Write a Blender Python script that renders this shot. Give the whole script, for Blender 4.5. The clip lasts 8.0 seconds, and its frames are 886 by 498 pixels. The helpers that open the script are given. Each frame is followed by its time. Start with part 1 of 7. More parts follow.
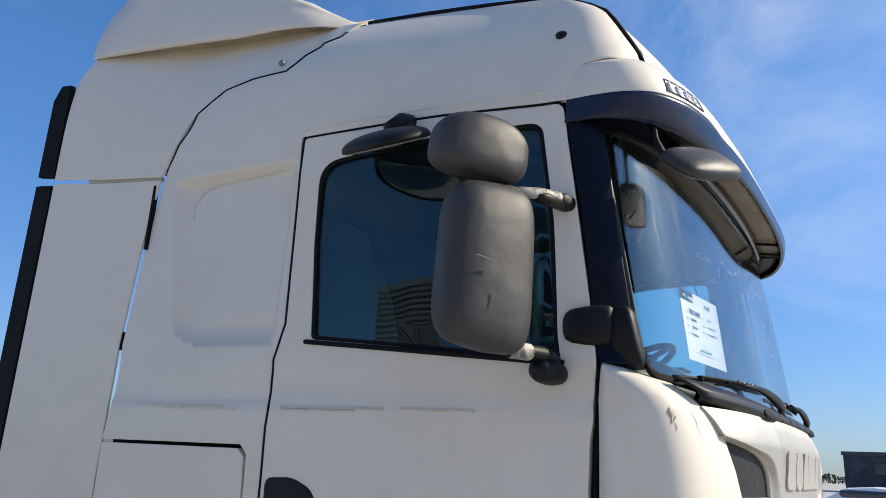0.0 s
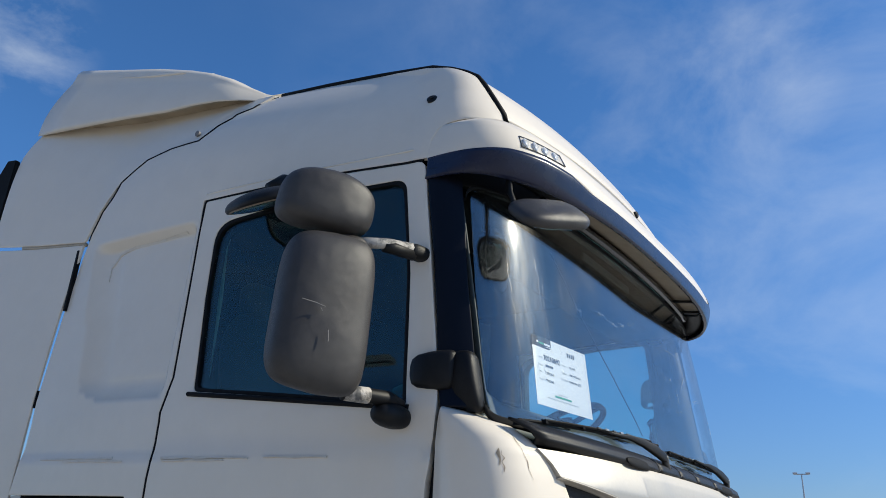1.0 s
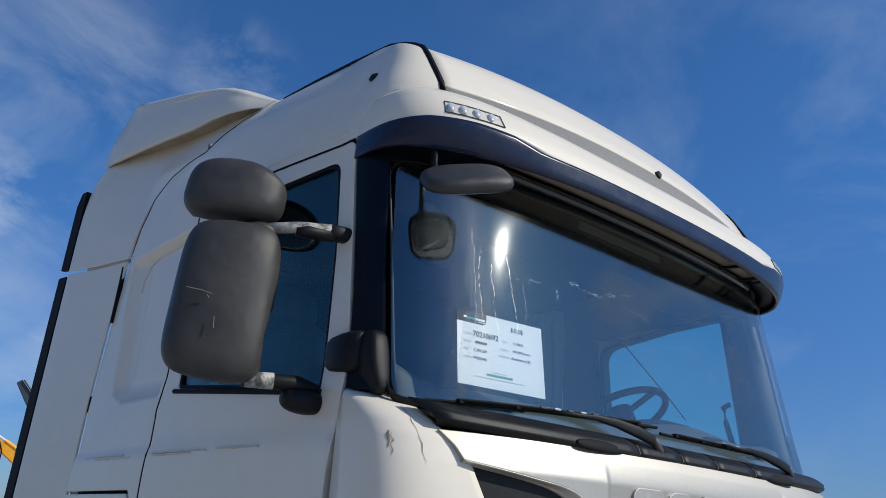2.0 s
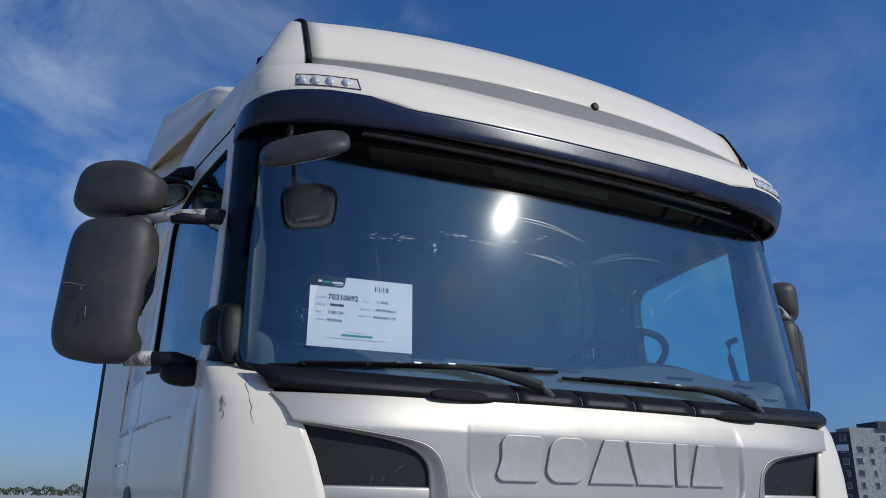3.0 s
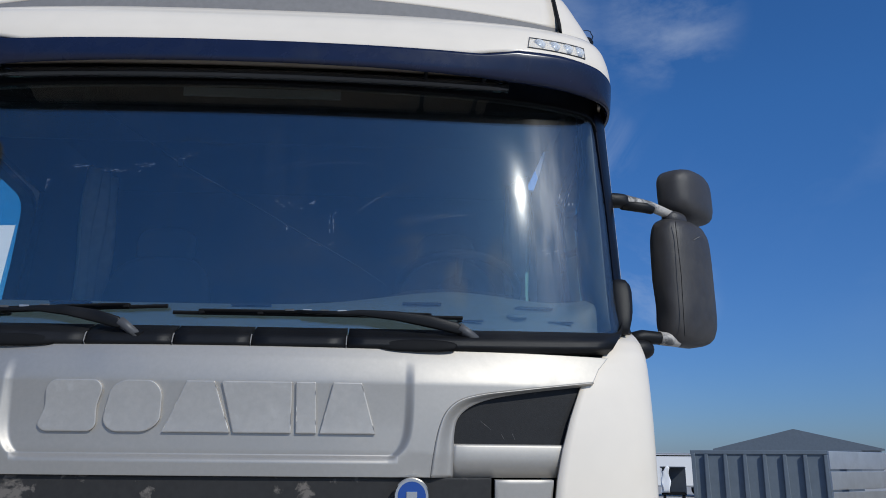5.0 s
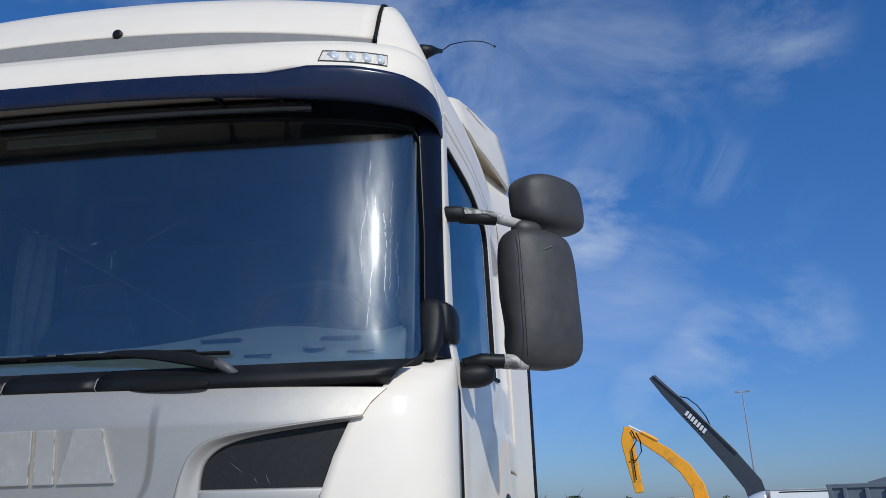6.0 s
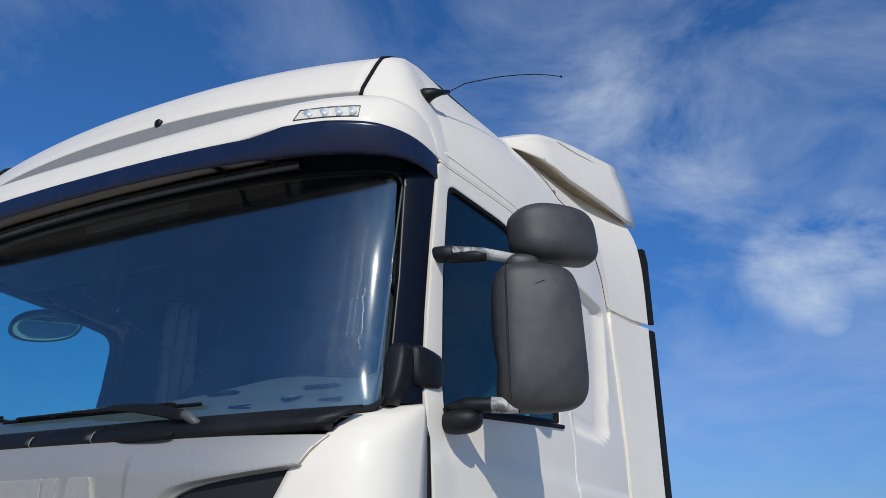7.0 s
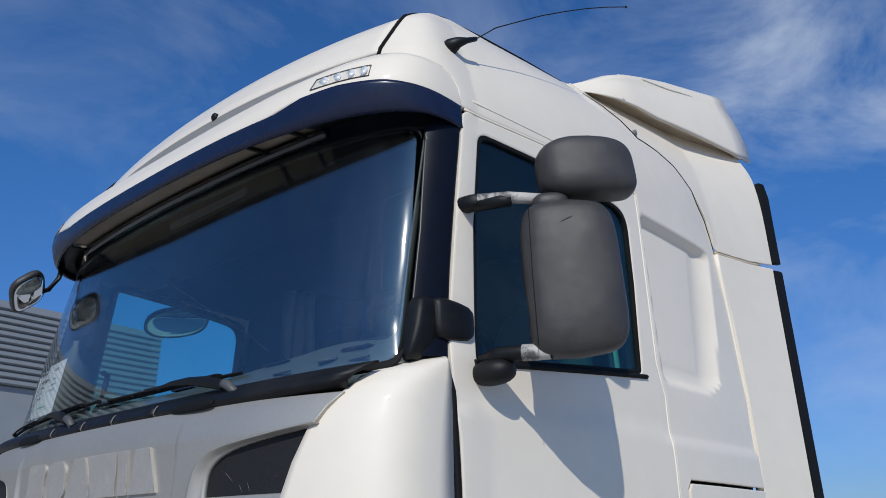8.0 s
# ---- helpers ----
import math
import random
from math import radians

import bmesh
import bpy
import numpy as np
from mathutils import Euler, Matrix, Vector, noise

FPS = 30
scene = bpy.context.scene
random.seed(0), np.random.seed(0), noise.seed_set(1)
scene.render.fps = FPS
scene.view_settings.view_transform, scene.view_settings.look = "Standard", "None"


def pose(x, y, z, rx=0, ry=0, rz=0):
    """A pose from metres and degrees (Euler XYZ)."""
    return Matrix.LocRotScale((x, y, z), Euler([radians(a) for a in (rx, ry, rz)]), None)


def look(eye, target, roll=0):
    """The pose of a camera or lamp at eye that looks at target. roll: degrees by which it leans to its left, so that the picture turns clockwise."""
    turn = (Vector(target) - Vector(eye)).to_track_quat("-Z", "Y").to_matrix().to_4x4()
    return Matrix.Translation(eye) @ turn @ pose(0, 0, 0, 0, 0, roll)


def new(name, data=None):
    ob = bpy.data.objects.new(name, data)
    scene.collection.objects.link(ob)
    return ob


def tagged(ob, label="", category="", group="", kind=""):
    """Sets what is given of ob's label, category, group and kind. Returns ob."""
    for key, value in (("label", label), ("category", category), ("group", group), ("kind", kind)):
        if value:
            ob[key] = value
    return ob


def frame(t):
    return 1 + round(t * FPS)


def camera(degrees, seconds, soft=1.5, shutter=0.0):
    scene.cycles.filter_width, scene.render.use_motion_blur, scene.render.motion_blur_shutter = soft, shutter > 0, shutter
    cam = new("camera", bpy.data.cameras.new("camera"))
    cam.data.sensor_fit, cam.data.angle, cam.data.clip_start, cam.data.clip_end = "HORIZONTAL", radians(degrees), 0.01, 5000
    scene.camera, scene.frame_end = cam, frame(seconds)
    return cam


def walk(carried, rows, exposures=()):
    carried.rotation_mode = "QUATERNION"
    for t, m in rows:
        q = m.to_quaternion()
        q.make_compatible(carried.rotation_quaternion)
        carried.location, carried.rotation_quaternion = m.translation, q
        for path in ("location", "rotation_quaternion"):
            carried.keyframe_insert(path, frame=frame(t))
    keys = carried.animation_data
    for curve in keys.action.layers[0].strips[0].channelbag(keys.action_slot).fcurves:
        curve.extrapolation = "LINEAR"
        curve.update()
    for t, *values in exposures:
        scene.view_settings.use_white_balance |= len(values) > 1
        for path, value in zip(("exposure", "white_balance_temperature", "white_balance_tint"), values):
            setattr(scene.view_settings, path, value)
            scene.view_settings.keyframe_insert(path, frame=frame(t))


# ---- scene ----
cam = camera(60.4, 8.0, 0.9)
PATH = [
    (0, (-3.139, -0.322, 1.707), (-1.498, 0.687, 2.247), 2.4),
    (0.5, (-3.137, -0.452, 1.671), (-1.578, 0.588, 2.369), 2.8),
    (1, (-2.915, -0.799, 1.614), (-1.378, 0.249, 2.349), 2.5),
    (1.5, (-2.642, -1.077, 1.586), (-1.151, 0.025, 2.337), 2.6),
    (1.7, (-2.5, -1.165, 1.612), (-1.111, 0.066, 2.357), 2.9),
    (2.8, (-1.642, -1.77, 1.598), (-0.825, -0.068, 2.259), 1.6),
    (3, (-1.486, -1.858, 1.623), (-0.674, -0.138, 2.242), 0.9),
    (3.5, (-1.02, -2.075, 1.619), (-0.22, -0.333, 2.19), 0.4),
    (4, (-0.514, -2.113, 1.617), (0.193, -0.325, 2.166), 0.7),
    (4.2, (-0.288, -2.113, 1.603), (0.343, -0.294, 2.144), 0.9),
    (5.3, (0.746, -1.841, 1.602), (0.659, 0.082, 2.147), 0.3),
    (5.5, (0.944, -1.823, 1.583), (0.783, 0.088, 2.151), 0.0),
    (6, (1.364, -1.706, 1.587), (1.167, 0.176, 2.235), -1.6),
    (6.5, (1.746, -1.561, 1.584), (1.45, 0.277, 2.316), -1.4),
    (7, (2.082, -1.44, 1.575), (1.287, 0.223, 2.35), 0.5),
    (7.5, (2.283, -1.237, 1.565), (1.128, 0.208, 2.325), 1.1),
    (8, (2.395, -1.124, 1.514), (1.204, 0.305, 2.249), -0.6),
]
EXPOSURES = [(0.0, 0.90, 7300, 6.5), (0.5, 0.75, 7050, 4.5), (1.5, 0.37, 6550, 4), (2.8, -0.05, 6030, 6.5), (3.5, -0.15, 5950, 7), (4.2, -0.13, 5950, 7), (5.5, 0.05, 5920, 6.5), (6.5, 0.13, 5940, 6), (8.0, 0.09, 6020, 6.5)]
walk(cam, [(t, look(eye, target, roll)) for t, eye, target, roll in PATH], EXPOSURES)

SUN_DIR = Vector((0.44, -0.68, 0.59)).normalized()
world = bpy.data.worlds.new("sky_world")
scene.world = world
world.use_nodes = True
wt = world.node_tree
wt.nodes.clear()


def node(tree, kind, **values):
    n = tree.nodes.new(kind)
    for key, value in values.items():
        n.inputs[key.replace("_", " ")].default_value = value
    return n


sky = wt.nodes.new("ShaderNodeTexSky")
sky.sky_type = "NISHITA"
sky.sun_disc = False
sky.sun_elevation = math.asin(SUN_DIR.z)
sky.sun_rotation = math.atan2(SUN_DIR.x, SUN_DIR.y)
sky.air_density, sky.dust_density, sky.ozone_density = 1.0, 0.4, 2.2
# thin streaks of high cloud all round the sky
coords = wt.nodes.new("ShaderNodeTexCoord")
squash = wt.nodes.new("ShaderNodeMapping")
squash.inputs["Rotation"].default_value = (0.25, 0.15, 0.7)
squash.inputs["Location"].default_value = (0.4, 0.3, 0.2)
squash.inputs["Scale"].default_value = (1.0, 1.5, 2.3)
wisps = node(wt, "ShaderNodeTexNoise", Scale=2.8, Detail=12.0, Roughness=0.60, Distortion=0.42)
veil = node(wt, "ShaderNodeTexNoise", Scale=0.9, Detail=3.0, Roughness=0.5)
gain = wt.nodes.new("ShaderNodeMapRange")
gain.inputs[1].default_value, gain.inputs[2].default_value, gain.inputs[4].default_value = 0.44, 0.73, 0.64
gain2 = wt.nodes.new("ShaderNodeMapRange")
gain2.inputs[1].default_value, gain2.inputs[2].default_value = 0.40, 0.56
both = wt.nodes.new("ShaderNodeMath")
both.operation = "MULTIPLY"
cloud = wt.nodes.new("ShaderNodeMixRGB")
cloud.inputs[2].default_value = (7.2, 7.6, 8.3, 1)
tint = wt.nodes.new("ShaderNodeMixRGB")
tint.blend_type = "MULTIPLY"
tint.inputs[0].default_value = 1.0
height = wt.nodes.new("ShaderNodeSeparateXYZ")
climb = wt.nodes.new("ShaderNodeMapRange")
climb.inputs[2].default_value = 0.42
hues = wt.nodes.new("ShaderNodeMixRGB")
hues.inputs[1].default_value = (0.395, 0.525, 0.865, 1)
hues.inputs[2].default_value = (0.43, 0.80, 1.25, 1)
wt.links.new(coords.outputs["Generated"], height.inputs[0])
wt.links.new(height.outputs["Z"], climb.inputs[0])
wt.links.new(climb.outputs[0], hues.inputs[0])
wt.links.new(hues.outputs[0], tint.inputs[2])
ground_back = wt.nodes.new("ShaderNodeBackground")
ground_back.inputs["Strength"].default_value = 0.085
wout = wt.nodes.new("ShaderNodeOutputWorld")
wl = wt.links.new
swing = wt.nodes.new("ShaderNodeMapping")
swing.inputs["Rotation"].default_value = (0, 0, -0.64)
wl(coords.outputs["Generated"], swing.inputs["Vector"])
wl(swing.outputs["Vector"], squash.inputs["Vector"])
wl(squash.outputs["Vector"], wisps.inputs["Vector"])
wl(swing.outputs["Vector"], veil.inputs["Vector"])
wl(wisps.outputs["Fac"], gain.inputs[0])
wl(veil.outputs["Fac"], gain2.inputs[0])
wl(gain.outputs[0], both.inputs[0])
bank = wt.nodes.new("ShaderNodeVectorMath")
bank.operation = "DOT_PRODUCT"
bank.inputs[1].default_value = Vector((0.03, 0.98, 0.14)).normalized()
wl(coords.outputs["Generated"], bank.inputs[0])
reach = wt.nodes.new("ShaderNodeMapRange")
reach.inputs[1].default_value, reach.inputs[2].default_value = 0.60, 0.95
reach.inputs[3].default_value, reach.inputs[4].default_value = 0.30, 0.55
both_ways = wt.nodes.new("ShaderNodeMath")
both_ways.operation = "ABSOLUTE"
wl(bank.outputs["Value"], both_ways.inputs[0])
wl(both_ways.outputs[0], reach.inputs[0])
spread = wt.nodes.new("ShaderNodeMath")
spread.operation = "MULTIPLY"
wl(gain2.outputs[0], spread.inputs[0])
wl(reach.outputs[0], spread.inputs[1])
lift = wt.nodes.new("ShaderNodeMapRange")
lift.inputs[1].default_value, lift.inputs[2].default_value = 0.06, 0.34
lift.inputs[3].default_value, lift.inputs[4].default_value = 0.3, 1.0
wl(height.outputs["Z"], lift.inputs[0])
higher = wt.nodes.new("ShaderNodeMath")
higher.operation = "MULTIPLY"
wl(spread.outputs[0], higher.inputs[0])
wl(lift.outputs[0], higher.inputs[1])


def cloud_field(bearing, rise, inner, outer, amount, before):
    """A field of cloud round one place in the sky, over what is there already."""
    b, r = radians(bearing), radians(rise)
    near = wt.nodes.new("ShaderNodeVectorMath")
    near.operation = "DOT_PRODUCT"
    near.inputs[1].default_value = (math.sin(b) * math.cos(r), math.cos(b) * math.cos(r), math.sin(r))
    wl(coords.outputs["Generated"], near.inputs[0])
    fall = wt.nodes.new("ShaderNodeMapRange")
    fall.interpolation_type = "SMOOTHSTEP"
    fall.inputs[1].default_value, fall.inputs[2].default_value = math.cos(radians(outer)), math.cos(radians(inner))
    fall.inputs[4].default_value = amount
    wl(near.outputs["Value"], fall.inputs[0])
    most = wt.nodes.new("ShaderNodeMath")
    most.operation = "MAXIMUM"
    wl(before, most.inputs[0])
    wl(fall.outputs[0], most.inputs[1])
    return most.outputs[0]


fields = higher.outputs[0]
for patch in ((-12, 31, 2, 9, 1.0), (-6, 29, 1, 7, 1.0), (-9, 22, 0, 4, 0.6), (-3.6, 25.7, 1, 5, 0.9), (1.2, 19.5, 1.5, 5.5, 1.4), (5.5, 20.5, 1, 5, 1.5), (2.4, 16.2, 0, 2.2, 1.1), (10, 30, 1, 8, 0.6), (15.5, 23, 0.5, 3.5, 0.9),
              (21, 31, 1, 6, 0.7), (8.5, 7.2, 0, 3.5, 0.7), (11.5, 8.6, 0, 4, 0.7), (14, 10.2, 0, 4.5, 0.8), (19, 11.6, 0, 5, 0.7), (46, 15, 0, 4, 0.5), (52, 24, 1, 6, 0.3), (81.5, 32, 2, 9, 0.42)):
    fields = cloud_field(*patch, fields)
# clouds behind the camera, mirrored in the windscreen
for patch in ((176, 31.5, 0, 4, 1.1), (167, 27.5, 0, 3, 0.9), (156, 28.5, 0, 4.5, 1.1), (148, 26.5, 0, 3, 0.8), (143, 32.5, 0, 5, 1.1), (137, 31.5, 0, 5, 1.1), (150, 37, 0, 4, 0.6), (118, 28, 2, 10, 0.8), (131, 33, 1, 6, 0.7)):
    fields = cloud_field(*patch, fields)
wl(fields, both.inputs[1])
wl(both.outputs[0], cloud.inputs[0])
wl(sky.outputs["Color"], tint.inputs[1])
wl(tint.outputs["Color"], cloud.inputs[1])
wl(cloud.outputs["Color"], ground_back.inputs["Color"])
wl(ground_back.outputs[0], wout.inputs["Surface"])

sun_lamp = bpy.data.lights.new("sun", "SUN")
sun_lamp.energy, sun_lamp.angle, sun_lamp.color = 3.05, radians(0.53), (1.0, 0.925, 0.81)
sun = new("sun", sun_lamp)
sun.matrix_world = look(SUN_DIR * 30, (0, 0, 0))

# ------------------------------------------------------------------ materials


def material(name, base, rough=0.5, metal=0.0, coat=0.0, coat_rough=0.08, dent=0.0, vary=0.08, grain=40.0, bump=0.0, bump_scale=300.0, stain=None, stain_scale=1.6, stain_edge=(0.52, 0.72), spec=0.5, rough_vary=0.06):
    """A painted, plastic or mineral surface with variation at two scales and fine relief."""
    m = bpy.data.materials.new(name)
    m.use_nodes = True
    t = m.node_tree
    b = t.nodes["Principled BSDF"]
    b.inputs["Metallic"].default_value = metal
    b.inputs["Coat Weight"].default_value = coat
    b.inputs["Coat Roughness"].default_value = coat_rough
    b.inputs["Specular IOR Level"].default_value = spec
    tc = t.nodes.new("ShaderNodeTexCoord")
    info = t.nodes.new("ShaderNodeNewGeometry")
    n1 = node(t, "ShaderNodeTexNoise", Scale=grain, Detail=5.0, Roughness=0.6)
    n2 = node(t, "ShaderNodeTexNoise", Scale=stain_scale, Detail=6.0, Roughness=0.65, Distortion=0.4)
    t.links.new(info.outputs["Position"], n1.inputs["Vector"])
    t.links.new(info.outputs["Position"], n2.inputs["Vector"])
    ramp = t.nodes.new("ShaderNodeMapRange")
    ramp.inputs[1].default_value, ramp.inputs[2].default_value = 0.3, 0.7
    ramp.inputs[3].default_value, ramp.inputs[4].default_value = 1 - vary, 1 + vary
    t.links.new(n1.outputs["Fac"], ramp.inputs[0])
    mul = t.nodes.new("ShaderNodeMixRGB")
    mul.blend_type = "MULTIPLY"
    mul.inputs[0].default_value = 1.0
    mul.inputs[1].default_value = (*base, 1)
    t.links.new(ramp.outputs[0], mul.inputs[2])
    colour = mul.outputs[0]
    if stain:
        fade = t.nodes.new("ShaderNodeMapRange")
        fade.inputs[1].default_value, fade.inputs[2].default_value = stain_edge
        fade.inputs[4].default_value = stain[3]
        t.links.new(n2.outputs["Fac"], fade.inputs[0])
        mix = t.nodes.new("ShaderNodeMixRGB")
        mix.inputs[2].default_value = (*stain[:3], 1)
        t.links.new(fade.outputs[0], mix.inputs[0])
        t.links.new(colour, mix.inputs[1])
        colour = mix.outputs[0]
    t.links.new(colour, b.inputs["Base Color"])
    rr = t.nodes.new("ShaderNodeMapRange")
    rr.inputs[1].default_value, rr.inputs[2].default_value = 0.3, 0.7
    rr.inputs[3].default_value, rr.inputs[4].default_value = max(rough - rough_vary, 0.0), rough + rough_vary
    t.links.new(n2.outputs["Fac"], rr.inputs[0])
    t.links.new(rr.outputs[0], b.inputs["Roughness"])
    if bump:
        n3 = node(t, "ShaderNodeTexNoise", Scale=bump_scale, Detail=3.0)
        t.links.new(info.outputs["Position"], n3.inputs["Vector"])
        bp = node(t, "ShaderNodeBump", Strength=bump, Distance=0.002)
        t.links.new(n3.outputs["Fac"], bp.inputs["Height"])
        t.links.new(bp.outputs["Normal"], b.inputs["Normal"])
        if dent:
            n4 = node(t, "ShaderNodeTexNoise", Scale=11.0, Detail=2.0)
            t.links.new(info.outputs["Position"], n4.inputs["Vector"])
            dip = node(t, "ShaderNodeBump", Strength=dent, Distance=0.02)
            t.links.new(n4.outputs["Fac"], dip.inputs["Height"])
            t.links.new(dip.outputs["Normal"], bp.inputs["Normal"])
    return m


def glass(name, tint_colour, gloss_rough=0.012, f0=0.045, film=0.0, smear=0.0):
    m = bpy.data.materials.new(name)
    m.use_nodes = True
    t = m.node_tree
    t.nodes.clear()
    clear = t.nodes.new("ShaderNodeBsdfTransparent")
    clear.inputs["Color"].default_value = (*tint_colour, 1)
    gloss = t.nodes.new("ShaderNodeBsdfGlossy")
    gloss.inputs["Roughness"].default_value = gloss_rough
    face = t.nodes.new("ShaderNodeLayerWeight")
    face.inputs["Blend"].default_value = 0.5
    steep = t.nodes.new("ShaderNodeMath")
    steep.operation, steep.inputs[1].default_value = "POWER", 5.0
    fres = t.nodes.new("ShaderNodeMath")
    fres.operation = "MULTIPLY_ADD"
    fres.inputs[1].default_value, fres.inputs[2].default_value = 1 - f0, f0
    t.links.new(face.outputs["Facing"], steep.inputs[0])
    t.links.new(steep.outputs[0], fres.inputs[0])
    mix = t.nodes.new("ShaderNodeMixShader")
    out = t.nodes.new("ShaderNodeOutputMaterial")
    t.links.new(fres.outputs[0], mix.inputs[0])
    t.links.new(clear.outputs[0], mix.inputs[1])
    t.links.new(gloss.outputs[0], mix.inputs[2])
    surface = mix.outputs[0]
    if smear:
        # wiped haze spreads bright reflections upright
        soft = t.nodes.new("ShaderNodeBsdfGlossy")
        soft.inputs["Roughness"].default_value = 0.13
        soft.inputs["Anisotropy"].default_value = 0.2
        grain_way = t.nodes.new("ShaderNodeTangent")
        grain_way.direction_type, grain_way.axis = "RADIAL", "Z"
        t.links.new(grain_way.outputs[0], soft.inputs["Tangent"])
        blend = t.nodes.new("ShaderNodeMixShader")
        blend.inputs[0].default_value = smear
        t.links.new(gloss.outputs[0], blend.inputs[1])
        t.links.new(soft.outputs[0], blend.inputs[2])
        t.links.new(blend.outputs[0], mix.inputs[2])
    if film:
        # a thin pale film: dust and wiper streaks on panes, reflection on lamp lenses
        geo = t.nodes.new("ShaderNodeNewGeometry")
        stretch = t.nodes.new("ShaderNodeMapping")
        stretch.inputs["Scale"].default_value = (9.0, 3.0, 1.3)
        n1 = node(t, "ShaderNodeTexNoise", Scale=2.2, Detail=7.0, Roughness=0.7, Distortion=0.6)
        t.links.new(geo.outputs["Position"], stretch.inputs["Vector"])
        t.links.new(stretch.outputs["Vector"], n1.inputs["Vector"])
        amount = t.nodes.new("ShaderNodeMapRange")
        amount.inputs[1].default_value, amount.inputs[2].default_value = 0.48, 0.80
        amount.inputs[3].default_value, amount.inputs[4].default_value = film * 0.55, film * 2.2
        t.links.new(n1.outputs["Fac"], amount.inputs[0])
        dust = t.nodes.new("ShaderNodeBsdfDiffuse")
        dust.inputs["Color"].default_value = (0.62, 0.64, 0.64, 1)
        over = t.nodes.new("ShaderNodeMixShader")
        t.links.new(amount.outputs[0], over.inputs[0])
        t.links.new(surface, over.inputs[1])
        t.links.new(dust.outputs[0], over.inputs[2])
        surface = over.outputs[0]
    t.links.new(surface, out.inputs["Surface"])
    return m


M_WHITE = material("white_paint", (0.79, 0.705, 0.585), 0.55, coat=0.5, vary=0.02, grain=9, stain=(0.62, 0.55, 0.44, 0.22), stain_scale=1.1, spec=0.35)
M_SILVER = material("silver_grille_paint", (0.46, 0.43, 0.385), 0.52, metal=0.70, coat=0.0, vary=0.03, grain=90, stain=(0.30, 0.29, 0.27, 0.25), stain_scale=3.0)
M_LETTER = material("silver_relief", (0.49, 0.46, 0.415), 0.52, metal=0.58, vary=0.05, grain=60, stain=(0.60, 0.58, 0.54, 0.4), stain_scale=26, stain_edge=(0.56, 0.70))
M_BLACK = material("black_plastic", (0.007, 0.0072, 0.008), 0.46, vary=0.12, grain=60, bump=0.25, bump_scale=700, spec=0.24, stain=(0.035, 0.033, 0.032, 0.3), stain_scale=5)
M_MIRROR_SHELL = material("grained_grey_plastic", (0.041, 0.0375, 0.036), 0.46, spec=0.42, vary=0.12, grain=30, bump=0.35, bump_scale=900, dent=0.2, stain=(0.066, 0.061, 0.057, 0.7), stain_scale=6, stain_edge=(0.42, 0.72), rough_vary=0.12)
M_VISOR = material("dark_blue_visor_acrylic", (0.009, 0.013, 0.038), 0.27, coat=0.12, coat_rough=0.2, vary=0.1, grain=20, stain=(0.018, 0.022, 0.036, 0.5), stain_scale=9, spec=0.36)
M_PILLAR = material("satin_black_pillar", (0.004, 0.005, 0.010), 0.36, vary=0.1, grain=30, spec=0.18)
M_SCRATCH = material("pale_scratch", (0.16, 0.155, 0.15), 0.7, vary=0.3, grain=200)
M_KNUCKLE = material("worn_grey_plastic", (0.075, 0.075, 0.078), 0.5, spec=0.4, vary=0.15, grain=60, stain=(0.20, 0.20, 0.20, 0.5), stain_scale=20)
M_RUBBER = material("black_rubber", (0.006, 0.006, 0.0065), 0.72, spec=0.18, vary=0.15, grain=80)
M_GREYBAND = material("grey_band_plastic", (0.20, 0.19, 0.18), 0.7, vary=0.08, grain=50)
M_WORN = material("worn_grey_metal", (0.10, 0.097, 0.092), 0.6, vary=0.2, grain=60, bump=0.8, bump_scale=160, stain=(0.46, 0.43, 0.39, 1.0), stain_scale=22, stain_edge=(0.40, 0.52))
M_INLET = material("dark_scratched_inlet", (0.012, 0.012, 0.013), 0.6, spec=0.3, vary=0.2, grain=120, bump=0.25, bump_scale=500, stain=(0.10, 0.10, 0.10, 0.4), stain_scale=30, stain_edge=(0.66, 0.72))
M_DIRTY = material("dirty_black_plate", (0.02, 0.019, 0.018), 0.7, vary=0.2, grain=60, stain=(0.16, 0.14, 0.12, 0.9), stain_scale=12, stain_edge=(0.55, 0.62))
M_DASH = material("grey_dash_plastic", (0.064, 0.085, 0.083), 0.6, vary=0.08, grain=50, bump=0.3, bump_scale=600)
M_DASHDARK = material("dark_grey_trim_plastic", (0.060, 0.074, 0.071), 0.6, vary=0.1, grain=50)
M_TRIM = material("dark_cab_trim", (0.007, 0.008, 0.009), 0.75, spec=0.15, vary=0.1, grain=30)
M_SEAT = material("dark_seat_cloth", (0.03, 0.032, 0.036), 0.9, vary=0.2, grain=200)
M_CURTAIN = material("pale_curtain_cloth", (0.34, 0.35, 0.33), 0.9, vary=0.1, grain=30)
M_PAPER = material("white_paper", (0.82, 0.83, 0.84), 0.55, vary=0.01, grain=30)
M_INK = material("black_ink", (0.02, 0.02, 0.022), 0.6, vary=0.02)
M_GREYINK = material("grey_ink", (0.66, 0.66, 0.67), 0.6, vary=0.02)
M_GREEN = material("green_ink", (0.03, 0.33, 0.16), 0.6, vary=0.02)
M_CHROME = material("lamp_reflector", (0.80, 0.80, 0.80), 0.14, metal=1.0, vary=0.03)
M_LAMPBACK = material("lamp_bezel", (0.06, 0.06, 0.064), 0.35, metal=0.3, vary=0.03)
M_LAMPWHITE = material("lamp_reflector_white", (0.86, 0.86, 0.85), 0.3, metal=0.2, vary=0.02)
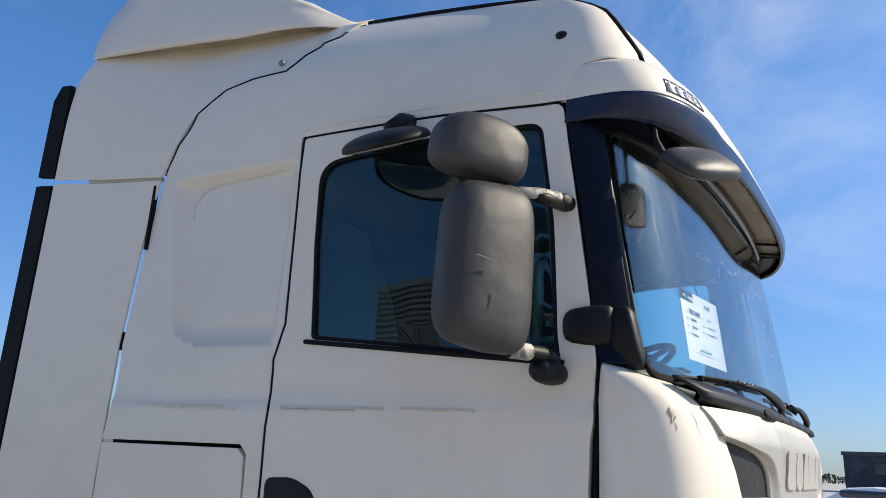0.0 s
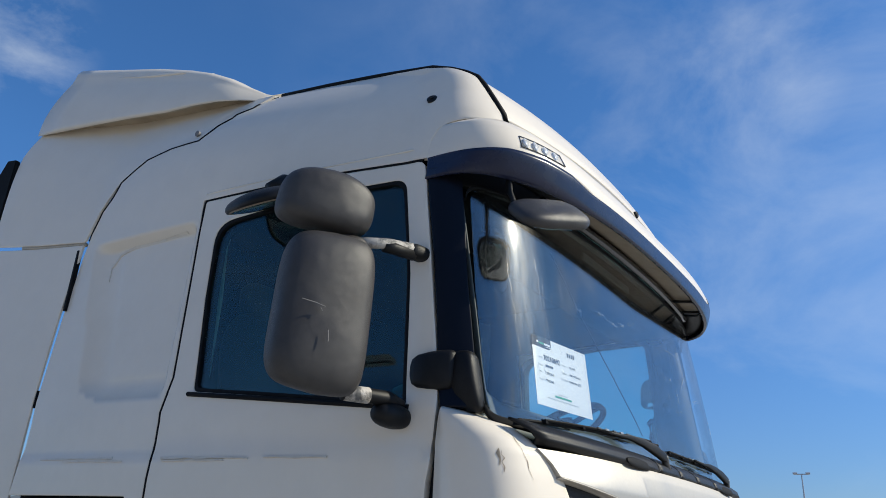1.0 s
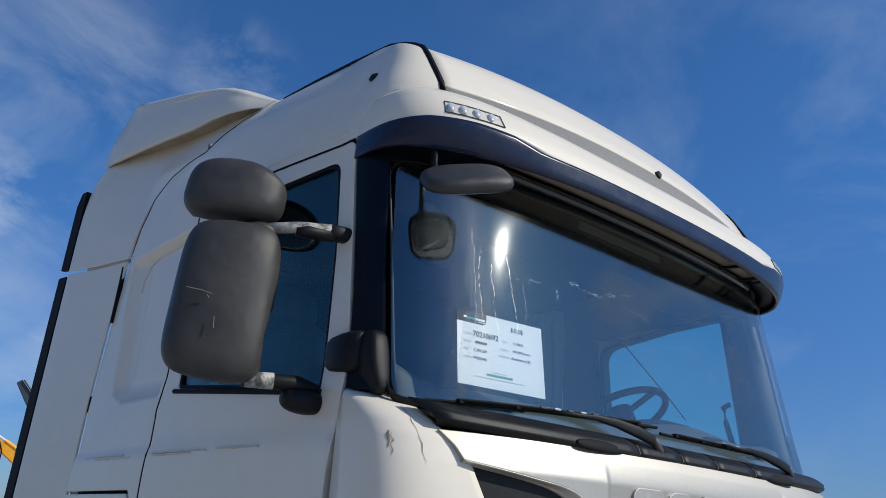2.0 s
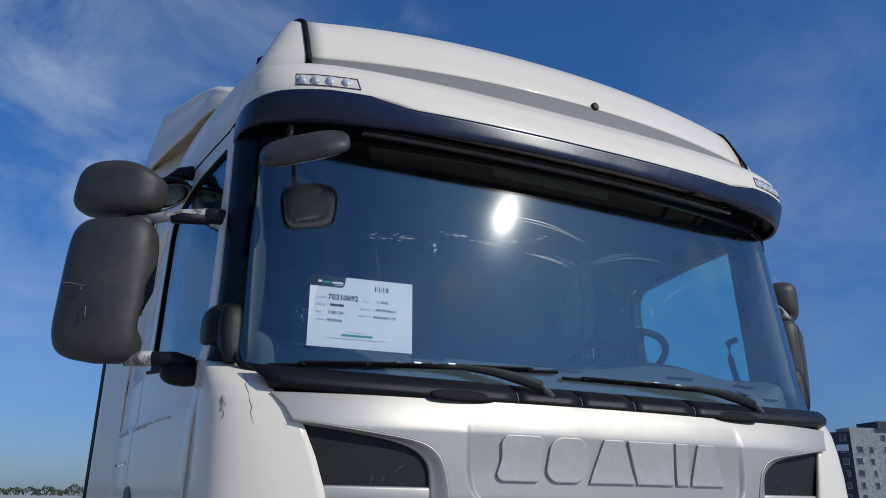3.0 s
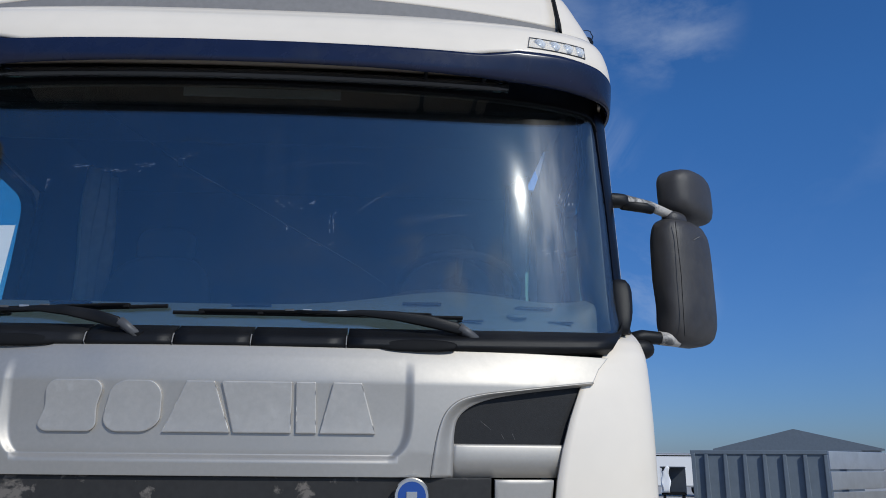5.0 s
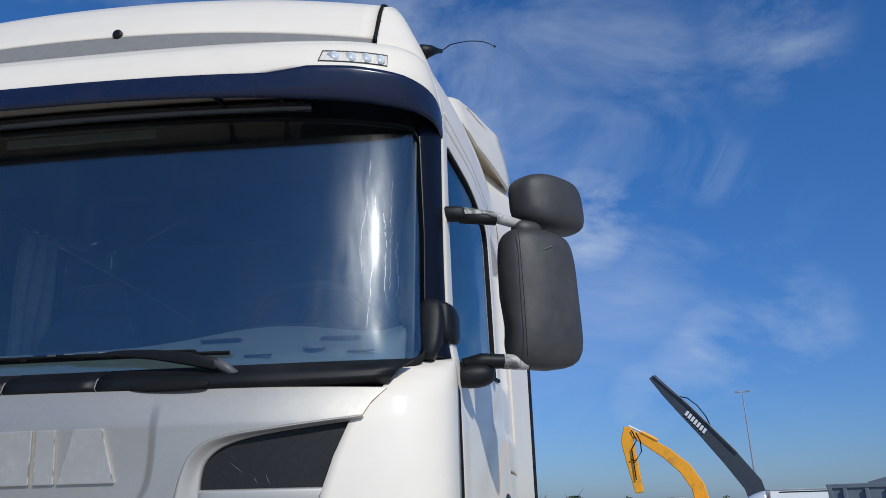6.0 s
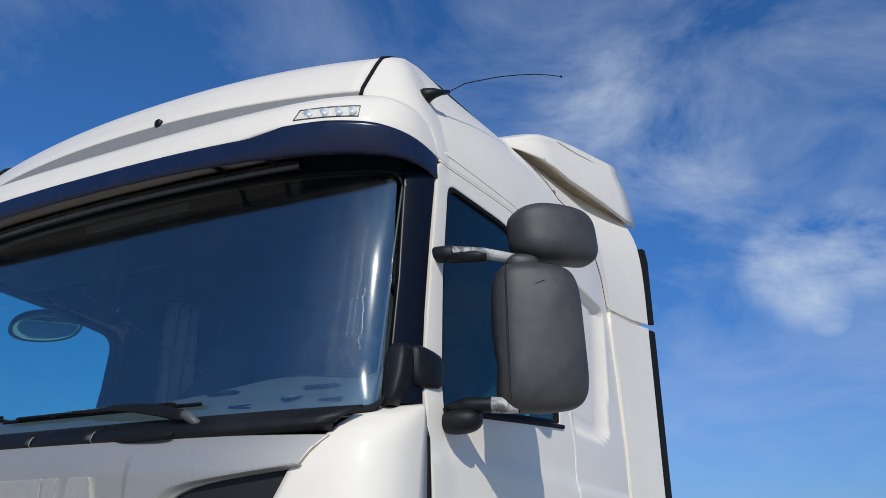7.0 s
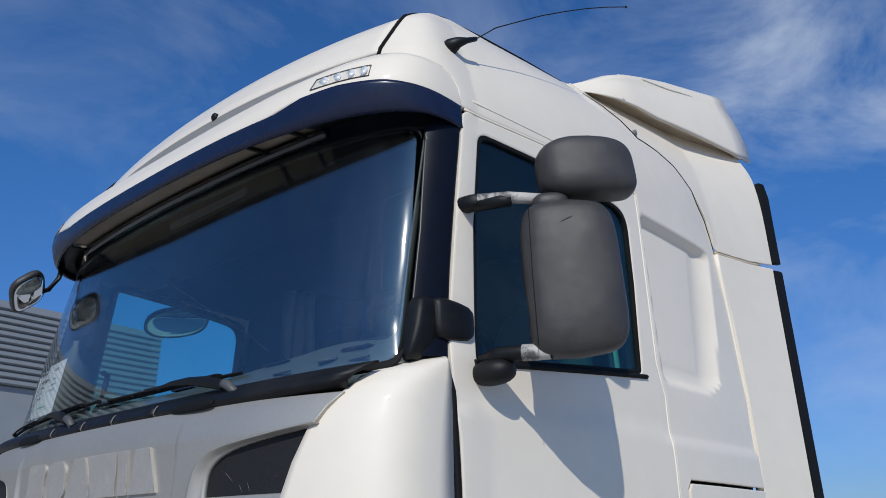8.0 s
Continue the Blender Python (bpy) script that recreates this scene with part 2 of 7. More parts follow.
M_MIRRORGLASS = material("mirror_glass", (0.85, 0.86, 0.86), 0.02, metal=1.0, vary=0.0, rough_vary=0.0)
M_SCUFF = material("scraped_paint", (0.50, 0.43, 0.34), 0.6, vary=0.2, grain=60, stain=(0.75, 0.73, 0.70, 0.9), stain_scale=18)
M_RUNOFF = material("tan_runoff", (0.68, 0.60, 0.48), 0.6, vary=0.1, grain=25, stain=(0.72, 0.65, 0.55, 0.9), stain_scale=20, stain_edge=(0.40, 0.6))
M_CRACK = material("brown_crack", (0.40, 0.33, 0.26), 0.8, vary=0.3, grain=90)
# brown tone carries both grime and the shade below the spoiler lip
M_DIRTSHADE = material("dirty_shaded_cream", (0.50, 0.42, 0.31), 0.6, vary=0.1, grain=8, stain=(0.26, 0.19, 0.11, 0.6), stain_scale=5)
# cream darkened to tan: the shade under the brow is in this colour
M_UNDER = material("dusty_shaded_underside", (0.30, 0.245, 0.185), 0.6, vary=0.1, grain=8, stain=(0.20, 0.155, 0.11, 0.6), stain_scale=7)
M_HAZE = bpy.data.materials.new("wiped_haze")
M_HAZE.use_nodes = True
ht = M_HAZE.node_tree
ht.nodes.clear()
h_geo = ht.nodes.new("ShaderNodeNewGeometry")
h_map = ht.nodes.new("ShaderNodeMapping")
h_map.inputs["Scale"].default_value = (13.0, 13.0, 0.35)
h_noise = node(ht, "ShaderNodeTexNoise", Scale=2.0, Detail=6.0, Roughness=0.65)
h_amount = ht.nodes.new("ShaderNodeMapRange")
h_amount.inputs[1].default_value, h_amount.inputs[2].default_value, h_amount.inputs[4].default_value = 0.22, 0.80, 0.042
h_clear = ht.nodes.new("ShaderNodeBsdfTransparent")
h_gloss = ht.nodes.new("ShaderNodeBsdfGlossy")
h_gloss.inputs["Roughness"].default_value = 0.34
h_mix = ht.nodes.new("ShaderNodeMixShader")
h_out = ht.nodes.new("ShaderNodeOutputMaterial")
ht.links.new(h_geo.outputs["Position"], h_map.inputs["Vector"])
ht.links.new(h_map.outputs["Vector"], h_noise.inputs["Vector"])
ht.links.new(h_noise.outputs["Fac"], h_amount.inputs[0])
h_uv = ht.nodes.new("ShaderNodeUVMap")
h_sep = ht.nodes.new("ShaderNodeSeparateXYZ")
ht.links.new(h_uv.outputs[0], h_sep.inputs[0])
h_fade = ht.nodes.new("ShaderNodeMath")
h_fade.operation = "MULTIPLY"
ht.links.new(h_amount.outputs[0], h_fade.inputs[0])
ht.links.new(h_sep.outputs["X"], h_fade.inputs[1])
ht.links.new(h_fade.outputs[0], h_mix.inputs[0])
ht.links.new(h_clear.outputs[0], h_mix.inputs[1])
ht.links.new(h_gloss.outputs[0], h_mix.inputs[2])
ht.links.new(h_mix.outputs[0], h_out.inputs["Surface"])
M_FILM = glass("dried_film", (0.97, 0.97, 0.97), 0.3, 0.05, 0.03)
M_RAIL = material("glossy_grey_rail", (0.022, 0.023, 0.025), 0.2, coat=0.5, vary=0.05)
M_SPECK = glass("dried_speck", (0.97, 0.97, 0.97), 0.40, 0.20, 0.03)
M_STEEL = material("galvanised_steel", (0.42, 0.43, 0.45), 0.45, metal=0.7, vary=0.1, grain=20)
M_BLUE = material("blue_badge_enamel", (0.012, 0.06, 0.27), 0.3, coat=0.5, vary=0.03)
M_WINDSCREEN = glass("windscreen_glass", (0.975, 0.995, 0.995), 0.015, 0.122, 0.0042, 0.018)
M_SIDEGLASS = glass("tinted_side_glass", (0.60, 0.90, 0.89), 0.008, 0.045, 0.004)
# film whitens the lens in place of the ribbed cover's reflection
M_LENS = glass("lamp_lens", (0.96, 0.97, 0.98), 0.03, 0.04, 0.05)

# ------------------------------------------------------------------ mesh tools


def mesh_of(name, verts, faces, smooth=True):
    me = bpy.data.meshes.new(name)
    me.from_pydata([tuple(v) for v in verts], [], faces)
    if smooth:
        me.polygons.foreach_set("use_smooth", [True] * len(me.polygons))
    me.update()
    return me


def link(name, me, mat, parent=None, label=""):
    me.materials.append(mat)
    ob = new(name, me)
    if parent:
        ob.parent = parent
        ob.matrix_parent_inverse = parent.matrix_world.inverted() if parent.type == "EMPTY" else Matrix()
    if label:
        ob["label"] = label
    return ob


def part(name, bm, mat, parent=None, label="", smooth=False):
    bmesh.ops.recalc_face_normals(bm, faces=bm.faces[:])
    me = bpy.data.meshes.new(name)
    bm.to_mesh(me)
    bm.free()
    if smooth:
        me.polygons.foreach_set("use_smooth", [True] * len(me.polygons))
    return link(name, me, mat, parent, label)


def thing(name, at, label, category, group=""):
    ob = new(name)
    ob.matrix_world = Matrix.Translation(at)
    bpy.context.view_layer.update()
    return tagged(ob, label, category, group)


def add_box(bm, size, at=(0, 0, 0), turn=(0, 0, 0), bevel=0.0, segments=2, taper=None):
    m = pose(*at, *turn) @ Matrix.Diagonal((*size, 1))
    made = bmesh.ops.create_cube(bm, size=1.0, matrix=Matrix())["verts"]
    if taper:
        for v in made:
            if v.co.z > 0:
                v.co.x *= taper[0]
                v.co.y *= taper[1]
    for v in made:
        v.co = m @ v.co
    if bevel:
        edges = list({e for v in made for e in v.link_edges})
        bmesh.ops.bevel(bm, geom=edges, offset=bevel, segments=segments, profile=0.6, affect="EDGES")
    return bm


def box(size, at=(0, 0, 0), turn=(0, 0, 0), bevel=0.0, segments=2, taper=None):
    return add_box(bmesh.new(), size, at, turn, bevel, segments, taper)


def add_tube(bm, points, radius, sides=10, close=True):
    """A round bar along points; radius may be one number or one for each point."""
    pts = [Vector(p) for p in points]
    radii = radius if isinstance(radius, (list, tuple)) else [radius] * len(pts)
    rings, up = [], Vector((0.03, 0.02, 1))
    for n, p in enumerate(pts):
        d = (pts[min(n + 1, len(pts) - 1)] - pts[max(n - 1, 0)]).normalized()
        a = d.cross(up if abs(d.dot(up)) < 0.95 else Vector((1, 0, 0))).normalized()
        b = d.cross(a)
        rings.append([bm.verts.new(p + (a * math.cos(q) + b * math.sin(q)) * radii[n]) for q in (2 * math.pi * k / sides for k in range(sides))])
    for r, s in zip(rings, rings[1:]):
        for k in range(sides):
            bm.faces.new((r[k], r[(k + 1) % sides], s[(k + 1) % sides], s[k]))
    if close:
        bm.faces.new(rings[0])
        bm.faces.new(rings[-1][::-1])
    return bm


def tube(points, radius, sides=10):
    return add_tube(bmesh.new(), points, radius, sides)


def loft(rows, cap=True, loop=False):
    """A skin over rows of points; loop joins each row's ends."""
    bm = bmesh.new()
    rings = [[bm.verts.new(p) for p in r] for r in rows]
    for r, s in zip(rings, rings[1:]):
        for k in range(len(r) - (0 if loop else 1)):
            j = (k + 1) % len(r)
            bm.faces.new((r[k], r[j], s[j], s[k]))
    if cap and loop:
        bm.faces.new(rings[0])
        bm.faces.new(rings[-1][::-1])
    return bm


def skin(rows, thick):
    """An open sheet through rows of points, given a thickness towards the side away from its normals."""
    bm = loft(rows)
    bmesh.ops.recalc_face_normals(bm, faces=bm.faces[:])
    bmesh.ops.solidify(bm, geom=bm.faces[:], thickness=thick)
    return bm


def pillow(half, at, axes, power=(3.0, 3.0), front=1.0, rings=14, sides=28, flat_back=None):
    """A rounded body: half sizes along three axes, squarish by its powers; flat_back cuts its third axis."""
    bm = bmesh.new()
    u, v, w = [Vector(a).normalized() for a in axes]
    rows = []
    for i in range(rings + 1):
        t = math.pi * i / rings
        c, s = math.cos(t), math.sin(t)
        depth = math.copysign(abs(c) ** (2 / power[1]), c) * half[2]
        if flat_back is not None:
            depth = max(depth, -flat_back)
        k = abs(s) ** (2 / power[1])
        rows.append([Vector(at) + w * depth + (u * math.copysign(abs(math.cos(q)) ** (2 / power[0]), math.cos(q)) * half[0] + v * math.copysign(abs(math.sin(q)) ** (2 / power[0]), math.sin(q)) * half[1]) * max(k, 0.002)
                     for q in (2 * math.pi * j / sides for j in range(sides))])
    rings_v = [[bm.verts.new(p) for p in r] for r in rows]
    for r, s in zip(rings_v, rings_v[1:]):
        for k in range(sides):
            bm.faces.new((r[k], r[(k + 1) % sides], s[(k + 1) % sides], s[k]))
    bm.faces.new(rings_v[0])
    bm.faces.new(rings_v[-1][::-1])
    bmesh.ops.remove_doubles(bm, verts=bm.verts[:], dist=1e-5)
    return bm


def rounded(points, radius, steps=6):
    """A polygon with its corners rounded; radius may be one number or one for each corner."""
    out, n = [], len(points)
    for k, p in enumerate(points):
        r = radius[k] if isinstance(radius, (list, tuple)) else radius
        p = np.array(p, float)
        if r <= 0:
            out.append(p)
            continue
        a, b = np.array(points[k - 1], float) - p, np.array(points[(k + 1) % n], float) - p
        la, lb = np.linalg.norm(a), np.linalg.norm(b)
        a, b = a / la, b / lb
        r = min(r, 0.48 * la, 0.48 * lb)
        for q in np.linspace(0, 1, steps + 1):
            out.append(p + a * r * (1 - q) ** 2 + b * r * q**2)
    return out


def dense(points, step, closed=True):
    out = []
    pts = [np.array(p, float) for p in points]
    for a, b in zip(pts, pts[1:] + (pts[:1] if closed else [])):
        n = max(1, int(math.ceil(np.linalg.norm(b - a) / step)))
        out += [a + (b - a) * k / n for k in range(n)]
    if not closed:
        out.append(pts[-1])
    return out


def inside(poly, pts):
    x, y = pts[:, 0][:, None], pts[:, 1][:, None]
    a, b = np.array(poly), np.roll(np.array(poly), -1, 0)
    cross = (a[:, 1] > y) != (b[:, 1] > y)
    with np.errstate(divide="ignore", invalid="ignore"):
        xs = (b[:, 0] - a[:, 0]) * (y - a[:, 1]) / (b[:, 1] - a[:, 1]) + a[:, 0]
    return (np.sum(cross & (x < xs), 1) % 2) == 1


def area2(poly):
    p = np.array(poly)
    q = np.roll(p, -1, 0)
    return np.sum(p[:, 0] * q[:, 1] - q[:, 0] * p[:, 1]) / 2


def panel(name, outline, fn, mat, parent, holes=(), step=0.05, thick=0.012, lift=0.0, roll=0.004, label="", creases=None):
    """A curved sheet of metal, plastic or glass: a flat outline with holes, laid on the surface fn(u, v), thick inwards, with rolled edges."""
    from mathutils.geometry import delaunay_2d_cdt
    loops = []
    for n, loop in enumerate([outline, *holes]):
        loop = dense(loop, step * 0.6)
        if (area2(loop) > 0) != (n == 0):
            loop = loop[::-1]
        loops.append(np.array(loop))
    verts, edges, rim_count = [], [], 0
    for loop in loops:
        base = len(verts)
        verts += list(loop)
        edges += [(base + k, base + (k + 1) % len(loop)) for k in range(len(loop))]
    rim_count = len(verts)
    border = np.array(verts)
    extra = []
    if roll:
        for loop in loops:
            d = np.roll(loop, -1, 0) - np.roll(loop, 1, 0)
            d /= np.linalg.norm(d, axis=1)[:, None] + 1e-9
            extra.append(loop + np.stack([-d[:, 1], d[:, 0]], 1) * roll * 1.5)
    lo, hi = border.min(0), border.max(0)
    gx, gy = np.meshgrid(np.arange(lo[0] + step / 2, hi[0], step), np.arange(lo[1] + step / 2, hi[1], step))
    field = np.stack([gx.ravel(), gy.ravel()], 1)
    if creases is not None:
        creases = np.array(creases)
        field = np.array([p for p in field if np.abs(creases - p).sum(1).min() > step * 0.8])
        extra.append(creases)
    extra.append(field)
    for n, e in enumerate(extra):
        ok = inside(loops[0], e)
        for h in loops[1:]:
            ok &= ~inside(h, e)
        near = np.sqrt(((e[:, None] - border[None]) ** 2).sum(2)).min(1)
        ok &= near > (step * 0.35 if n == len(extra) - 1 else max(roll * 0.9, 0.002))
        verts += list(e[ok])
    res = delaunay_2d_cdt([Vector((float(p[0]), float(p[1]))) for p in verts], edges, [], 0, 1e-7)
    flat = np.array([(p.x, p.y) for p in res[0]])
    origin = [min(o) if len(o) else 10**9 for o in res[3]]
    tris = np.array([f for f in res[2] if len(f) == 3])
    mid = flat[tris].mean(1)
    ok = inside(loops[0], mid)
    for h in loops[1:]:
        ok &= ~inside(h, mid)
    tris = tris[ok]
    eps = 2e-3
    P = [Vector(fn(u, v)) for u, v in flat]
    N = [(Vector(fn(u + eps, v)) - p).cross(Vector(fn(u, v + eps)) - p).normalized() for (u, v), p in zip(flat, P)]
    outer = [p + n * (lift - (roll * 0.7 if o < rim_count else 0)) for p, n, o in zip(P, N, origin)]
    inner = [p + n * (lift - thick) for p, n in zip(P, N)]
    k = len(P)
    a, b, c = flat[tris[:, 0]], flat[tris[:, 1]], flat[tris[:, 2]]
    flip = ((b[:, 0] - a[:, 0]) * (c[:, 1] - a[:, 1]) - (b[:, 1] - a[:, 1]) * (c[:, 0] - a[:, 0])) < 0
    faces, count = [], {}
    for t, f in zip(tris, flip):
        t = tuple(int(q) for q in (t[::-1] if f else t))
        faces.append(t)
        for e in ((t[0], t[1]), (t[1], t[2]), (t[2], t[0])):
            count[tuple(sorted(e))] = None if tuple(sorted(e)) in count else e
    all_v = outer + inner
    all_f = faces + [tuple(k + q for q in t[::-1]) for t in faces]
    for e in count.values():
        if e:
            q = len(all_v)
            all_v += [outer[e[0]], outer[e[1]], inner[e[1]], inner[e[0]]]
            all_f.append((q + 1, q, q + 3, q + 2))
    me = mesh_of(name, all_v, all_f)
    smooth_n = [tuple(n) if o >= rim_count or not roll else (0, 0, 0) for n, o in zip(N, origin)] + [tuple(-n) for n in N]
    me.normals_split_custom_set_from_vertices(smooth_n + [(0, 0, 0)] * (len(all_v) - len(smooth_n)))
    return link(name, me, mat, parent, label)


# ------------------------------------------------------------------ shape of the cab
# x across (positive on the driver's side), y to the rear, z up; the letters on the grille stand at y = 0


def lerp(x, xs, ys):
    return float(np.interp(x, xs, ys))


def strip_height(y):
    return lerp(y, (0.31, 0.361, 0.41, 0.49, 0.62, 0.87, 1.14, 1.43, 2.3), (2.975, 3.090, 3.172, 3.238, 3.292, 3.338, 3.380, 3.418, 3.48))


def belt(y):
    return 1.272 - 0.109 * (max(2.0 - y, 0) / 1.64) ** 1.7


def side_x(y, z):
    """Half the cab's width at a place on its side."""
    x = belt(y) - 0.022 * min(max((z - 2.0) / 0.8, 0), 1)
    x -= 0.016 * min(max((z - 1.98) / 0.09, 0), 1) * min(max((1.0 - y) / 0.5, 0), 1)
    f = min(max((1.882 - z) / 0.05, 0), 1)
    x += 0.013 * f * f * (3 - 2 * f)
    if z > 2.8:
        f = min((z - 2.8) / (strip_height(y) - 2.8), 1)
        x -= (x - 0.966) * f ** (1.5 + 1.5 * min(max((y - 0.5) / 1.2, 0), 1))
    return x


PLANS = {}


def plan(z):
    z = round(z, 4)
    if z not in PLANS:
        bow = 0.014 * max(1 - ((z - 2.50) / 0.57) ** 2, 0)
        y0 = -bow + lerp(z, (1.0, 1.9, 2.68, 2.8, 2.95, 3.0, 3.1, 3.18, 3.25, 3.31, 3.36), (0.06, 0.098, 0.232, 0.245, 0.235, 0.252, 0.31, 0.36, 0.43, 0.56, 0.80))
        yc = lerp(z, (1.9, 2.8, 3.1, 3.25, 3.36), (0.50, 0.56, 0.58, 0.64, 0.95))
        p = lerp(z, (1.9, 2.23, 2.68, 2.8, 3.0, 3.1, 3.2), (3.55, 3.32, 3.0, 3.0, 4.2, 4.6, 5.5))
        wide = side_x(yc, z)
        xs, ys = [], []
        for q in np.linspace(0, math.pi / 2, 150):
            xs.append(wide * math.sin(q) ** (2 / p))
            ys.append(yc - (yc - y0) * max(math.cos(q), 0) ** (2 / p))
        for y in np.linspace(yc, 2.4, 40)[1:]:
            xs.append(side_x(y, z))
            ys.append(y)
        xs, ys = np.array(xs), np.array(ys)
        PLANS[z] = (np.concatenate([[0], np.cumsum(np.hypot(np.diff(xs), np.diff(ys)))]), xs, ys)
    return PLANS[z]


def wrap(s, z):
    """The cab's skin: s metres round it from the middle of its front, at height z."""
    d, xs, ys = plan(z)
    return (math.copysign(np.interp(abs(s), d, xs), s), float(np.interp(abs(s), d, ys)), z)


def at_x(x, z):
    d, xs, _ = plan(z)
    n = int(np.argmax(xs))
    return float(np.interp(x, xs[: n + 1], d[: n + 1]))


def at_y(y, z):
    d, _, ys = plan(z)
    return float(np.interp(y, ys, d))


def flip_s(points, side):
    return [(side * s, z) for s, z in points]

# ------------------------------------------------------------------ the truck
truck = thing("semi_truck", (0, 1.2, 0), "white high-roof semi truck cab with silver grille and dark visor, parked", "truck")

# windscreen with its rubber edge
GLASS = [(-at_x(1.098, 1.965), 1.965), (-at_x(0.7, 1.93), 1.925), (0, 1.915), (at_x(0.7, 1.93), 1.925), (at_x(1.098, 1.965), 1.965), (at_x(1.088, 2.35), 2.35), (at_x(1.07, 2.68), 2.69), (0, 2.71), (-at_x(1.07, 2.68), 2.69), (-at_x(1.088, 2.35), 2.35)]
windscreen = panel("windscreen", rounded(GLASS, [0.05, 0, 0, 0, 0.05, 0, 0.05, 0, 0.05, 0]), wrap, M_WINDSCREEN, truck, step=0.028, thick=0.006, roll=0.0, label="clear curved windscreen with wiper smears")


def grown(points, out):
    c = np.mean(points, 0)
    return [(p[0] + math.copysign(out, p[0]) if abs(p[0]) > 0.9 else p[0], p[1] + math.copysign(out, p[1] - c[1])) for p in points]


panel("windscreen_seal", rounded(grown(GLASS, 0.014), [0.05, 0, 0, 0, 0.05, 0, 0.05, 0, 0.05, 0]), wrap, M_RUBBER, truck, holes=[rounded([(a, b + (0.022 if b < 2.1 else -0.012 if b > 2.6 else 0)) for a, b in grown(GLASS, -0.016)], [0.06, 0, 0, 0, 0.06, 0, 0.06, 0, 0.06, 0])], thick=0.014, lift=0.004, roll=0.003)
# cab structure over the windscreen, behind the visor
panel("windscreen_header", [(-at_y(0.45, 2.74), 2.706), (0, 2.728), (at_y(0.45, 2.74), 2.706), (at_y(0.45, 2.9), 2.93), (0, 2.94), (-at_y(0.45, 2.9), 2.93)], wrap, M_BLACK, truck, thick=0.02, lift=-0.02)


def grown_s(points, c, out):
    return [(p[0] + math.copysign(out, p[0] - c[0]), p[1] + math.copysign(out, p[1] - c[1])) for p in points]


def door_front(z):
    return lerp(z, (0.95, 1.7, 1.98, 2.79), (0.392, 0.385, 0.368, 0.487))


def door_rear(z):
    return lerp(z, (0.95, 1.6, 1.9, 2.02, 2.10, 2.8), (1.452, 1.452, 1.462, 1.468, 1.435, 1.462))


SEAM = [(1.43, 3.405), (1.475, 3.35), (1.53, 3.28), (1.575, 3.21), (1.63, 3.135), (1.79, 3.135), (1.93, 3.11), (2.06, 3.02), (2.135, 2.89), (2.185, 2.765)]
for side in (-1, 1):
    hand = "passenger" if side < 0 else "driver"
    # black pillar between windscreen and door
    front_edge = [(at_x(1.112, 1.985), 1.985), (at_x(1.103, 2.35), 2.35), (at_x(1.086, 2.70), 2.72)]
    rear_edge = [(at_y(door_front(z) - 0.004, z), z) for z in (2.775, 2.5, 2.25, 1.985)]
    panel("windscreen_pillar", flip_s(front_edge + rear_edge, side), wrap, M_PILLAR, truck, thick=0.03, lift=-0.003, step=0.03, label="satin black windscreen pillar")

    # door with window opening
    zs = (0.95, 1.3, 1.6, 1.78, 1.9, 2.0, 2.06, 2.12, 2.3, 2.5, 2.7)
    edge = [(at_y(door_front(z) + 0.005, z), z) for z in zs] + [(at_y(0.492, 2.79), 2.787), (at_y(0.9, 2.8), 2.802), (at_y(1.455, 2.81), 2.806)] + [(at_y(door_rear(z), z), z) for z in zs[::-1]]
    WIN = [(at_y(0.475, 1.992), 1.992), (at_y(1.325, 2.066), 2.066), (at_y(1.36, 2.4), 2.4), (at_y(1.375, 2.70), 2.700), (at_y(0.9, 2.73), 2.735), (at_y(0.555, 2.735), 2.735), (at_y(0.51, 2.4), 2.4)]
    radii = [0.012, 0.02, 0, 0.09, 0, 0.05, 0]
    edge = rounded(edge, [0] * 11 + [0.03, 0, 0.012] + [0] * 11)
    door = panel("door", flip_s(edge, side), wrap, M_WHITE, truck, holes=[flip_s(rounded(WIN, radii), side)], step=0.05, thick=0.045, roll=0.005, label="white cab door with a tinted window")
    c = np.mean(WIN, 0)
    smaller = [(p[0] - math.copysign(0.013, p[0] - c[0]), p[1] - math.copysign(0.013, p[1] - c[1])) for p in WIN]
    panel("window_seal", flip_s(rounded(WIN, radii), side), wrap, M_RUBBER, door, holes=[flip_s(rounded(smaller, radii), side)], thick=0.02, lift=-0.004, roll=0.002)
    pane = panel("window_pane", flip_s(rounded(WIN, radii), side), wrap, M_SIDEGLASS, door, thick=0.005, lift=-0.014, roll=0.0, label="dark tinted door glass")
    # dark channel that the glass runs in
    panel("glass_channel", flip_s(rounded(grown_s(WIN, c, 0.012), radii), side), wrap, M_RUBBER, door, holes=[flip_s(rounded(smaller, radii), side)], thick=0.034, lift=-0.021, roll=0.0)
    # sill rubber under the glass
    sill = [wrap(side * at_y(y, lerp(y, (0.47, 1.345), (1.984, 2.058))), lerp(y, (0.47, 1.345), (1.984, 2.058))) for y in np.linspace(0.462, 1.345, 14)]
    part("window_sill_rubber", tube([Vector(p) + Vector((side * 0.002, 0, 0)) for p in sill], 0.008, 8), M_RUBBER, door)
    # recessed handle at the door's rear edge
    HANDLE = [(at_y(1.20, 1.5), 1.50), (at_y(1.43, 1.5), 1.50), (at_y(1.435, 1.6), 1.625), (at_y(1.33, 1.63), 1.632), (at_y(1.25, 1.6), 1.60)]
    handle = panel("door_handle", flip_s(rounded(HANDLE, 0.03), side), wrap, M_BLACK, door, thick=0.03, lift=0.006, roll=0.006, step=0.03, label="black recessed door handle")
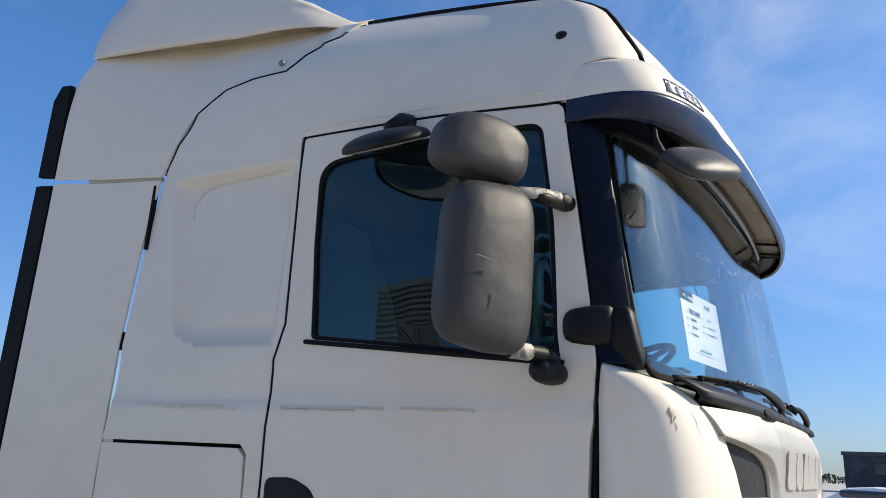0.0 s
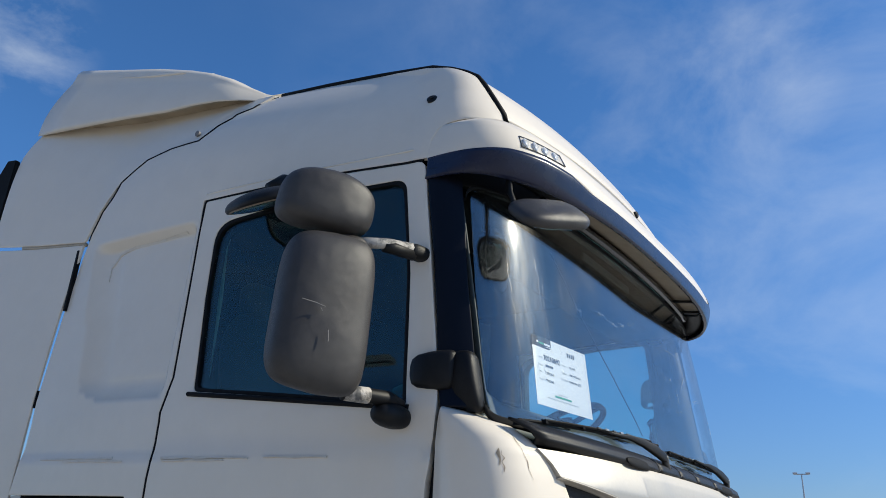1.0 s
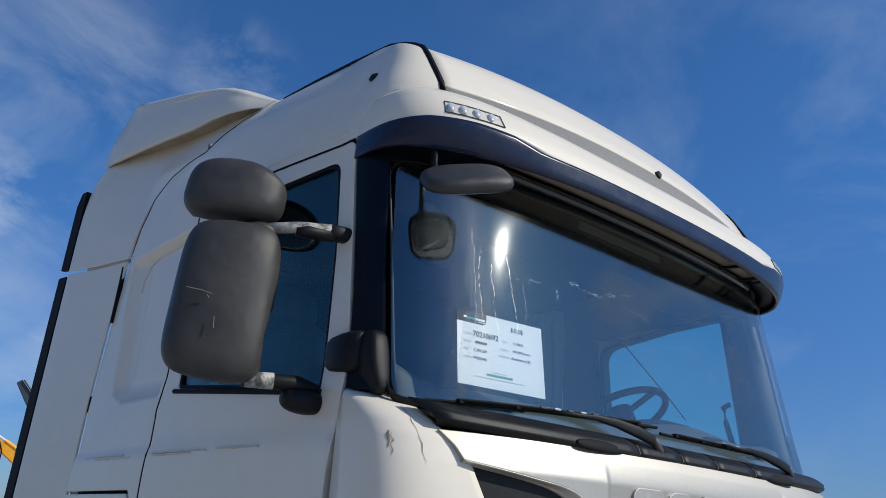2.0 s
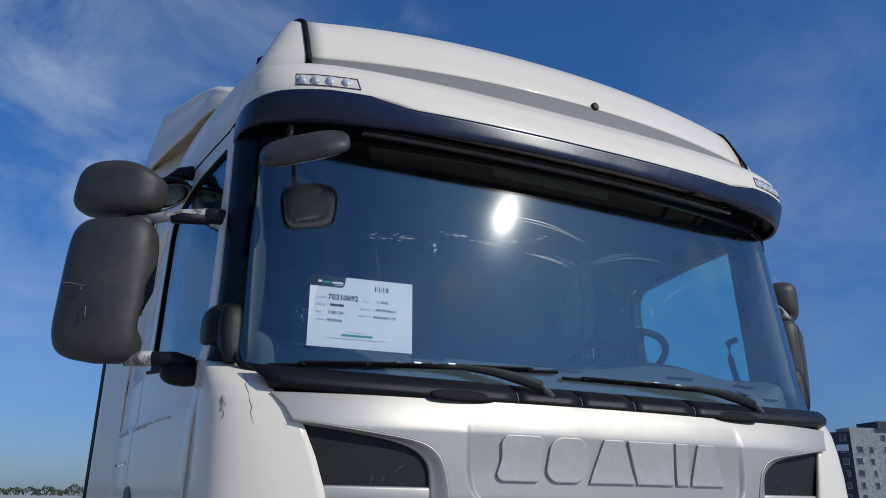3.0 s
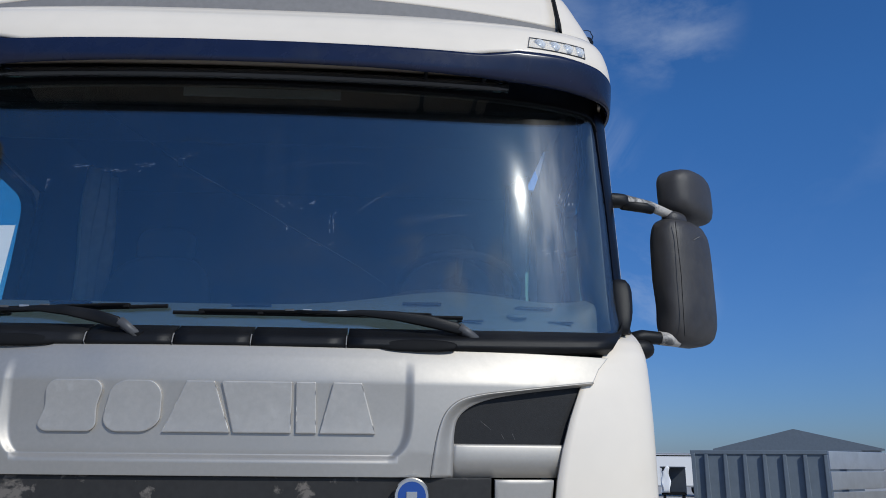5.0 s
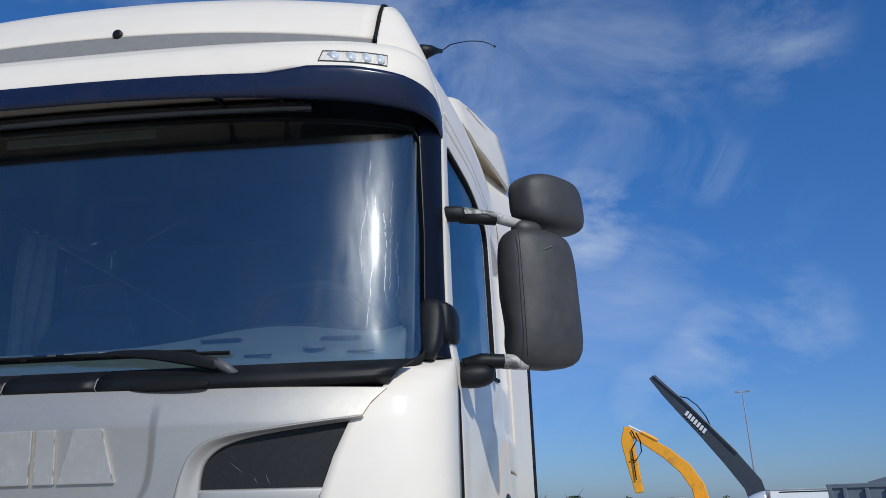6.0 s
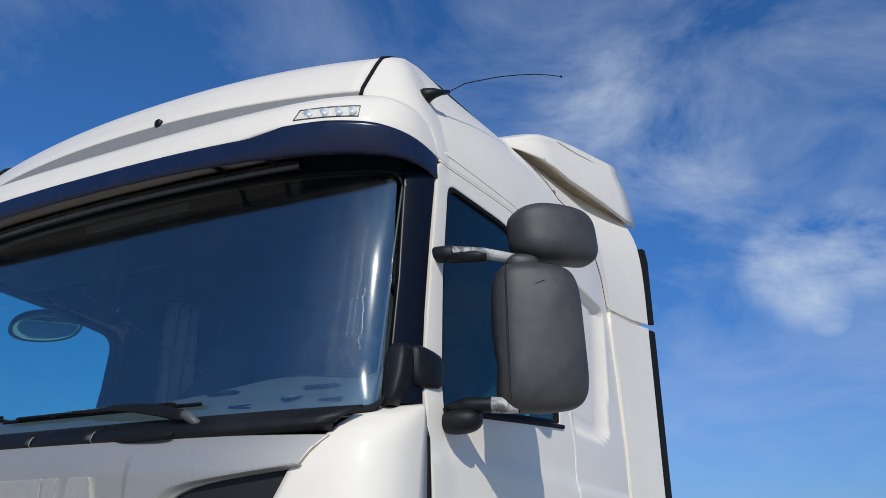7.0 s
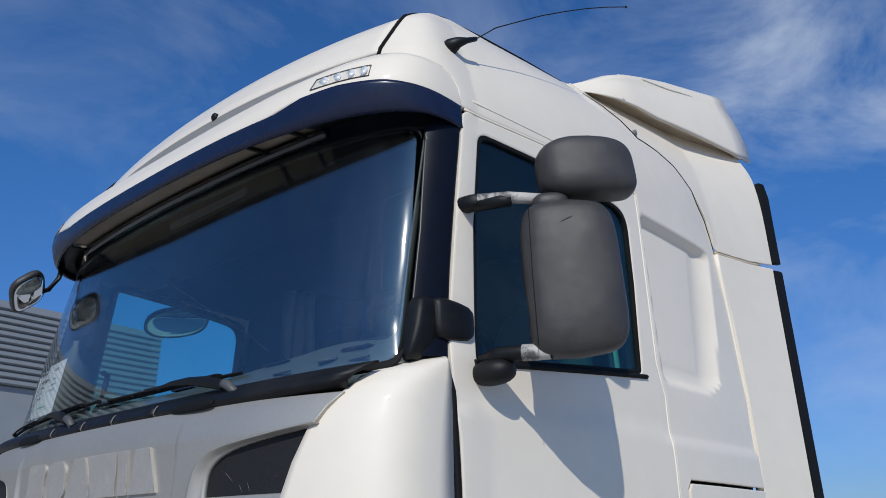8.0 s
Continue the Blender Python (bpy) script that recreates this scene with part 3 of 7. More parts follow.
    # faint crease and thin tan streaks along the belt
    if side < 0:
        belt_streaks = ((1.66, 2.10, 1.846, 0.004), (1.60, 1.95, 1.836, 0.004), (1.02, 1.41, 1.846, 0.004), (1.12, 1.40, 1.838, 0.003), (0.72, 0.96, 1.848, 0.003))
    else:
        belt_streaks = ()
    for y0, y1, z, h in belt_streaks:
        owner = door if y1 < 1.44 else truck
        n = 9
        top = [(at_y(y0 + (y1 - y0) * k / n, z), z + h * (0.2 + random.random())) for k in range(n + 1)]
        low = [(at_y(y0 + (y1 - y0) * k / n, z), z - h * (0.2 + random.random())) for k in range(n + 1)]
        panel("belt_streak", flip_s(low + top[::-1], side), wrap, M_RUNOFF, owner, thick=0.004, lift=0.0022, roll=0.0, step=0.03)

    # roof side and rear cab side, one pressing; its seam to the fairing behind
    nose = [(at_x(0.968, z), z) for z in (2.965, 3.02, 3.08, 3.14, 3.19)]
    top = [(at_y(y, strip_height(y) - 0.006), strip_height(y) - 0.006) for y in (0.50, 0.56, 0.64, 0.75, 0.87, 1.0, 1.14, 1.28, 1.40)]
    seam = [(at_y(y, z), z) for y, z in SEAM]
    back = [(at_y(2.19, 2.74), 2.74), (at_y(2.235, 2.43), 2.43), (at_y(2.262, 2.07), 2.07), (at_y(2.27, 1.715), 1.715)]
    locker_top = [(at_y(1.56, 1.72), 1.722), (at_y(1.53, 1.70), 1.69), (at_y(1.525, 1.6), 1.60), (at_y(1.525, 1.3), 0.95)]
    front = [(at_y(door_rear(z) + 0.009, z), z) for z in zs] + [(at_y(1.47, 2.813), 2.814), (at_y(0.9, 2.81), 2.810), (at_y(0.478, 2.8), 2.796), (at_y(0.478, 2.88), 2.86), (at_y(0.46, 2.9), 2.905), (at_y(0.43, 2.92), 2.925), (at_y(0.38, 2.94), 2.94)]
    outline = flip_s(nose + top + seam + back + locker_top + front, side)

    def bulged(s, z):
        """The side with the pressed pocket behind the door."""
        x, y, z = wrap(s, z)
        front, top = min(max((y - 1.470) / 0.05, 0), 1), min(max((2.728 - z) / 0.035, 0), 1)
        rear, low = min(max((2.115 - 0.21 * (2.70 - z) - y) / 0.17, 0), 1), min(max((z - 2.055) / 0.10, 0), 1)
        k = max(1 - math.hypot(1 - rear, 1 - low), 0)
        k *= k * (3 - 2 * k) / max(k, 1e-6) * front * front * (3 - 2 * front) * top * top * (3 - 2 * top)
        return (x - math.copysign(0.032 * k, x), y, z)

    cab_side = panel("cab_side", outline, bulged, M_WHITE, truck, step=0.02, thick=0.02, roll=0.004, label="white roof side with a pressed pocket behind the door")
    # rusty runoff stain along the pocket's upper rim
    run = [(1.56, 2.708), (1.70, 2.700), (1.88, 2.698), (1.975, 2.680), (2.015, 2.63), (2.01, 2.57)]
    if side < 0:
        panel("dirt_line", flip_s([(at_y(y, z), z) for y, z in run] + [(at_y(y - 0.006, z - 0.010), z - 0.012) for y, z in run[::-1]], side), lambda s, z: bulged(s, z), M_RUNOFF, truck, thick=0.005, lift=0.0028, roll=0.0, step=0.02)
    # locker flap low behind the door
    flap = [(at_y(1.535, 1.3), 0.95), (at_y(1.535, 1.6), 1.60), (at_y(1.542, 1.70), 1.684), (at_y(1.57, 1.71), 1.709), (at_y(2.27, 1.71), 1.703), (at_y(2.27, 1.5), 0.95)]
    panel("locker_flap", flip_s(flap, side), wrap, M_WHITE, truck, thick=0.02, label="white storage locker flap")
    # dark structure behind the seams
    panel("inner_side", flip_s([(at_y(0.40, 1.4), 0.97), (at_y(2.27, 1.4), 0.97), (at_y(2.27, 1.8), 1.8), (at_y(2.15, 2.7), 2.7), (at_y(2.12, 3.03), 3.03), (at_y(1.42, 3.08), 3.08), (at_y(0.75, 3.12), 3.12), (at_y(0.60, 2.9), 2.9), (at_y(0.45, 2.4), 2.4)], side), wrap, M_TRIM, truck,
          holes=[flip_s([(at_y(0.46, 1.95), 1.97), (at_y(1.35, 2.04), 2.04), (at_y(1.40, 2.74), 2.74), (at_y(0.53, 2.76), 2.755)], side)], step=0.07, thick=0.03, lift=-0.05, roll=0.0)

    def seam_line(points, sink, radius, name, mat=M_RUBBER, bulge=wrap):
        line = [Vector(bulge(side * s, z)) for s, z in dense(points, 0.04, False)]
        part(name, tube([v - Vector((side * sink, 0, 0)) for v in line], radius, 6), mat, truck, smooth=True)

    # black rubber; white on the driver's side, the sunlit gap put into colour
    seam_line([(at_y(door_rear(z) + 0.0045, z), z) for z in zs] + [(at_y(1.462, 2.81), 2.8095), (at_y(0.9, 2.806), 2.806), (at_y(0.50, 2.793), 2.7915)], 0.005, 0.0048, "door_seam_fill", M_RUBBER if side < 0 else M_WHITE)
    seam_line([(at_y(y + 0.0035, z), z) for y, z in SEAM], 0.004, 0.0055, "fairing_seam_rubber")
    rail = [Vector(wrap(side * at_y(y, 2.838), 2.838)) + Vector((-side * 0.0015, 0, 0)) for y in np.linspace(0.54, 1.46, 16)]
    part("drip_crease", tube(rail, 0.004, 6), M_WHITE, cab_side, smooth=True)
    # round cap in the roof side
    cap_at = Vector(wrap(side * at_y(0.528, 3.065), 3.065))
    out = Vector((side, -0.28, 0.42)).normalized()
    if side < 0:
        bm = tube([cap_at - out * 0.01, cap_at + out * 0.004, cap_at + out * 0.007], [0.019, 0.019, 0.013], 16)
        add_tube(bm, [cap_at + out * 0.004, cap_at + out * 0.011], 0.007, 10)
        part("roof_cap", bm, M_BLACK, truck, "round black plug")
    hole_at = Vector((side * 1.163, 1.70, 3.207))
    part("fairing_bolt", tube([hole_at - Vector((side * 0.01, 0, 0)), hole_at + Vector((side * 0.001, 0, 0)), hole_at + Vector((side * 0.003, 0, 0))], [0.013, 0.013, 0.008], 14), M_GREYBAND, truck)

    # black sealing strip up the nose and along the roof edge
    line = [Vector(wrap(side * at_x(0.962, z), z)) for z in (2.962, 3.0, 3.05, 3.10, 3.15, 3.19)]
    line += [Vector((side * 0.962, y, strip_height(y) + 0.004)) for y in (0.47, 0.53, 0.62, 0.74, 0.87, 1.0, 1.14, 1.28, 1.43)]
    part("roof_strip", tube(line, 0.010 if side < 0 else 0.006, 8), M_RUBBER, truck, "black rubber roof strip", smooth=True)

# roof panel between the strips
PROFILE = [(0.250, 3.046), (0.263, 3.082), (0.288, 3.126), (0.321, 3.182), (0.361, 3.235), (0.42, 3.290), (0.508, 3.335), (0.62, 3.365), (0.87, 3.402), (1.14, 3.435), (1.43, 3.464), (2.2, 3.515)]
EDGE = [(0.322, 2.998), (0.341, 3.05), (0.361, 3.090), (0.384, 3.134), (0.41, 3.172), (0.445, 3.208), (0.505, 3.246), (0.62, 3.292), (0.87, 3.338), (1.14, 3.38), (1.43, 3.418), (2.2, 3.47)]


def roof(x, k):
    f = (abs(x) / 0.962) ** 2.2
    i = np.arange(len(PROFILE))
    a = [np.interp(k, i, [q[n] for q in PROFILE]) * (1 - f) + np.interp(k, i, [q[n] for q in EDGE]) * f for n in (0, 1)]
    return Vector((x, a[0], a[1]))


ks = np.concatenate([np.linspace(0, 7, 26), np.linspace(7.2, 11, 12)])
part("roof_panel", skin([[roof(x, k) for x in np.linspace(-0.953, 0.953, 40)] for k in ks], 0.008), M_WHITE, truck, "white roof panel with a rolled front", smooth=True)


def brow_y(z):
    return lerp(z, (2.70, 2.79, 2.828, 2.90, 2.96, 3.01), (0.090, 0.096, 0.106, 0.145, 0.218, 0.250))


def brow(s, z):
    """The white brow over the visor and the visor's blade under it: s runs -1 to 1 from door to door."""
    p = lerp(z, (2.70, 2.80, 2.86, 2.96), (2.65, 3.4, 3.7, 3.9))
    wide, yc = side_x(0.5, z) + 0.003, 0.485
    q = abs(s) * math.pi / 2
    return Vector((math.copysign(wide * math.sin(q) ** (2 / p), s), yc - (yc - brow_y(z)) * max(math.cos(q), 0) ** (2 / p), z))


def brow_s(x, z):
    p = lerp(z, (2.70, 2.80, 2.86, 2.96), (2.65, 3.4, 3.7, 3.9))
    wide = side_x(0.5, z) + 0.003
    return math.asin(min(abs(x) / wide, 1) ** (p / 2)) / (math.pi / 2)


def visor_top(x):
    return lerp(abs(x), (0, 0.62, 0.68, 0.76, 0.9, 1.05, 1.158), (2.790, 2.782, 2.784, 2.806, 2.811, 2.806, 2.792))


def brow_top(x):
    return lerp(abs(x), (0, 0.5, 0.96, 1.05, 1.1, 1.15), (2.973, 2.964, 2.936, 2.934, 2.926, 2.915))


stations = np.sin(np.linspace(-math.pi / 2, math.pi / 2, 90) * 0.999)
rows = []
for v in np.linspace(0, 1, 12):
    row = []
    for s in stations:
        x = abs(brow(s, 2.85).x)
        z = (visor_top(x) - 0.008) * (1 - v) + brow_top(x) * v
        row.append(brow(s, z))
    rows.append(row)
part("visor_brow", skin(rows, 0.006), M_WHITE, truck, "white brow panel over the sun visor", smooth=True)
# blade of the sun visor with a rolled lower lip
rows = []
for v in np.linspace(0, 1, 9):
    row = []
    for s in stations:
        x = abs(brow(s, 2.75).x)
        low = lerp(x, (0, 0.4, 0.6, 0.8, 1.02, 1.158), (2.722, 2.717, 2.713, 2.710, 2.712, 2.719))
        z = low + (visor_top(x) - low) * max(v, 0.0)
        p = brow(s, z)
        roll_in = 0.007 * (max(0.3 - v, 0) / 0.3) ** 2
        inward = Vector((-p.x * 0.25 if abs(p.x) > 1.0 else 0, 1, 0)).normalized()
        row.append(p + inward * (roll_in - 0.004))
    rows.append(row)
visor = part("sun_visor", skin(rows, 0.014), M_VISOR, truck, "dark blue-black glossy sun visor", smooth=True)
# underside of the brow and visor stays
reach_s = brow_s(0.74, 2.752)
for a, b, mat, label in ((-0.985, -reach_s, M_BLACK, "black end bracket under the visor"), (-reach_s, reach_s, M_UNDER, "cream underside of the brow, its shade put into the tan"), (reach_s, 0.985, M_BLACK, "black end bracket under the visor")):
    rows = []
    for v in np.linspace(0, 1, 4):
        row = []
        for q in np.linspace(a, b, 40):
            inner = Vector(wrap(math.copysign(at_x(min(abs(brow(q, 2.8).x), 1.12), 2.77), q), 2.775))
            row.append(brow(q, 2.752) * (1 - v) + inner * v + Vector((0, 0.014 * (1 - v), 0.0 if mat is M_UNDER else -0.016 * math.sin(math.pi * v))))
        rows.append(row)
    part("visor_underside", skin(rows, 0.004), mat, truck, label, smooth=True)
for x in (0.52, 0.70):
    p = brow(math.copysign(brow_s(x, 2.76), x), 2.76)
    b = box((0.013, 0.10, 0.012), (p.x, p.y + 0.070, 2.747), (8, 0, 0), 0.003)
    add_box(b, (0.026, 0.008, 0.026), (p.x, p.y + 0.026, 2.744), (0, 0, 0), 0.002)
    part("visor_stay", b, M_BLACK, visor)
# long blind roll under the visor
part("visor_rail", tube([Vector((x, 0.215 + 0.06 * (x / 0.95) ** 2, 2.742)) for x in np.linspace(-0.78, 0.78, 21)], 0.017, 12), M_RAIL, visor, "glossy grey rail under the visor", smooth=True)

# grey gap strip between brow and roof panel
rows = []
for k in range(4):
    row = []
    for x in np.linspace(-0.955, 0.955, 44):
        e = roof(x, 0)
        low = Vector((x, e.y - 0.020, brow_top(x) - 0.008))
        row.append((low, Vector((x, e.y - 0.016, brow_top(x) + 0.003)), Vector((x, e.y - 0.001, e.z - 0.003)), Vector((x, e.y + 0.014, e.z + 0.012)))[k])
    rows.append(row)
part("roof_band", skin(rows, 0.004), M_GREYBAND, truck, "matt grey band across the roof front", smooth=True)
plug = Vector((0.138, 0.252, 3.054))
part("roof_plug", tube([plug + Vector((0, 0.01, 0)), plug + Vector((0, -0.006, 0)), plug + Vector((0, -0.010, 0))], [0.016, 0.016, 0.011], 16), M_BLACK, truck, "round black washer nozzle")

# lamps in the brow
for side in (-1, 1):
    a, b = brow_s(0.832, 2.845) * side, brow_s(1.018, 2.85) * side
    z0, z1 = 2.822, 2.866

    def lamp_face(u, v, depth, inset=0.0):
        u2 = inset + u * (1 - 2 * inset)
        p = brow(a + (b - a) * u2, z0 + (z1 - z0) * v + 0.002)
        n = Vector((p.x * 0.12, -1, 0.25)).normalized()
        return p + n * depth

    ring = lambda d, i, j: [lamp_face(u, v, d) for u, v in ((i, j), (1 - i, j), (1 - i, 1 - j), (i, 1 - j))]
    bm = bmesh.new()
    us = np.linspace(0, 1, 9)
    prev = None
    rows = []
    for d, i in ((-0.02, 0.0), (0.003, 0.0), (0.004, 0.004), (0.003, 0.009), (-0.016, 0.011)):
        j = i * 3.4
        path = [(u, j) for u in us * (1 - 2 * i) + i] + [(u, 1 - j) for u in (us * (1 - 2 * i) + i)[::-1]]
        rows.append([lamp_face(u, v, d) for u, v in path])
    lamp = part("brow_lamp", loft(rows, cap=False, loop=True), M_KNUCKLE, truck, "clear four-lens lamp in a dark frame")
    back = loft([[lamp_face(u, v, -0.014) for u in us] for v in (0.0, 1.0)])
    part("lamp_back", back, M_LAMPBACK, lamp)
    for u in (0.15, 0.38, 0.61, 0.84):
        c, c2 = lamp_face(u, 0.5, -0.013), lamp_face(u, 0.5, 0.004)
        d = (c2 - c).normalized()
        bm = tube([c, c + d * 0.008, c + d * 0.014], [0.009, 0.0165, 0.0195], 20)
        part("reflector", bm, M_LAMPWHITE, lamp, smooth=True)
        part("diode_lens", pillow((0.011, 0.011, 0.007), c + d * 0.014, ((1, 0, 0), (0, 0, 1), d), (2, 2), rings=6, sides=12), M_LENS, lamp, smooth=True)
    cover = part("lamp_cover", skin([[lamp_face(u, v, 0.004) for u in us] for v in (0.06, 0.5, 0.94)], 0.003), M_LENS, lamp)
    cover.visible_shadow = False

# ------------------------------------------------------------------ front: cowl, grille, corner panels


def face_y(x, z):
    """The grille panel's front."""
    y = 0.004 + 0.062 * (abs(x) / 0.95) ** 2.4 + 0.020 * max((abs(x) - 0.70) / 0.3, 0) ** 2
    if z > 1.80:
        y += 0.42 * (z - 1.80) ** 1.35 * 2.0
    if z < 1.63:
        y += 0.10 * (1.63 - z)
    return y


def tray_edge(z):
    return 0.508 - 0.055 * math.exp(-max(z - 1.612, 0) / 0.028)


def grille_face(x, z):
    """Grille surface with the shallow tray for the letters."""
    y = face_y(x, z)
    ax = abs(x + 0.004)
    tray = min(max((tray_edge(z) - ax) / 0.026, 0), 1)
    tray = tray * tray * (3 - 2 * tray)
    floor_t = min(max((z - 1.615) / 0.012, 0), 1) * (1 - min(max((z - 1.69) / 0.17, 0), 1) ** 1.5)
    return (x, y + 0.014 * tray * floor_t, z)


def corner_in(z):
    return lerp(z, (0.95, 1.4, 1.56, 1.667, 1.75, 1.80, 1.85, 1.888, 1.93), (0.81, 0.848, 0.866, 0.890, 0.919, 0.941, 0.982, 1.016, 1.045))


def smooth_line(points, count):
    """A curve through points, evenly stepped."""
    p = np.array(points, float)
    for _ in range(3):
        q = np.empty((2 * len(p), 2))
        q[0], q[-1] = p[0], p[-1]
        q[1:-1:2], q[2:-1:2] = p[:-1] * 0.75 + p[1:] * 0.25, p[:-1] * 0.25 + p[1:] * 0.75
        p = q
    d = np.concatenate([[0], np.cumsum(np.hypot(*np.diff(p, axis=0).T))])
    t = np.linspace(0, d[-1], count)
    return np.stack([np.interp(t, d, p[:, 0]), np.interp(t, d, p[:, 1])], 1)


# the intake's recess: its rim in the grille's face, and the edge of its floor
RIM = smooth_line([(0.975, 1.8165), (0.885, 1.8055), (0.815, 1.7965), (0.74, 1.787), (0.674, 1.779), (0.615, 1.764), (0.580, 1.734), (0.563, 1.69), (0.553, 1.64), (0.545, 1.574)], 70)
FLOOR = smooth_line([(0.975, 1.8110), (0.885, 1.8000), (0.815, 1.7910), (0.744, 1.780), (0.690, 1.769), (0.640, 1.750), (0.608, 1.719), (0.601, 1.684), (0.600, 1.64), (0.598, 1.574)], 70)
gr = [(0, 1.893), (0.5, 1.892), (corner_in(1.888) + 0.012, 1.886), (corner_in(1.85) + 0.012, 1.85)] + [tuple(p) for p in RIM]
outline = [(-x, z) for x, z in gr[::-1]] + gr[1:]
creases = [(k * (tray_edge(z) - o) - 0.004, z) for z in np.arange(1.622, 1.86, 0.007) for o in (-0.001, 0.0065, 0.013, 0.0195, 0.027) for k in (-1, 1)]
creases += [(x - 0.004, z) for x in np.arange(-0.44, 0.441, 0.01) for z in (1.6145, 1.6185, 1.6225, 1.6275)]
grille = panel("grille_panel", outline, grille_face, M_SILVER, truck, step=0.012, thick=0.02, roll=0.0015, label="silver painted upper grille panel", creases=creases)
for side in (-1, 1):
    rows = []
    for k in np.linspace(0, 1, 9):
        e = k * k * (3 - 2 * k)
        rows.append([Vector((side * x, face_y(x, z) + 0.0008 + 0.020 * e, z)) for x, z in RIM * (1 - k) + FLOOR * k])
    rows.append([Vector((side * x, face_y(x, z) + 0.034, z)) for x, z in FLOOR])
    part("recess_rim", skin(rows, 0.003), M_SILVER, grille, smooth=True)
    cover = [(x - 0.006, z + 0.008) for x, z in FLOOR if z > 1.655] + [(0.592, 1.640), (corner_in(1.64) + 0.012, 1.640), (corner_in(1.74) + 0.012, 1.74)]
    panel("air_inlet", [(side * x, z) for x, z in cover], lambda x, z: (x, face_y(x, z) + 0.029, z), M_INLET, truck, thick=0.02, roll=0.002, step=0.03, label="scratched dark plastic intake cover")
    # ledge under the intake, with a rounded upper edge
    rows = []
    for dy, z in ((0.034, 1.652), (0.024, 1.6555), (0.0185, 1.6535), (0.0165, 1.648), (0.0165, 1.62), (0.0175, 1.574)):
        xs = np.linspace(0.597, corner_in(z) + 0.008, 22)
        rows.append([Vector((side * x, face_y(x, z) + dy + 0.003 * max(0.63 - x, 0) / 0.033, z)) for x in xs])
    part("grille_ledge", skin(rows, 0.004), M_SILVER, grille, smooth=True)
    # pale scratches on the cover
    for x, z, dx, dz in ((0.735, 1.665, -0.010, 0.016), (0.762, 1.665, -0.009, 0.020), (0.70, 1.690, -0.03, 0.024)):
        line = [Vector((side * (x + dx * q), face_y(x + dx * q, z) + 0.0288, z + dz * q)) for q in (0.0, 0.5, 1.0)]
        part("scratch", tube(line, [0.0002, 0.0006, 0.0002], 5), M_SCRATCH, grille)
# raised plain shapes of the maker's mark
LETTERS = [
    [(-0.415, 1.690), (-0.40, 1.676), (-0.285, 1.676), (-0.272, 1.69), (-0.275, 1.735), (-0.262, 1.78), (-0.275, 1.800), (-0.385, 1.800), (-0.402, 1.78), (-0.398, 1.735)],
    [(-0.258, 1.70), (-0.235, 1.676), (-0.15, 1.676), (-0.118, 1.70), (-0.118, 1.775), (-0.14, 1.800), (-0.215, 1.800), (-0.243, 1.782)],
    [(-0.112, 1.676), (0.052, 1.676), (0.008, 1.800), (-0.06, 1.800)],
    [(0.060, 1.676), (0.200, 1.676), (0.198, 1.800), (0.026, 1.800)],
    [(0.212, 1.676), (0.262, 1.676), (0.256, 1.800), (0.208, 1.800)],
    [(0.270, 1.676), (0.407, 1.676), (0.370, 1.800), (0.300, 1.800)],
]
for k, shape in enumerate(LETTERS):
    r = 0.018 if k < 2 else 0.002
    panel("raised_shape", rounded(shape, r), grille_face, M_LETTER, grille, thick=0.02, lift=0.009, roll=0.0022, step=0.02)
# dark plate under the panel, with a round badge
panel("lower_plate", [(-0.70, 1.572), (-0.70, 1.40), (0.70, 1.40), (0.70, 1.572)], lambda x, z: (x, face_y(x, z), z), M_DIRTY, truck, thick=0.02, lift=-0.012, roll=0.004, step=0.06, label="dirty black plate under the grille panel")
for side in (-1, 1):
    panel("lower_front", [(side * x, z) for x, z in ((0.708, 0.95), (0.708, 1.568), (corner_in(1.568) - 0.008, 1.568), (corner_in(0.95) - 0.008, 0.95))], lambda x, z: (x, face_y(x, z), z), M_SILVER, truck, thick=0.02, roll=0.006, step=0.07)
panel("lower_grille", [(-0.70, 0.95), (-0.70, 1.39), (0.70, 1.39), (0.70, 0.95)], lambda x, z: (x, face_y(x, z), z), M_BLACK, truck, thick=0.02, lift=-0.03, step=0.1)
badge_at = Vector((0.50, -0.002, 1.532))
badge = part("badge", tube([badge_at + Vector((0, 0.012, 0)), badge_at, badge_at + Vector((0, -0.006, 0))], [0.043, 0.043, 0.040], 32), M_CHROME, truck, "round blue enamel badge with a chrome rim")
part("badge_face", tube([badge_at + Vector((0, -0.004, 0)), badge_at + Vector((0, -0.008, 0))], 0.034, 32), M_BLUE, badge)
part("badge_mark", box((0.026, 0.003, 0.022), badge_at + Vector((0, -0.009, 0)), bevel=0.001), M_CHROME, badge)

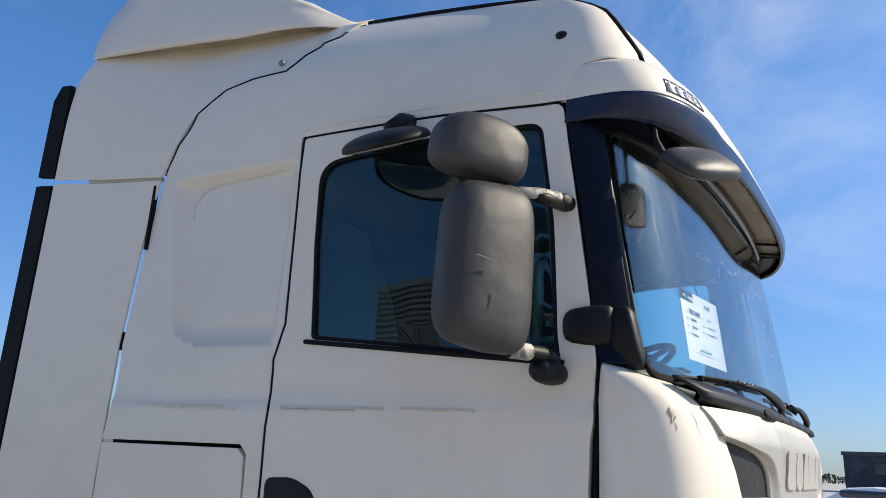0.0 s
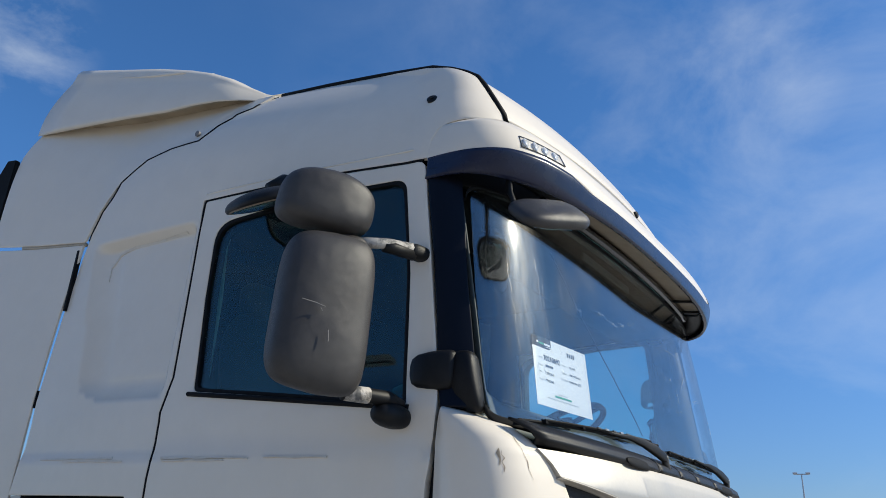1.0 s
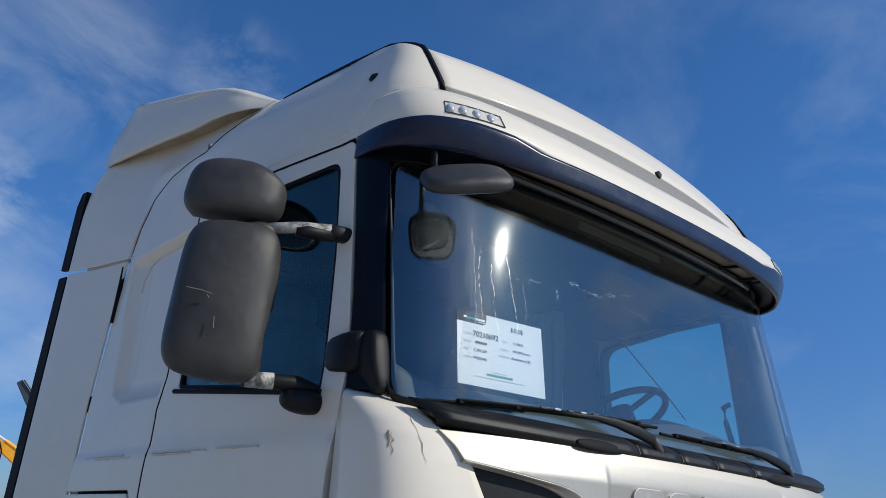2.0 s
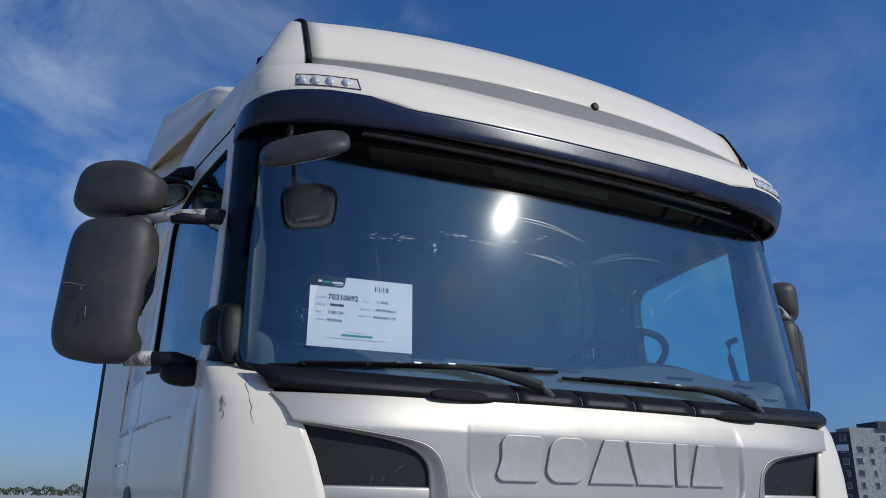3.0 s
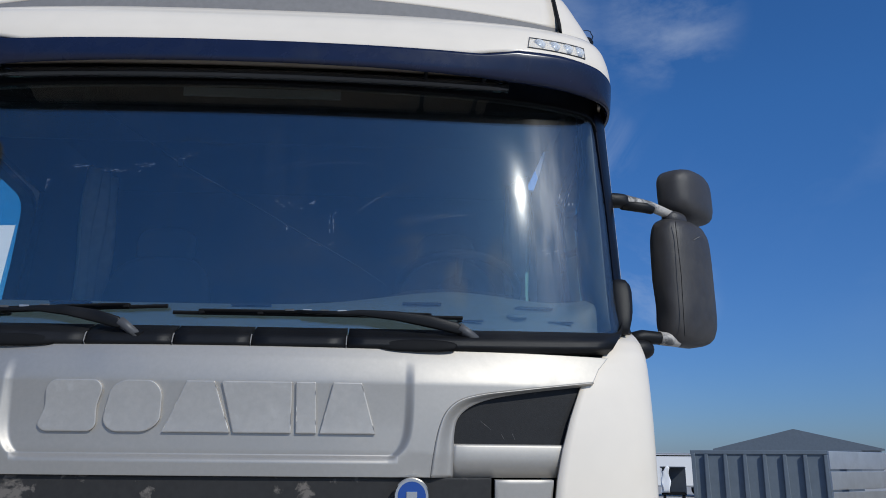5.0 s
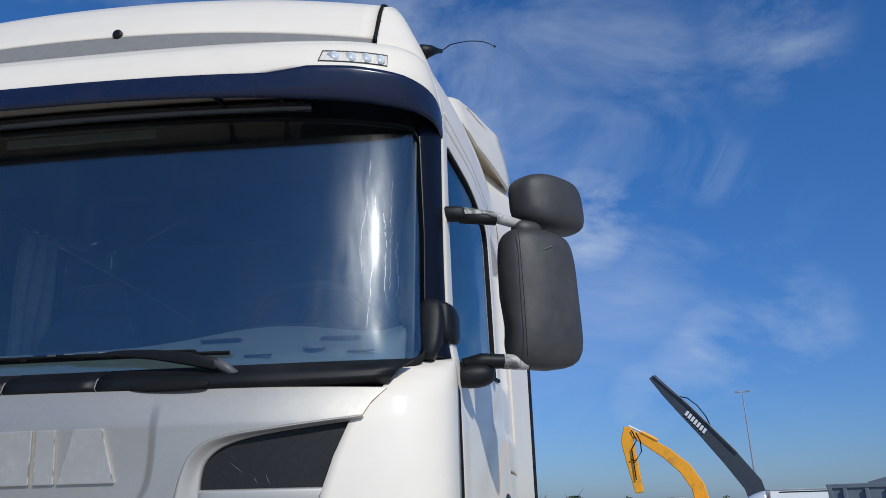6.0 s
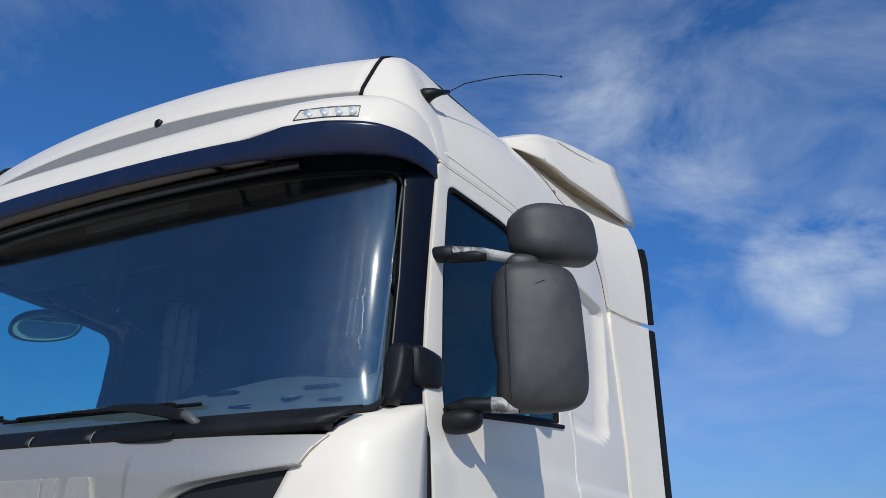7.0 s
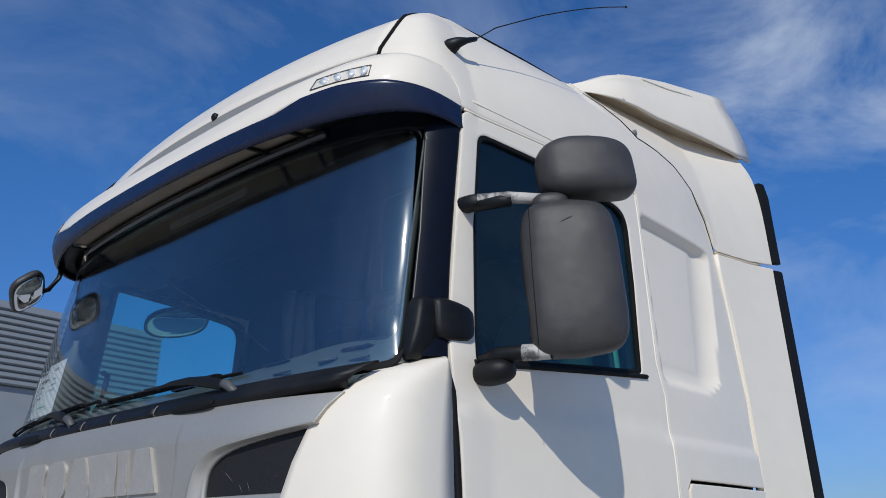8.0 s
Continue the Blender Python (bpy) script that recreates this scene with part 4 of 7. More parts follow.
for side in (-1, 1):
    # corner panel from the grille round to the door
    def corner(u, z, side=side):
        y0 = lerp(z, (0.95, 1.4, 1.6, 1.71, 1.81, 1.87, 1.91, 1.945, 1.97, 1.99), (0.04, 0.042, 0.046, 0.055, 0.070, 0.088, 0.115, 0.165, 0.235, 0.32))
        p, wide, yc = lerp(z, (1.7, 1.9, 1.99), (5.0, 4.6, 4.0)), 1.181 - 0.9 * max(z - 1.90, 0) ** 2, 0.40
        q = u * math.pi / 2
        return Vector((side * wide * math.sin(q) ** (2 / p), yc - (yc - y0) * max(math.cos(q), 0) ** (2 / p), z))

    def corner_u(x, z, corner=corner):
        us = np.linspace(0, 1, 200)
        return float(np.interp(x, [abs(corner(u, z).x) for u in us], us))

    def corner_uy(y, z, corner=corner):
        us = np.linspace(0, 1, 200)
        return float(np.interp(y, [corner(u, z).y for u in us], us))

    rows = []
    for z in np.concatenate([np.linspace(0.95, 1.80, 12), np.linspace(1.82, 1.985, 18)]):
        a = corner_u(lerp(z, (0.95, 1.4, 1.56, 1.667, 1.75, 1.80, 1.85, 1.888, 1.93, 1.96, 1.985), (0.81, 0.848, 0.866, 0.890, 0.919, 0.941, 0.980, 1.014, 1.040, 1.054, 1.066)), z)
        b = corner_uy(lerp(z, (0.95, 1.7, 1.985), (0.378, 0.372, 0.358)), z)
        rows.append([corner(u, z) for u in np.linspace(a, max(b, a + 0.01), 30)])
    fender = part("corner_panel", skin(rows, 0.012), M_WHITE, truck, "rounded white corner panel, scratched and cracked" if side < 0 else "rounded white corner panel", smooth=True)
    # dark joint behind its edges
    rows = [[corner(u, z) * 1.0 + Vector((-side * 0.02, 0.02, -0.006)) for u in np.linspace(0.50, 0.98, 24)] for z in np.linspace(0.96, 1.95, 16)]
    part("corner_backing", skin(rows, 0.004), M_RUBBER, truck, smooth=True)
    joint = [Vector((side * (belt(door_front(z)) + (0.010 if side > 0 and z < 1.93 else -0.010)), door_front(z) - 0.006, z)) for z in np.linspace(0.97, 1.972, 14)]
    part("door_joint_rubber", tube(joint, 0.011, 8), M_RUBBER, truck, smooth=True)
    if side < 0:
        def crack(points, wide, name, mat, depth=0.0012):
            bm = bmesh.new()
            prev = None
            for n, (x, z) in enumerate(points):
                u = corner_u(x, z)
                w = wide * (0.4 + random.random()) * (0.3 if n in (0, len(points) - 1) else 1)
                c = corner(u, z)
                nrm = (corner(u + 0.01, z) - c).cross(corner(u, z + 0.01) - c).normalized() * (1 if side > 0 else -1)
                nrm = nrm if nrm.y < 0 else -nrm
                tng = Vector((0, 0, 1)).cross(nrm).normalized()
                now = [bm.verts.new(c + tng * w + nrm * depth), bm.verts.new(c - tng * w + nrm * depth)]
                if prev:
                    bm.faces.new((prev[0], prev[1], now[1], now[0]))
                prev = now
            bmesh.ops.solidify(bm, geom=bm.faces[:], thickness=0.0015)
            part(name, bm, mat, fender)
        crack([(1.088, 1.950), (1.086, 1.93), (1.082, 1.915), (1.085, 1.90), (1.078, 1.88), (1.076, 1.86), (1.070, 1.845), (1.072, 1.825), (1.064, 1.80)], 0.0010, "paint_crack", M_CRACK)
        crack([(1.132, 1.868), (1.136, 1.858), (1.130, 1.848), (1.137, 1.838), (1.133, 1.825), (1.136, 1.812)], 0.0016, "gouge", M_CRACK)
        crack([(1.138, 1.872), (1.141, 1.860), (1.139, 1.845), (1.142, 1.83)], 0.005, "chipped_filler", M_SCUFF, 0.0008)

# wiped arcs and dry streaks left on the glass
rnd = random.Random(5)
for side, x0, x1 in ((1, 0.82, 1.045), (-1, 0.80, 1.03)):
    # band of haze that the blades leave at the end of their sweep, fading out all round
    nx, nz = 14, 20
    verts = [Vector(wrap(side * at_x(x0 + (x1 - x0) * a / nx, 1.97 + 0.70 * b / nz), 1.97 + 0.70 * b / nz)) + Vector((side * 0.0006, -0.0022, 0)) for b in range(nz + 1) for a in range(nx + 1)]
    faces = [(b * (nx + 1) + a, b * (nx + 1) + a + 1, (b + 1) * (nx + 1) + a + 1, (b + 1) * (nx + 1) + a) for b in range(nz) for a in range(nx)]
    me = mesh_of("wiper_haze", verts, faces)
    layer = me.uv_layers.new(name="UVMap")
    for lp in me.loops:
        a, b = lp.vertex_index % (nx + 1) / nx, lp.vertex_index // (nx + 1) / nz
        layer.data[lp.index].uv = ((1.5 if side > 0 else 0.9) * math.sin(math.pi * a) ** 1.3 * math.sin(math.pi * b) ** 0.7, b)
    link("wiper_haze", me, M_HAZE, windscreen).visible_shadow = False
# dried specks and short smears in rows where the blades lifted
bm = bmesh.new()
for cx, cz, spread_x, spread_z, count in ((-0.72, 2.375, 0.05, 0.010, 16), (-0.64, 2.385, 0.04, 0.010, 14), (-0.55, 2.365, 0.012, 0.022, 12), (-0.47, 2.415, 0.05, 0.012, 18), (-0.36, 2.405, 0.07, 0.008, 30), (-0.27, 2.425, 0.04, 0.008, 18), (-0.17, 2.455, 0.04, 0.014, 14),
                                          (0.14, 2.31, 0.05, 0.012, 14), (0.20, 2.315, 0.03, 0.006, 8), (0.26, 2.25, 0.02, 0.05, 18), (0.13, 2.24, 0.012, 0.03, 8), (0.21, 2.19, 0.06, 0.02, 16), (-0.93, 2.12, 0.05, 0.05, 24), (0.95, 2.36, 0.03, 0.14, 22), (0.86, 2.20, 0.06, 0.04, 14)):
    for n in range(count):
        x, z = cx + rnd.gauss(0, spread_x * 0.45), cz + rnd.gauss(0, spread_z * 0.5)
        if abs(x) > 1.03:
            continue
        s = rnd.uniform(0.0007, 0.0022)
        long_way = rnd.uniform(1.0, 5.0) if spread_x > spread_z else 0.8
        tall_way = 0.6 if spread_x > spread_z else rnd.uniform(1.0, 5.0)
        c = Vector(wrap(math.copysign(at_x(abs(x), z), x), z)) + Vector((0, -0.0016, 0))
        ring = [bm.verts.new(c + Vector((math.cos(a) * s * long_way * rnd.uniform(0.5, 1.4), 0.0, math.sin(a) * s * tall_way * rnd.uniform(0.5, 1.3) + 0.15 * math.cos(a) * s * long_way))) for a in (0.2, 1.3, 2.4, 3.5, 4.5, 5.5)]
        bm.faces.new(ring)
tagged(part("dried_specks", bm, M_SPECK, windscreen), kind="stuff")
# thin arcs that the blades drew
bm = bmesh.new()
for px, r, a0, a1 in ((-0.21, 0.62, 62, 100), (-0.21, 0.50, 58, 96), (0.30, 0.56, 70, 128), (0.67, 0.52, 98, 140), (0.67, 0.40, 92, 128)):
    for strand in range(5):
        off, b0 = rnd.uniform(-0.012, 0.012), a0 + rnd.uniform(0, 0.5) * (a1 - a0)
        b1 = b0 + rnd.uniform(0.35, 0.5) * (a1 - a0)
        rows = []
        for a in np.linspace(radians(b0), radians(b1), 16):
            wide = 0.0005 * math.sin(math.pi * (a - radians(b0)) / radians(b1 - b0)) + 0.00005
            row = []
            for d in (-wide, wide):
                x, z = px + (r + off + d) * math.cos(a), 1.90 + (r + off + d) * math.sin(a)
                row.append(bm.verts.new(Vector(wrap(math.copysign(at_x(abs(x), z), x), z)) + Vector((0, -0.0016, 0))))
            rows.append(row)
        for p, q in zip(rows, rows[1:]):
            bm.faces.new((p[0], p[1], q[1], q[0]))
tagged(part("wiper_arcs", bm, M_FILM, windscreen), kind="stuff")
# dried water runs down the curved ends of the glass
bm = bmesh.new()
for x0, top, low, wide in ((-0.86, 2.50, 2.12, 0.0012), (-0.835, 2.44, 2.16, 0.0016), (-0.80, 2.40, 2.14, 0.0010), (-0.74, 2.46, 2.20, 0.0012), (-0.69, 2.36, 2.22, 0.0009), (-0.985, 2.45, 2.10, 0.0012),
                           (0.955, 2.56, 2.20, 0.0007), (0.975, 2.46, 2.05, 0.0010), (0.995, 2.40, 2.10, 0.0012), (1.015, 2.50, 2.16, 0.0008), (1.03, 2.30, 2.12, 0.0010)):
    prev, sway = None, 0.0
    for k, z in enumerate(np.linspace(top, low, 26)):
        sway += rnd.gauss(0, 0.0022)
        w = wide * rnd.uniform(0.15, 1.0)
        now = []
        for d in (-w, w):
            x = x0 + sway + d
            now.append(bm.verts.new(Vector(wrap(math.copysign(at_x(abs(x), z), x), z)) + Vector((0.0006 if x > 0 else -0.0006, -0.0026, 0))))
        if prev and rnd.random() < 0.86:
            bm.faces.new((prev[0], prev[1], now[1], now[0]))
        prev = now
tagged(part("dried_residue", bm, M_FILM, windscreen), kind="stuff")

# black cowl under the windscreen, in lengths with joints
def cowl(x, v):
    y = 0.038 + wrap(at_x(abs(x), 1.93), 1.93)[1] - 0.103
    pts = [(0.012, 1.882), (-0.004, 1.897), (0.004, 1.918), (0.030, 1.936), (0.060, 1.950)]
    k = v * (len(pts) - 1)
    i = np.arange(len(pts))
    rise = 0.014 * (abs(x) / 1.05) ** 4
    flare = math.copysign(0.045 * v * max(abs(x) - 0.9, 0) / 0.1, x)
    return Vector((x + flare, y + float(np.interp(k, i, [p[0] for p in pts])), float(np.interp(k, i, [p[1] for p in pts])) + rise))


joints = [-1.03, -0.335, -0.115, 0.082, 0.325, 1.03]
for a, b in zip(joints, joints[1:]):
    part("cowl", skin([[cowl(x, v) for x in np.linspace(a + 0.0025, b - 0.0025, max(6, int((b - a) * 24)))] for v in np.linspace(0, 1, 13)], 0.008), M_BLACK, truck, "black plastic scuttle under the windscreen", smooth=True)
part("cowl_bed", tube([cowl(x, 0.6) + Vector((0, 0.03, -0.02)) for x in np.linspace(-0.95, 0.95, 30)], 0.022, 8), M_RUBBER, truck)
for x in joints[1:-1]:
    part("cowl_clip", tube([cowl(x, v) + Vector((0, -0.001, 0.001)) for v in np.linspace(0.02, 0.55, 8)], 0.0016, 6), M_GREYBAND, truck)
# flat black lenses on the cowl stand in for shaded grab openings
for x in (-0.506, 0.508):
    part("recess_shade", pillow((0.104, 0.017, 0.007), cowl(x, 0.28) + Vector((0, 0.0035, 0.0)), ((1, 0, 0), (0, 0.35, 1), (0, -1, 0.35)), (2.6, 2.4), rings=8, sides=24), M_RUBBER, truck, smooth=True)

# wipers
def wiper(pivot, end, mid):
    w = part("wiper", tube([Vector(pivot) + Vector((0, 0.01, -0.025)), Vector(pivot) + Vector((0, -0.012, 0.012))], [0.017, 0.013], 12), M_BLACK, truck, "black windscreen wiper")
    p, e, m = Vector(pivot), Vector(end), Vector(mid)
    knee = p + (m - p) * 0.15 + Vector((0, -0.020, 0.026))
    bm = bmesh.new()
    add_tube(bm, [p + Vector((0, -0.010, 0.0)), p + (knee - p) * 0.55 + Vector((0, -0.004, 0.002)), knee], [0.011, 0.0125, 0.0145], 10)
    part("wiper_head", bm, M_KNUCKLE, w, "worn grey wiper head", smooth=True)
    rows = []
    for q, tall, deep in ((0.13, 0.010, 0.007), (0.16, 0.0155, 0.010), (0.35, 0.0165, 0.010), (0.60, 0.0125, 0.009), (0.85, 0.008, 0.007), (1.0, 0.005, 0.005), (1.25, 0.004, 0.004)):
        c = p + (m - p) * q + Vector((0, -0.024 + 0.008 * q, 0.024 * (1 - (2 * min(q, 1) - 1) ** 2) + 0.014 * max(1 - q * 2, 0)))
        if q > 1:
            c = m + (e - m) * (q - 1) + Vector((0, -0.016, 0.004))
        rows.append([c + Vector((0, deep * math.copysign(abs(math.cos(a)) ** 0.5, math.cos(a)), tall * math.copysign(abs(math.sin(a)) ** 0.5, math.sin(a)))) for a in (2 * math.pi * k / 16 for k in range(16))])
    part("wiper_arm", loft(rows, cap=True, loop=True), M_BLACK, w, smooth=True)
    bm = bmesh.new()
    axis = (e - m)
    far = m - axis * 0.75
    def on(q):
        pt = far + (e - far) * q
        pt.y = wrap(math.copysign(at_x(abs(pt.x), pt.z), pt.x), pt.z)[1] - 0.011
        return pt
    add_tube(bm, [on(q) for q in np.linspace(0, 1, 14)], 0.0055, 6)
    add_tube(bm, [on(q) + Vector((0, -0.010, 0.006)) for q in np.linspace(0.12, 0.9, 10)], 0.0042, 6)
    for q in (0.12, 0.3, 0.5, 0.7, 0.9):
        add_box(bm, (0.016, 0.016, 0.012), on(q) + Vector((0, -0.005, 0.003)), (0, 0, 0), 0.002)
    blade = part("wiper_blade", bm, M_RUBBER, w)
    for q in (0.36, 0.42, 0.48, 0.54, 0.60):
        part("blade_link", box((0.024, 0.006, 0.006), on(q) + Vector((0, -0.013, 0.009)), (0, 0, 0), 0.0015), M_STEEL if int(q * 50) % 2 else M_KNUCKLE, blade)


wiper((0.672, 0.088, 1.916), (-0.139, 0.105, 1.985), (0.30, 0.085, 1.985))
wiper((-0.207, 0.060, 1.914), (-1.03, 0.19, 1.962), (-0.53, 0.105, 1.985))

# ------------------------------------------------------------------ rear fairings


def ext_x(y, z):
    base = lerp(y, (1.4, 1.7, 1.95, 2.19, 2.45, 2.72, 2.9), (1.225, 1.245, 1.255, 1.264, 1.312, 1.368, 1.39))
    fade = min(max(1 - (y - 1.62) / 1.05, 0), 1)
    if z > 2.8:
        h = (z - 2.8) / 0.6
        base -= 0.22 * fade * h**2 + 0.06 * (1 - fade) * h**4
    return base


LIP = [(0.925, 1.45, 3.428), (0.985, 1.53, 3.414), (1.055, 1.60, 3.400), (1.11, 1.68, 3.388), (1.145, 1.80, 3.384), (1.172, 1.95, 3.378), (1.222, 2.15, 3.378), (1.265, 2.35, 3.378), (1.308, 2.58, 3.380), (1.330, 2.73, 3.386)]
TOP = [3.440, 3.458, 3.485, 3.525, 3.575, 3.625, 3.675, 3.715, 3.75, 3.765]
for side in (-1, 1):
    rear, deep = (2.772, 0.105) if side < 0 else (2.682, 0.090)
    up = [(y + 0.007, z) for y, z in SEAM] + [(2.20, 2.756), (2.48, 2.768), (rear, 2.792), (rear, 3.27), (rear - 0.015, 3.33), (rear - 0.04, 3.40), (rear - 0.08, 3.47), (1.8, 3.46), (1.52, 3.425)]
    panel("upper_fairing", [(side * y, z) for y, z in up], lambda u, z, side=side: (side * ext_x(abs(u), z), abs(u), z), M_WHITE, truck, step=0.05, thick=0.012, label="white upper side fairing")
    low = [(2.199, 2.742), (2.243, 2.43), (2.271, 2.07), (2.279, 1.6), (2.279, 0.95), (rear, 0.95), (rear, 2.770), (2.48, 2.752)]
    panel("side_fairing", [(side * y, z) for y, z in low], lambda u, z, side=side: (side * ext_x(abs(u), z), abs(u), z), M_WHITE, truck, step=0.07, thick=0.012, label="white lower side fairing")
    if side > 0:
        part("joint_strip", tube([(1.256, lerp(z, (0.95, 1.6, 2.07, 2.43, 2.742), (2.281, 2.281, 2.273, 2.243, 2.198)), z) for z in np.linspace(0.96, 2.74, 24)], 0.013, 8), M_WHITE, truck, "painted joint strip", smooth=True)
    for z0, z1 in ((2.05, 2.12), (2.45, 2.72), (1.55, 1.62)) if side < 0 else ():
        y = lerp((z0 + z1) / 2, (1.6, 2.07, 2.43, 2.74), (2.281, 2.273, 2.241, 2.196))
        part("gap_rubber", box((0.02, 0.014, z1 - z0), (side * 1.262, y, (z0 + z1) / 2), bevel=0.003), M_RUBBER, truck)
    for z0, z1, cut in ((2.80, 3.25, 0.07), (0.95, 2.768, 0.0)):
        bm = bmesh.new()
        pr = [(rear + 0.006, z0), (rear + deep, z0 + 0.012), (rear + deep, z1 - cut), (rear + deep * 0.65, z1), (rear + 0.006, z1 - 0.005)]
        rows = [[Vector((side * (ext_x(y, 2.6) + dx), y, z)) for y, z in pr] for dx in (-0.022, -0.002, 0.002)]
        b = loft(rows, cap=True, loop=True)
        bmesh.ops.bevel(b, geom=b.edges[:], offset=0.003, segments=1, affect="EDGES")
        part("edge_rubber", b, M_RUBBER, truck, "black rubber edge of the side fairing")
    part("seam_filler", tube([(side * (ext_x(y, 2.75) - 0.014), y, lerp(y, (2.2, 2.48, 2.7), (2.749, 2.760, 2.781))) for y in np.linspace(2.20, 2.58, 10)], 0.010, 8), M_DIRTSHADE, truck, smooth=True)
    # roof spoiler cheek, with its overhanging lip
    rows = []
    for (x, y, z), t in zip(LIP, TOP):
        h = t - z
        row = []
        for k in np.linspace(0, 1, 22):
            if k < 0.5:
                q = k / 0.5
                row.append(Vector((side * (x - 0.055 * q**2 * min(h / 0.3, 1)), y - 0.10 * q * q * max((y - 2.3) / 0.43, 0) ** 2, z + (h * 0.82) * q)))
            else:
                q = (k - 0.5) / 0.5
                a = q * math.pi / 2
                x0 = x - 0.055 * min(h / 0.3, 1)
                row.append(Vector((side * (x0 * (1 - (1 - math.cos(a)) ** 1.6) if q < 1 else 0.0), y - 0.10 * max((y - 2.3) / 0.43, 0) ** 2 * (1 + 0.5 * q), z + h * 0.82 + (h * 0.18 + 0.11 * min(h / 0.28, 1)) * math.sin(a) ** 0.9)))
        rows.append(row)
    # round the lip under
    rows = [[Vector((r[0].x - side * 0.02, r[0].y, r[0].z + 0.012))] + r for r in rows]
    under = []
    for x, y, z in LIP:
        wall = max(min(ext_x(max(y, 1.45), z + 0.05) - 0.012, x - 0.01), 0.55)
        under.append([Vector((side * (x - 0.012), y, z + 0.010)), Vector((side * (x * 0.6 + wall * 0.4), y, z + 0.035)), Vector((side * wall, y, z + 0.045)), Vector((side * (wall - 0.25), y, z + 0.045))])
    part("spoiler_soffit", skin(under, 0.004), M_DIRTSHADE, truck, "dirty underside of the roof spoiler, its shade in the brown", smooth=True)
    crease = [rows[4][15], rows[5][13], rows[6][12], rows[7][12]]
    spoiler = part("roof_spoiler", skin(rows, 0.010), M_WHITE, truck, "white roof spoiler cheek with an overhanging lip", smooth=True)
    part("pressed_crease", tube(crease, [0.001, 0.006, 0.006, 0.001], 8), M_WHITE, spoiler, smooth=True)

# rear wall of the cab and lower body, closing it
bm = box((2.36, 0.05, 2.06), (0, 2.12, 2.02), bevel=0.01)
part("cab_rear_wall", bm, M_TRIM, truck)
part("cab_floor", box((2.2, 1.75, 0.08), (0, 1.28, 1.36), bevel=0.01), M_TRIM, truck)
part("cab_roof_lining", box((2.2, 1.40, 0.03), (0, 1.42, 3.00), bevel=0.01), M_TRIM, truck)
part("bumper", box((2.3, 0.4, 0.55), (0, 0.30, 0.68), bevel=0.08, segments=3), M_SILVER, truck)
for x in (-0.42, 0.42):
    part("chassis_rail", box((0.09, 6.2, 0.27), (x, 3.2, 0.86), bevel=0.012), M_RUBBER, truck)
for y, z in ((1.35, 0.515), (5.1, 0.456)):
    part("axle", tube([(-0.9, y, z), (0.9, y, z)], 0.07, 12), M_RUBBER, truck)
    for x in (-1.02, 1.02):
        bm = bmesh.new()
        sgn = math.copysign(1, x)
        rows = []
        for q in np.linspace(0, 2 * math.pi, 41)[:-1]:
            rows.append([Vector((x + sgn * dx, y + r * math.cos(q), z + r * math.sin(q))) for dx, r in ((-0.15, 0.30), (-0.155, 0.46), (-0.12, 0.515), (0.12, 0.522), (0.155, 0.46), (0.15, 0.30))])
        wheel = part("wheel", loft(rows + [rows[0]]), M_RUBBER, truck, smooth=True)
        part("rim", tube([(x - sgn * 0.12, y, z), (x + sgn * 0.10, y, z), (x + sgn * 0.06, y, z), (x + sgn * 0.13, y, z)], [0.30, 0.30, 0.16, 0.12], 28), M_STEEL, wheel)

# ------------------------------------------------------------------ mirrors, aerial


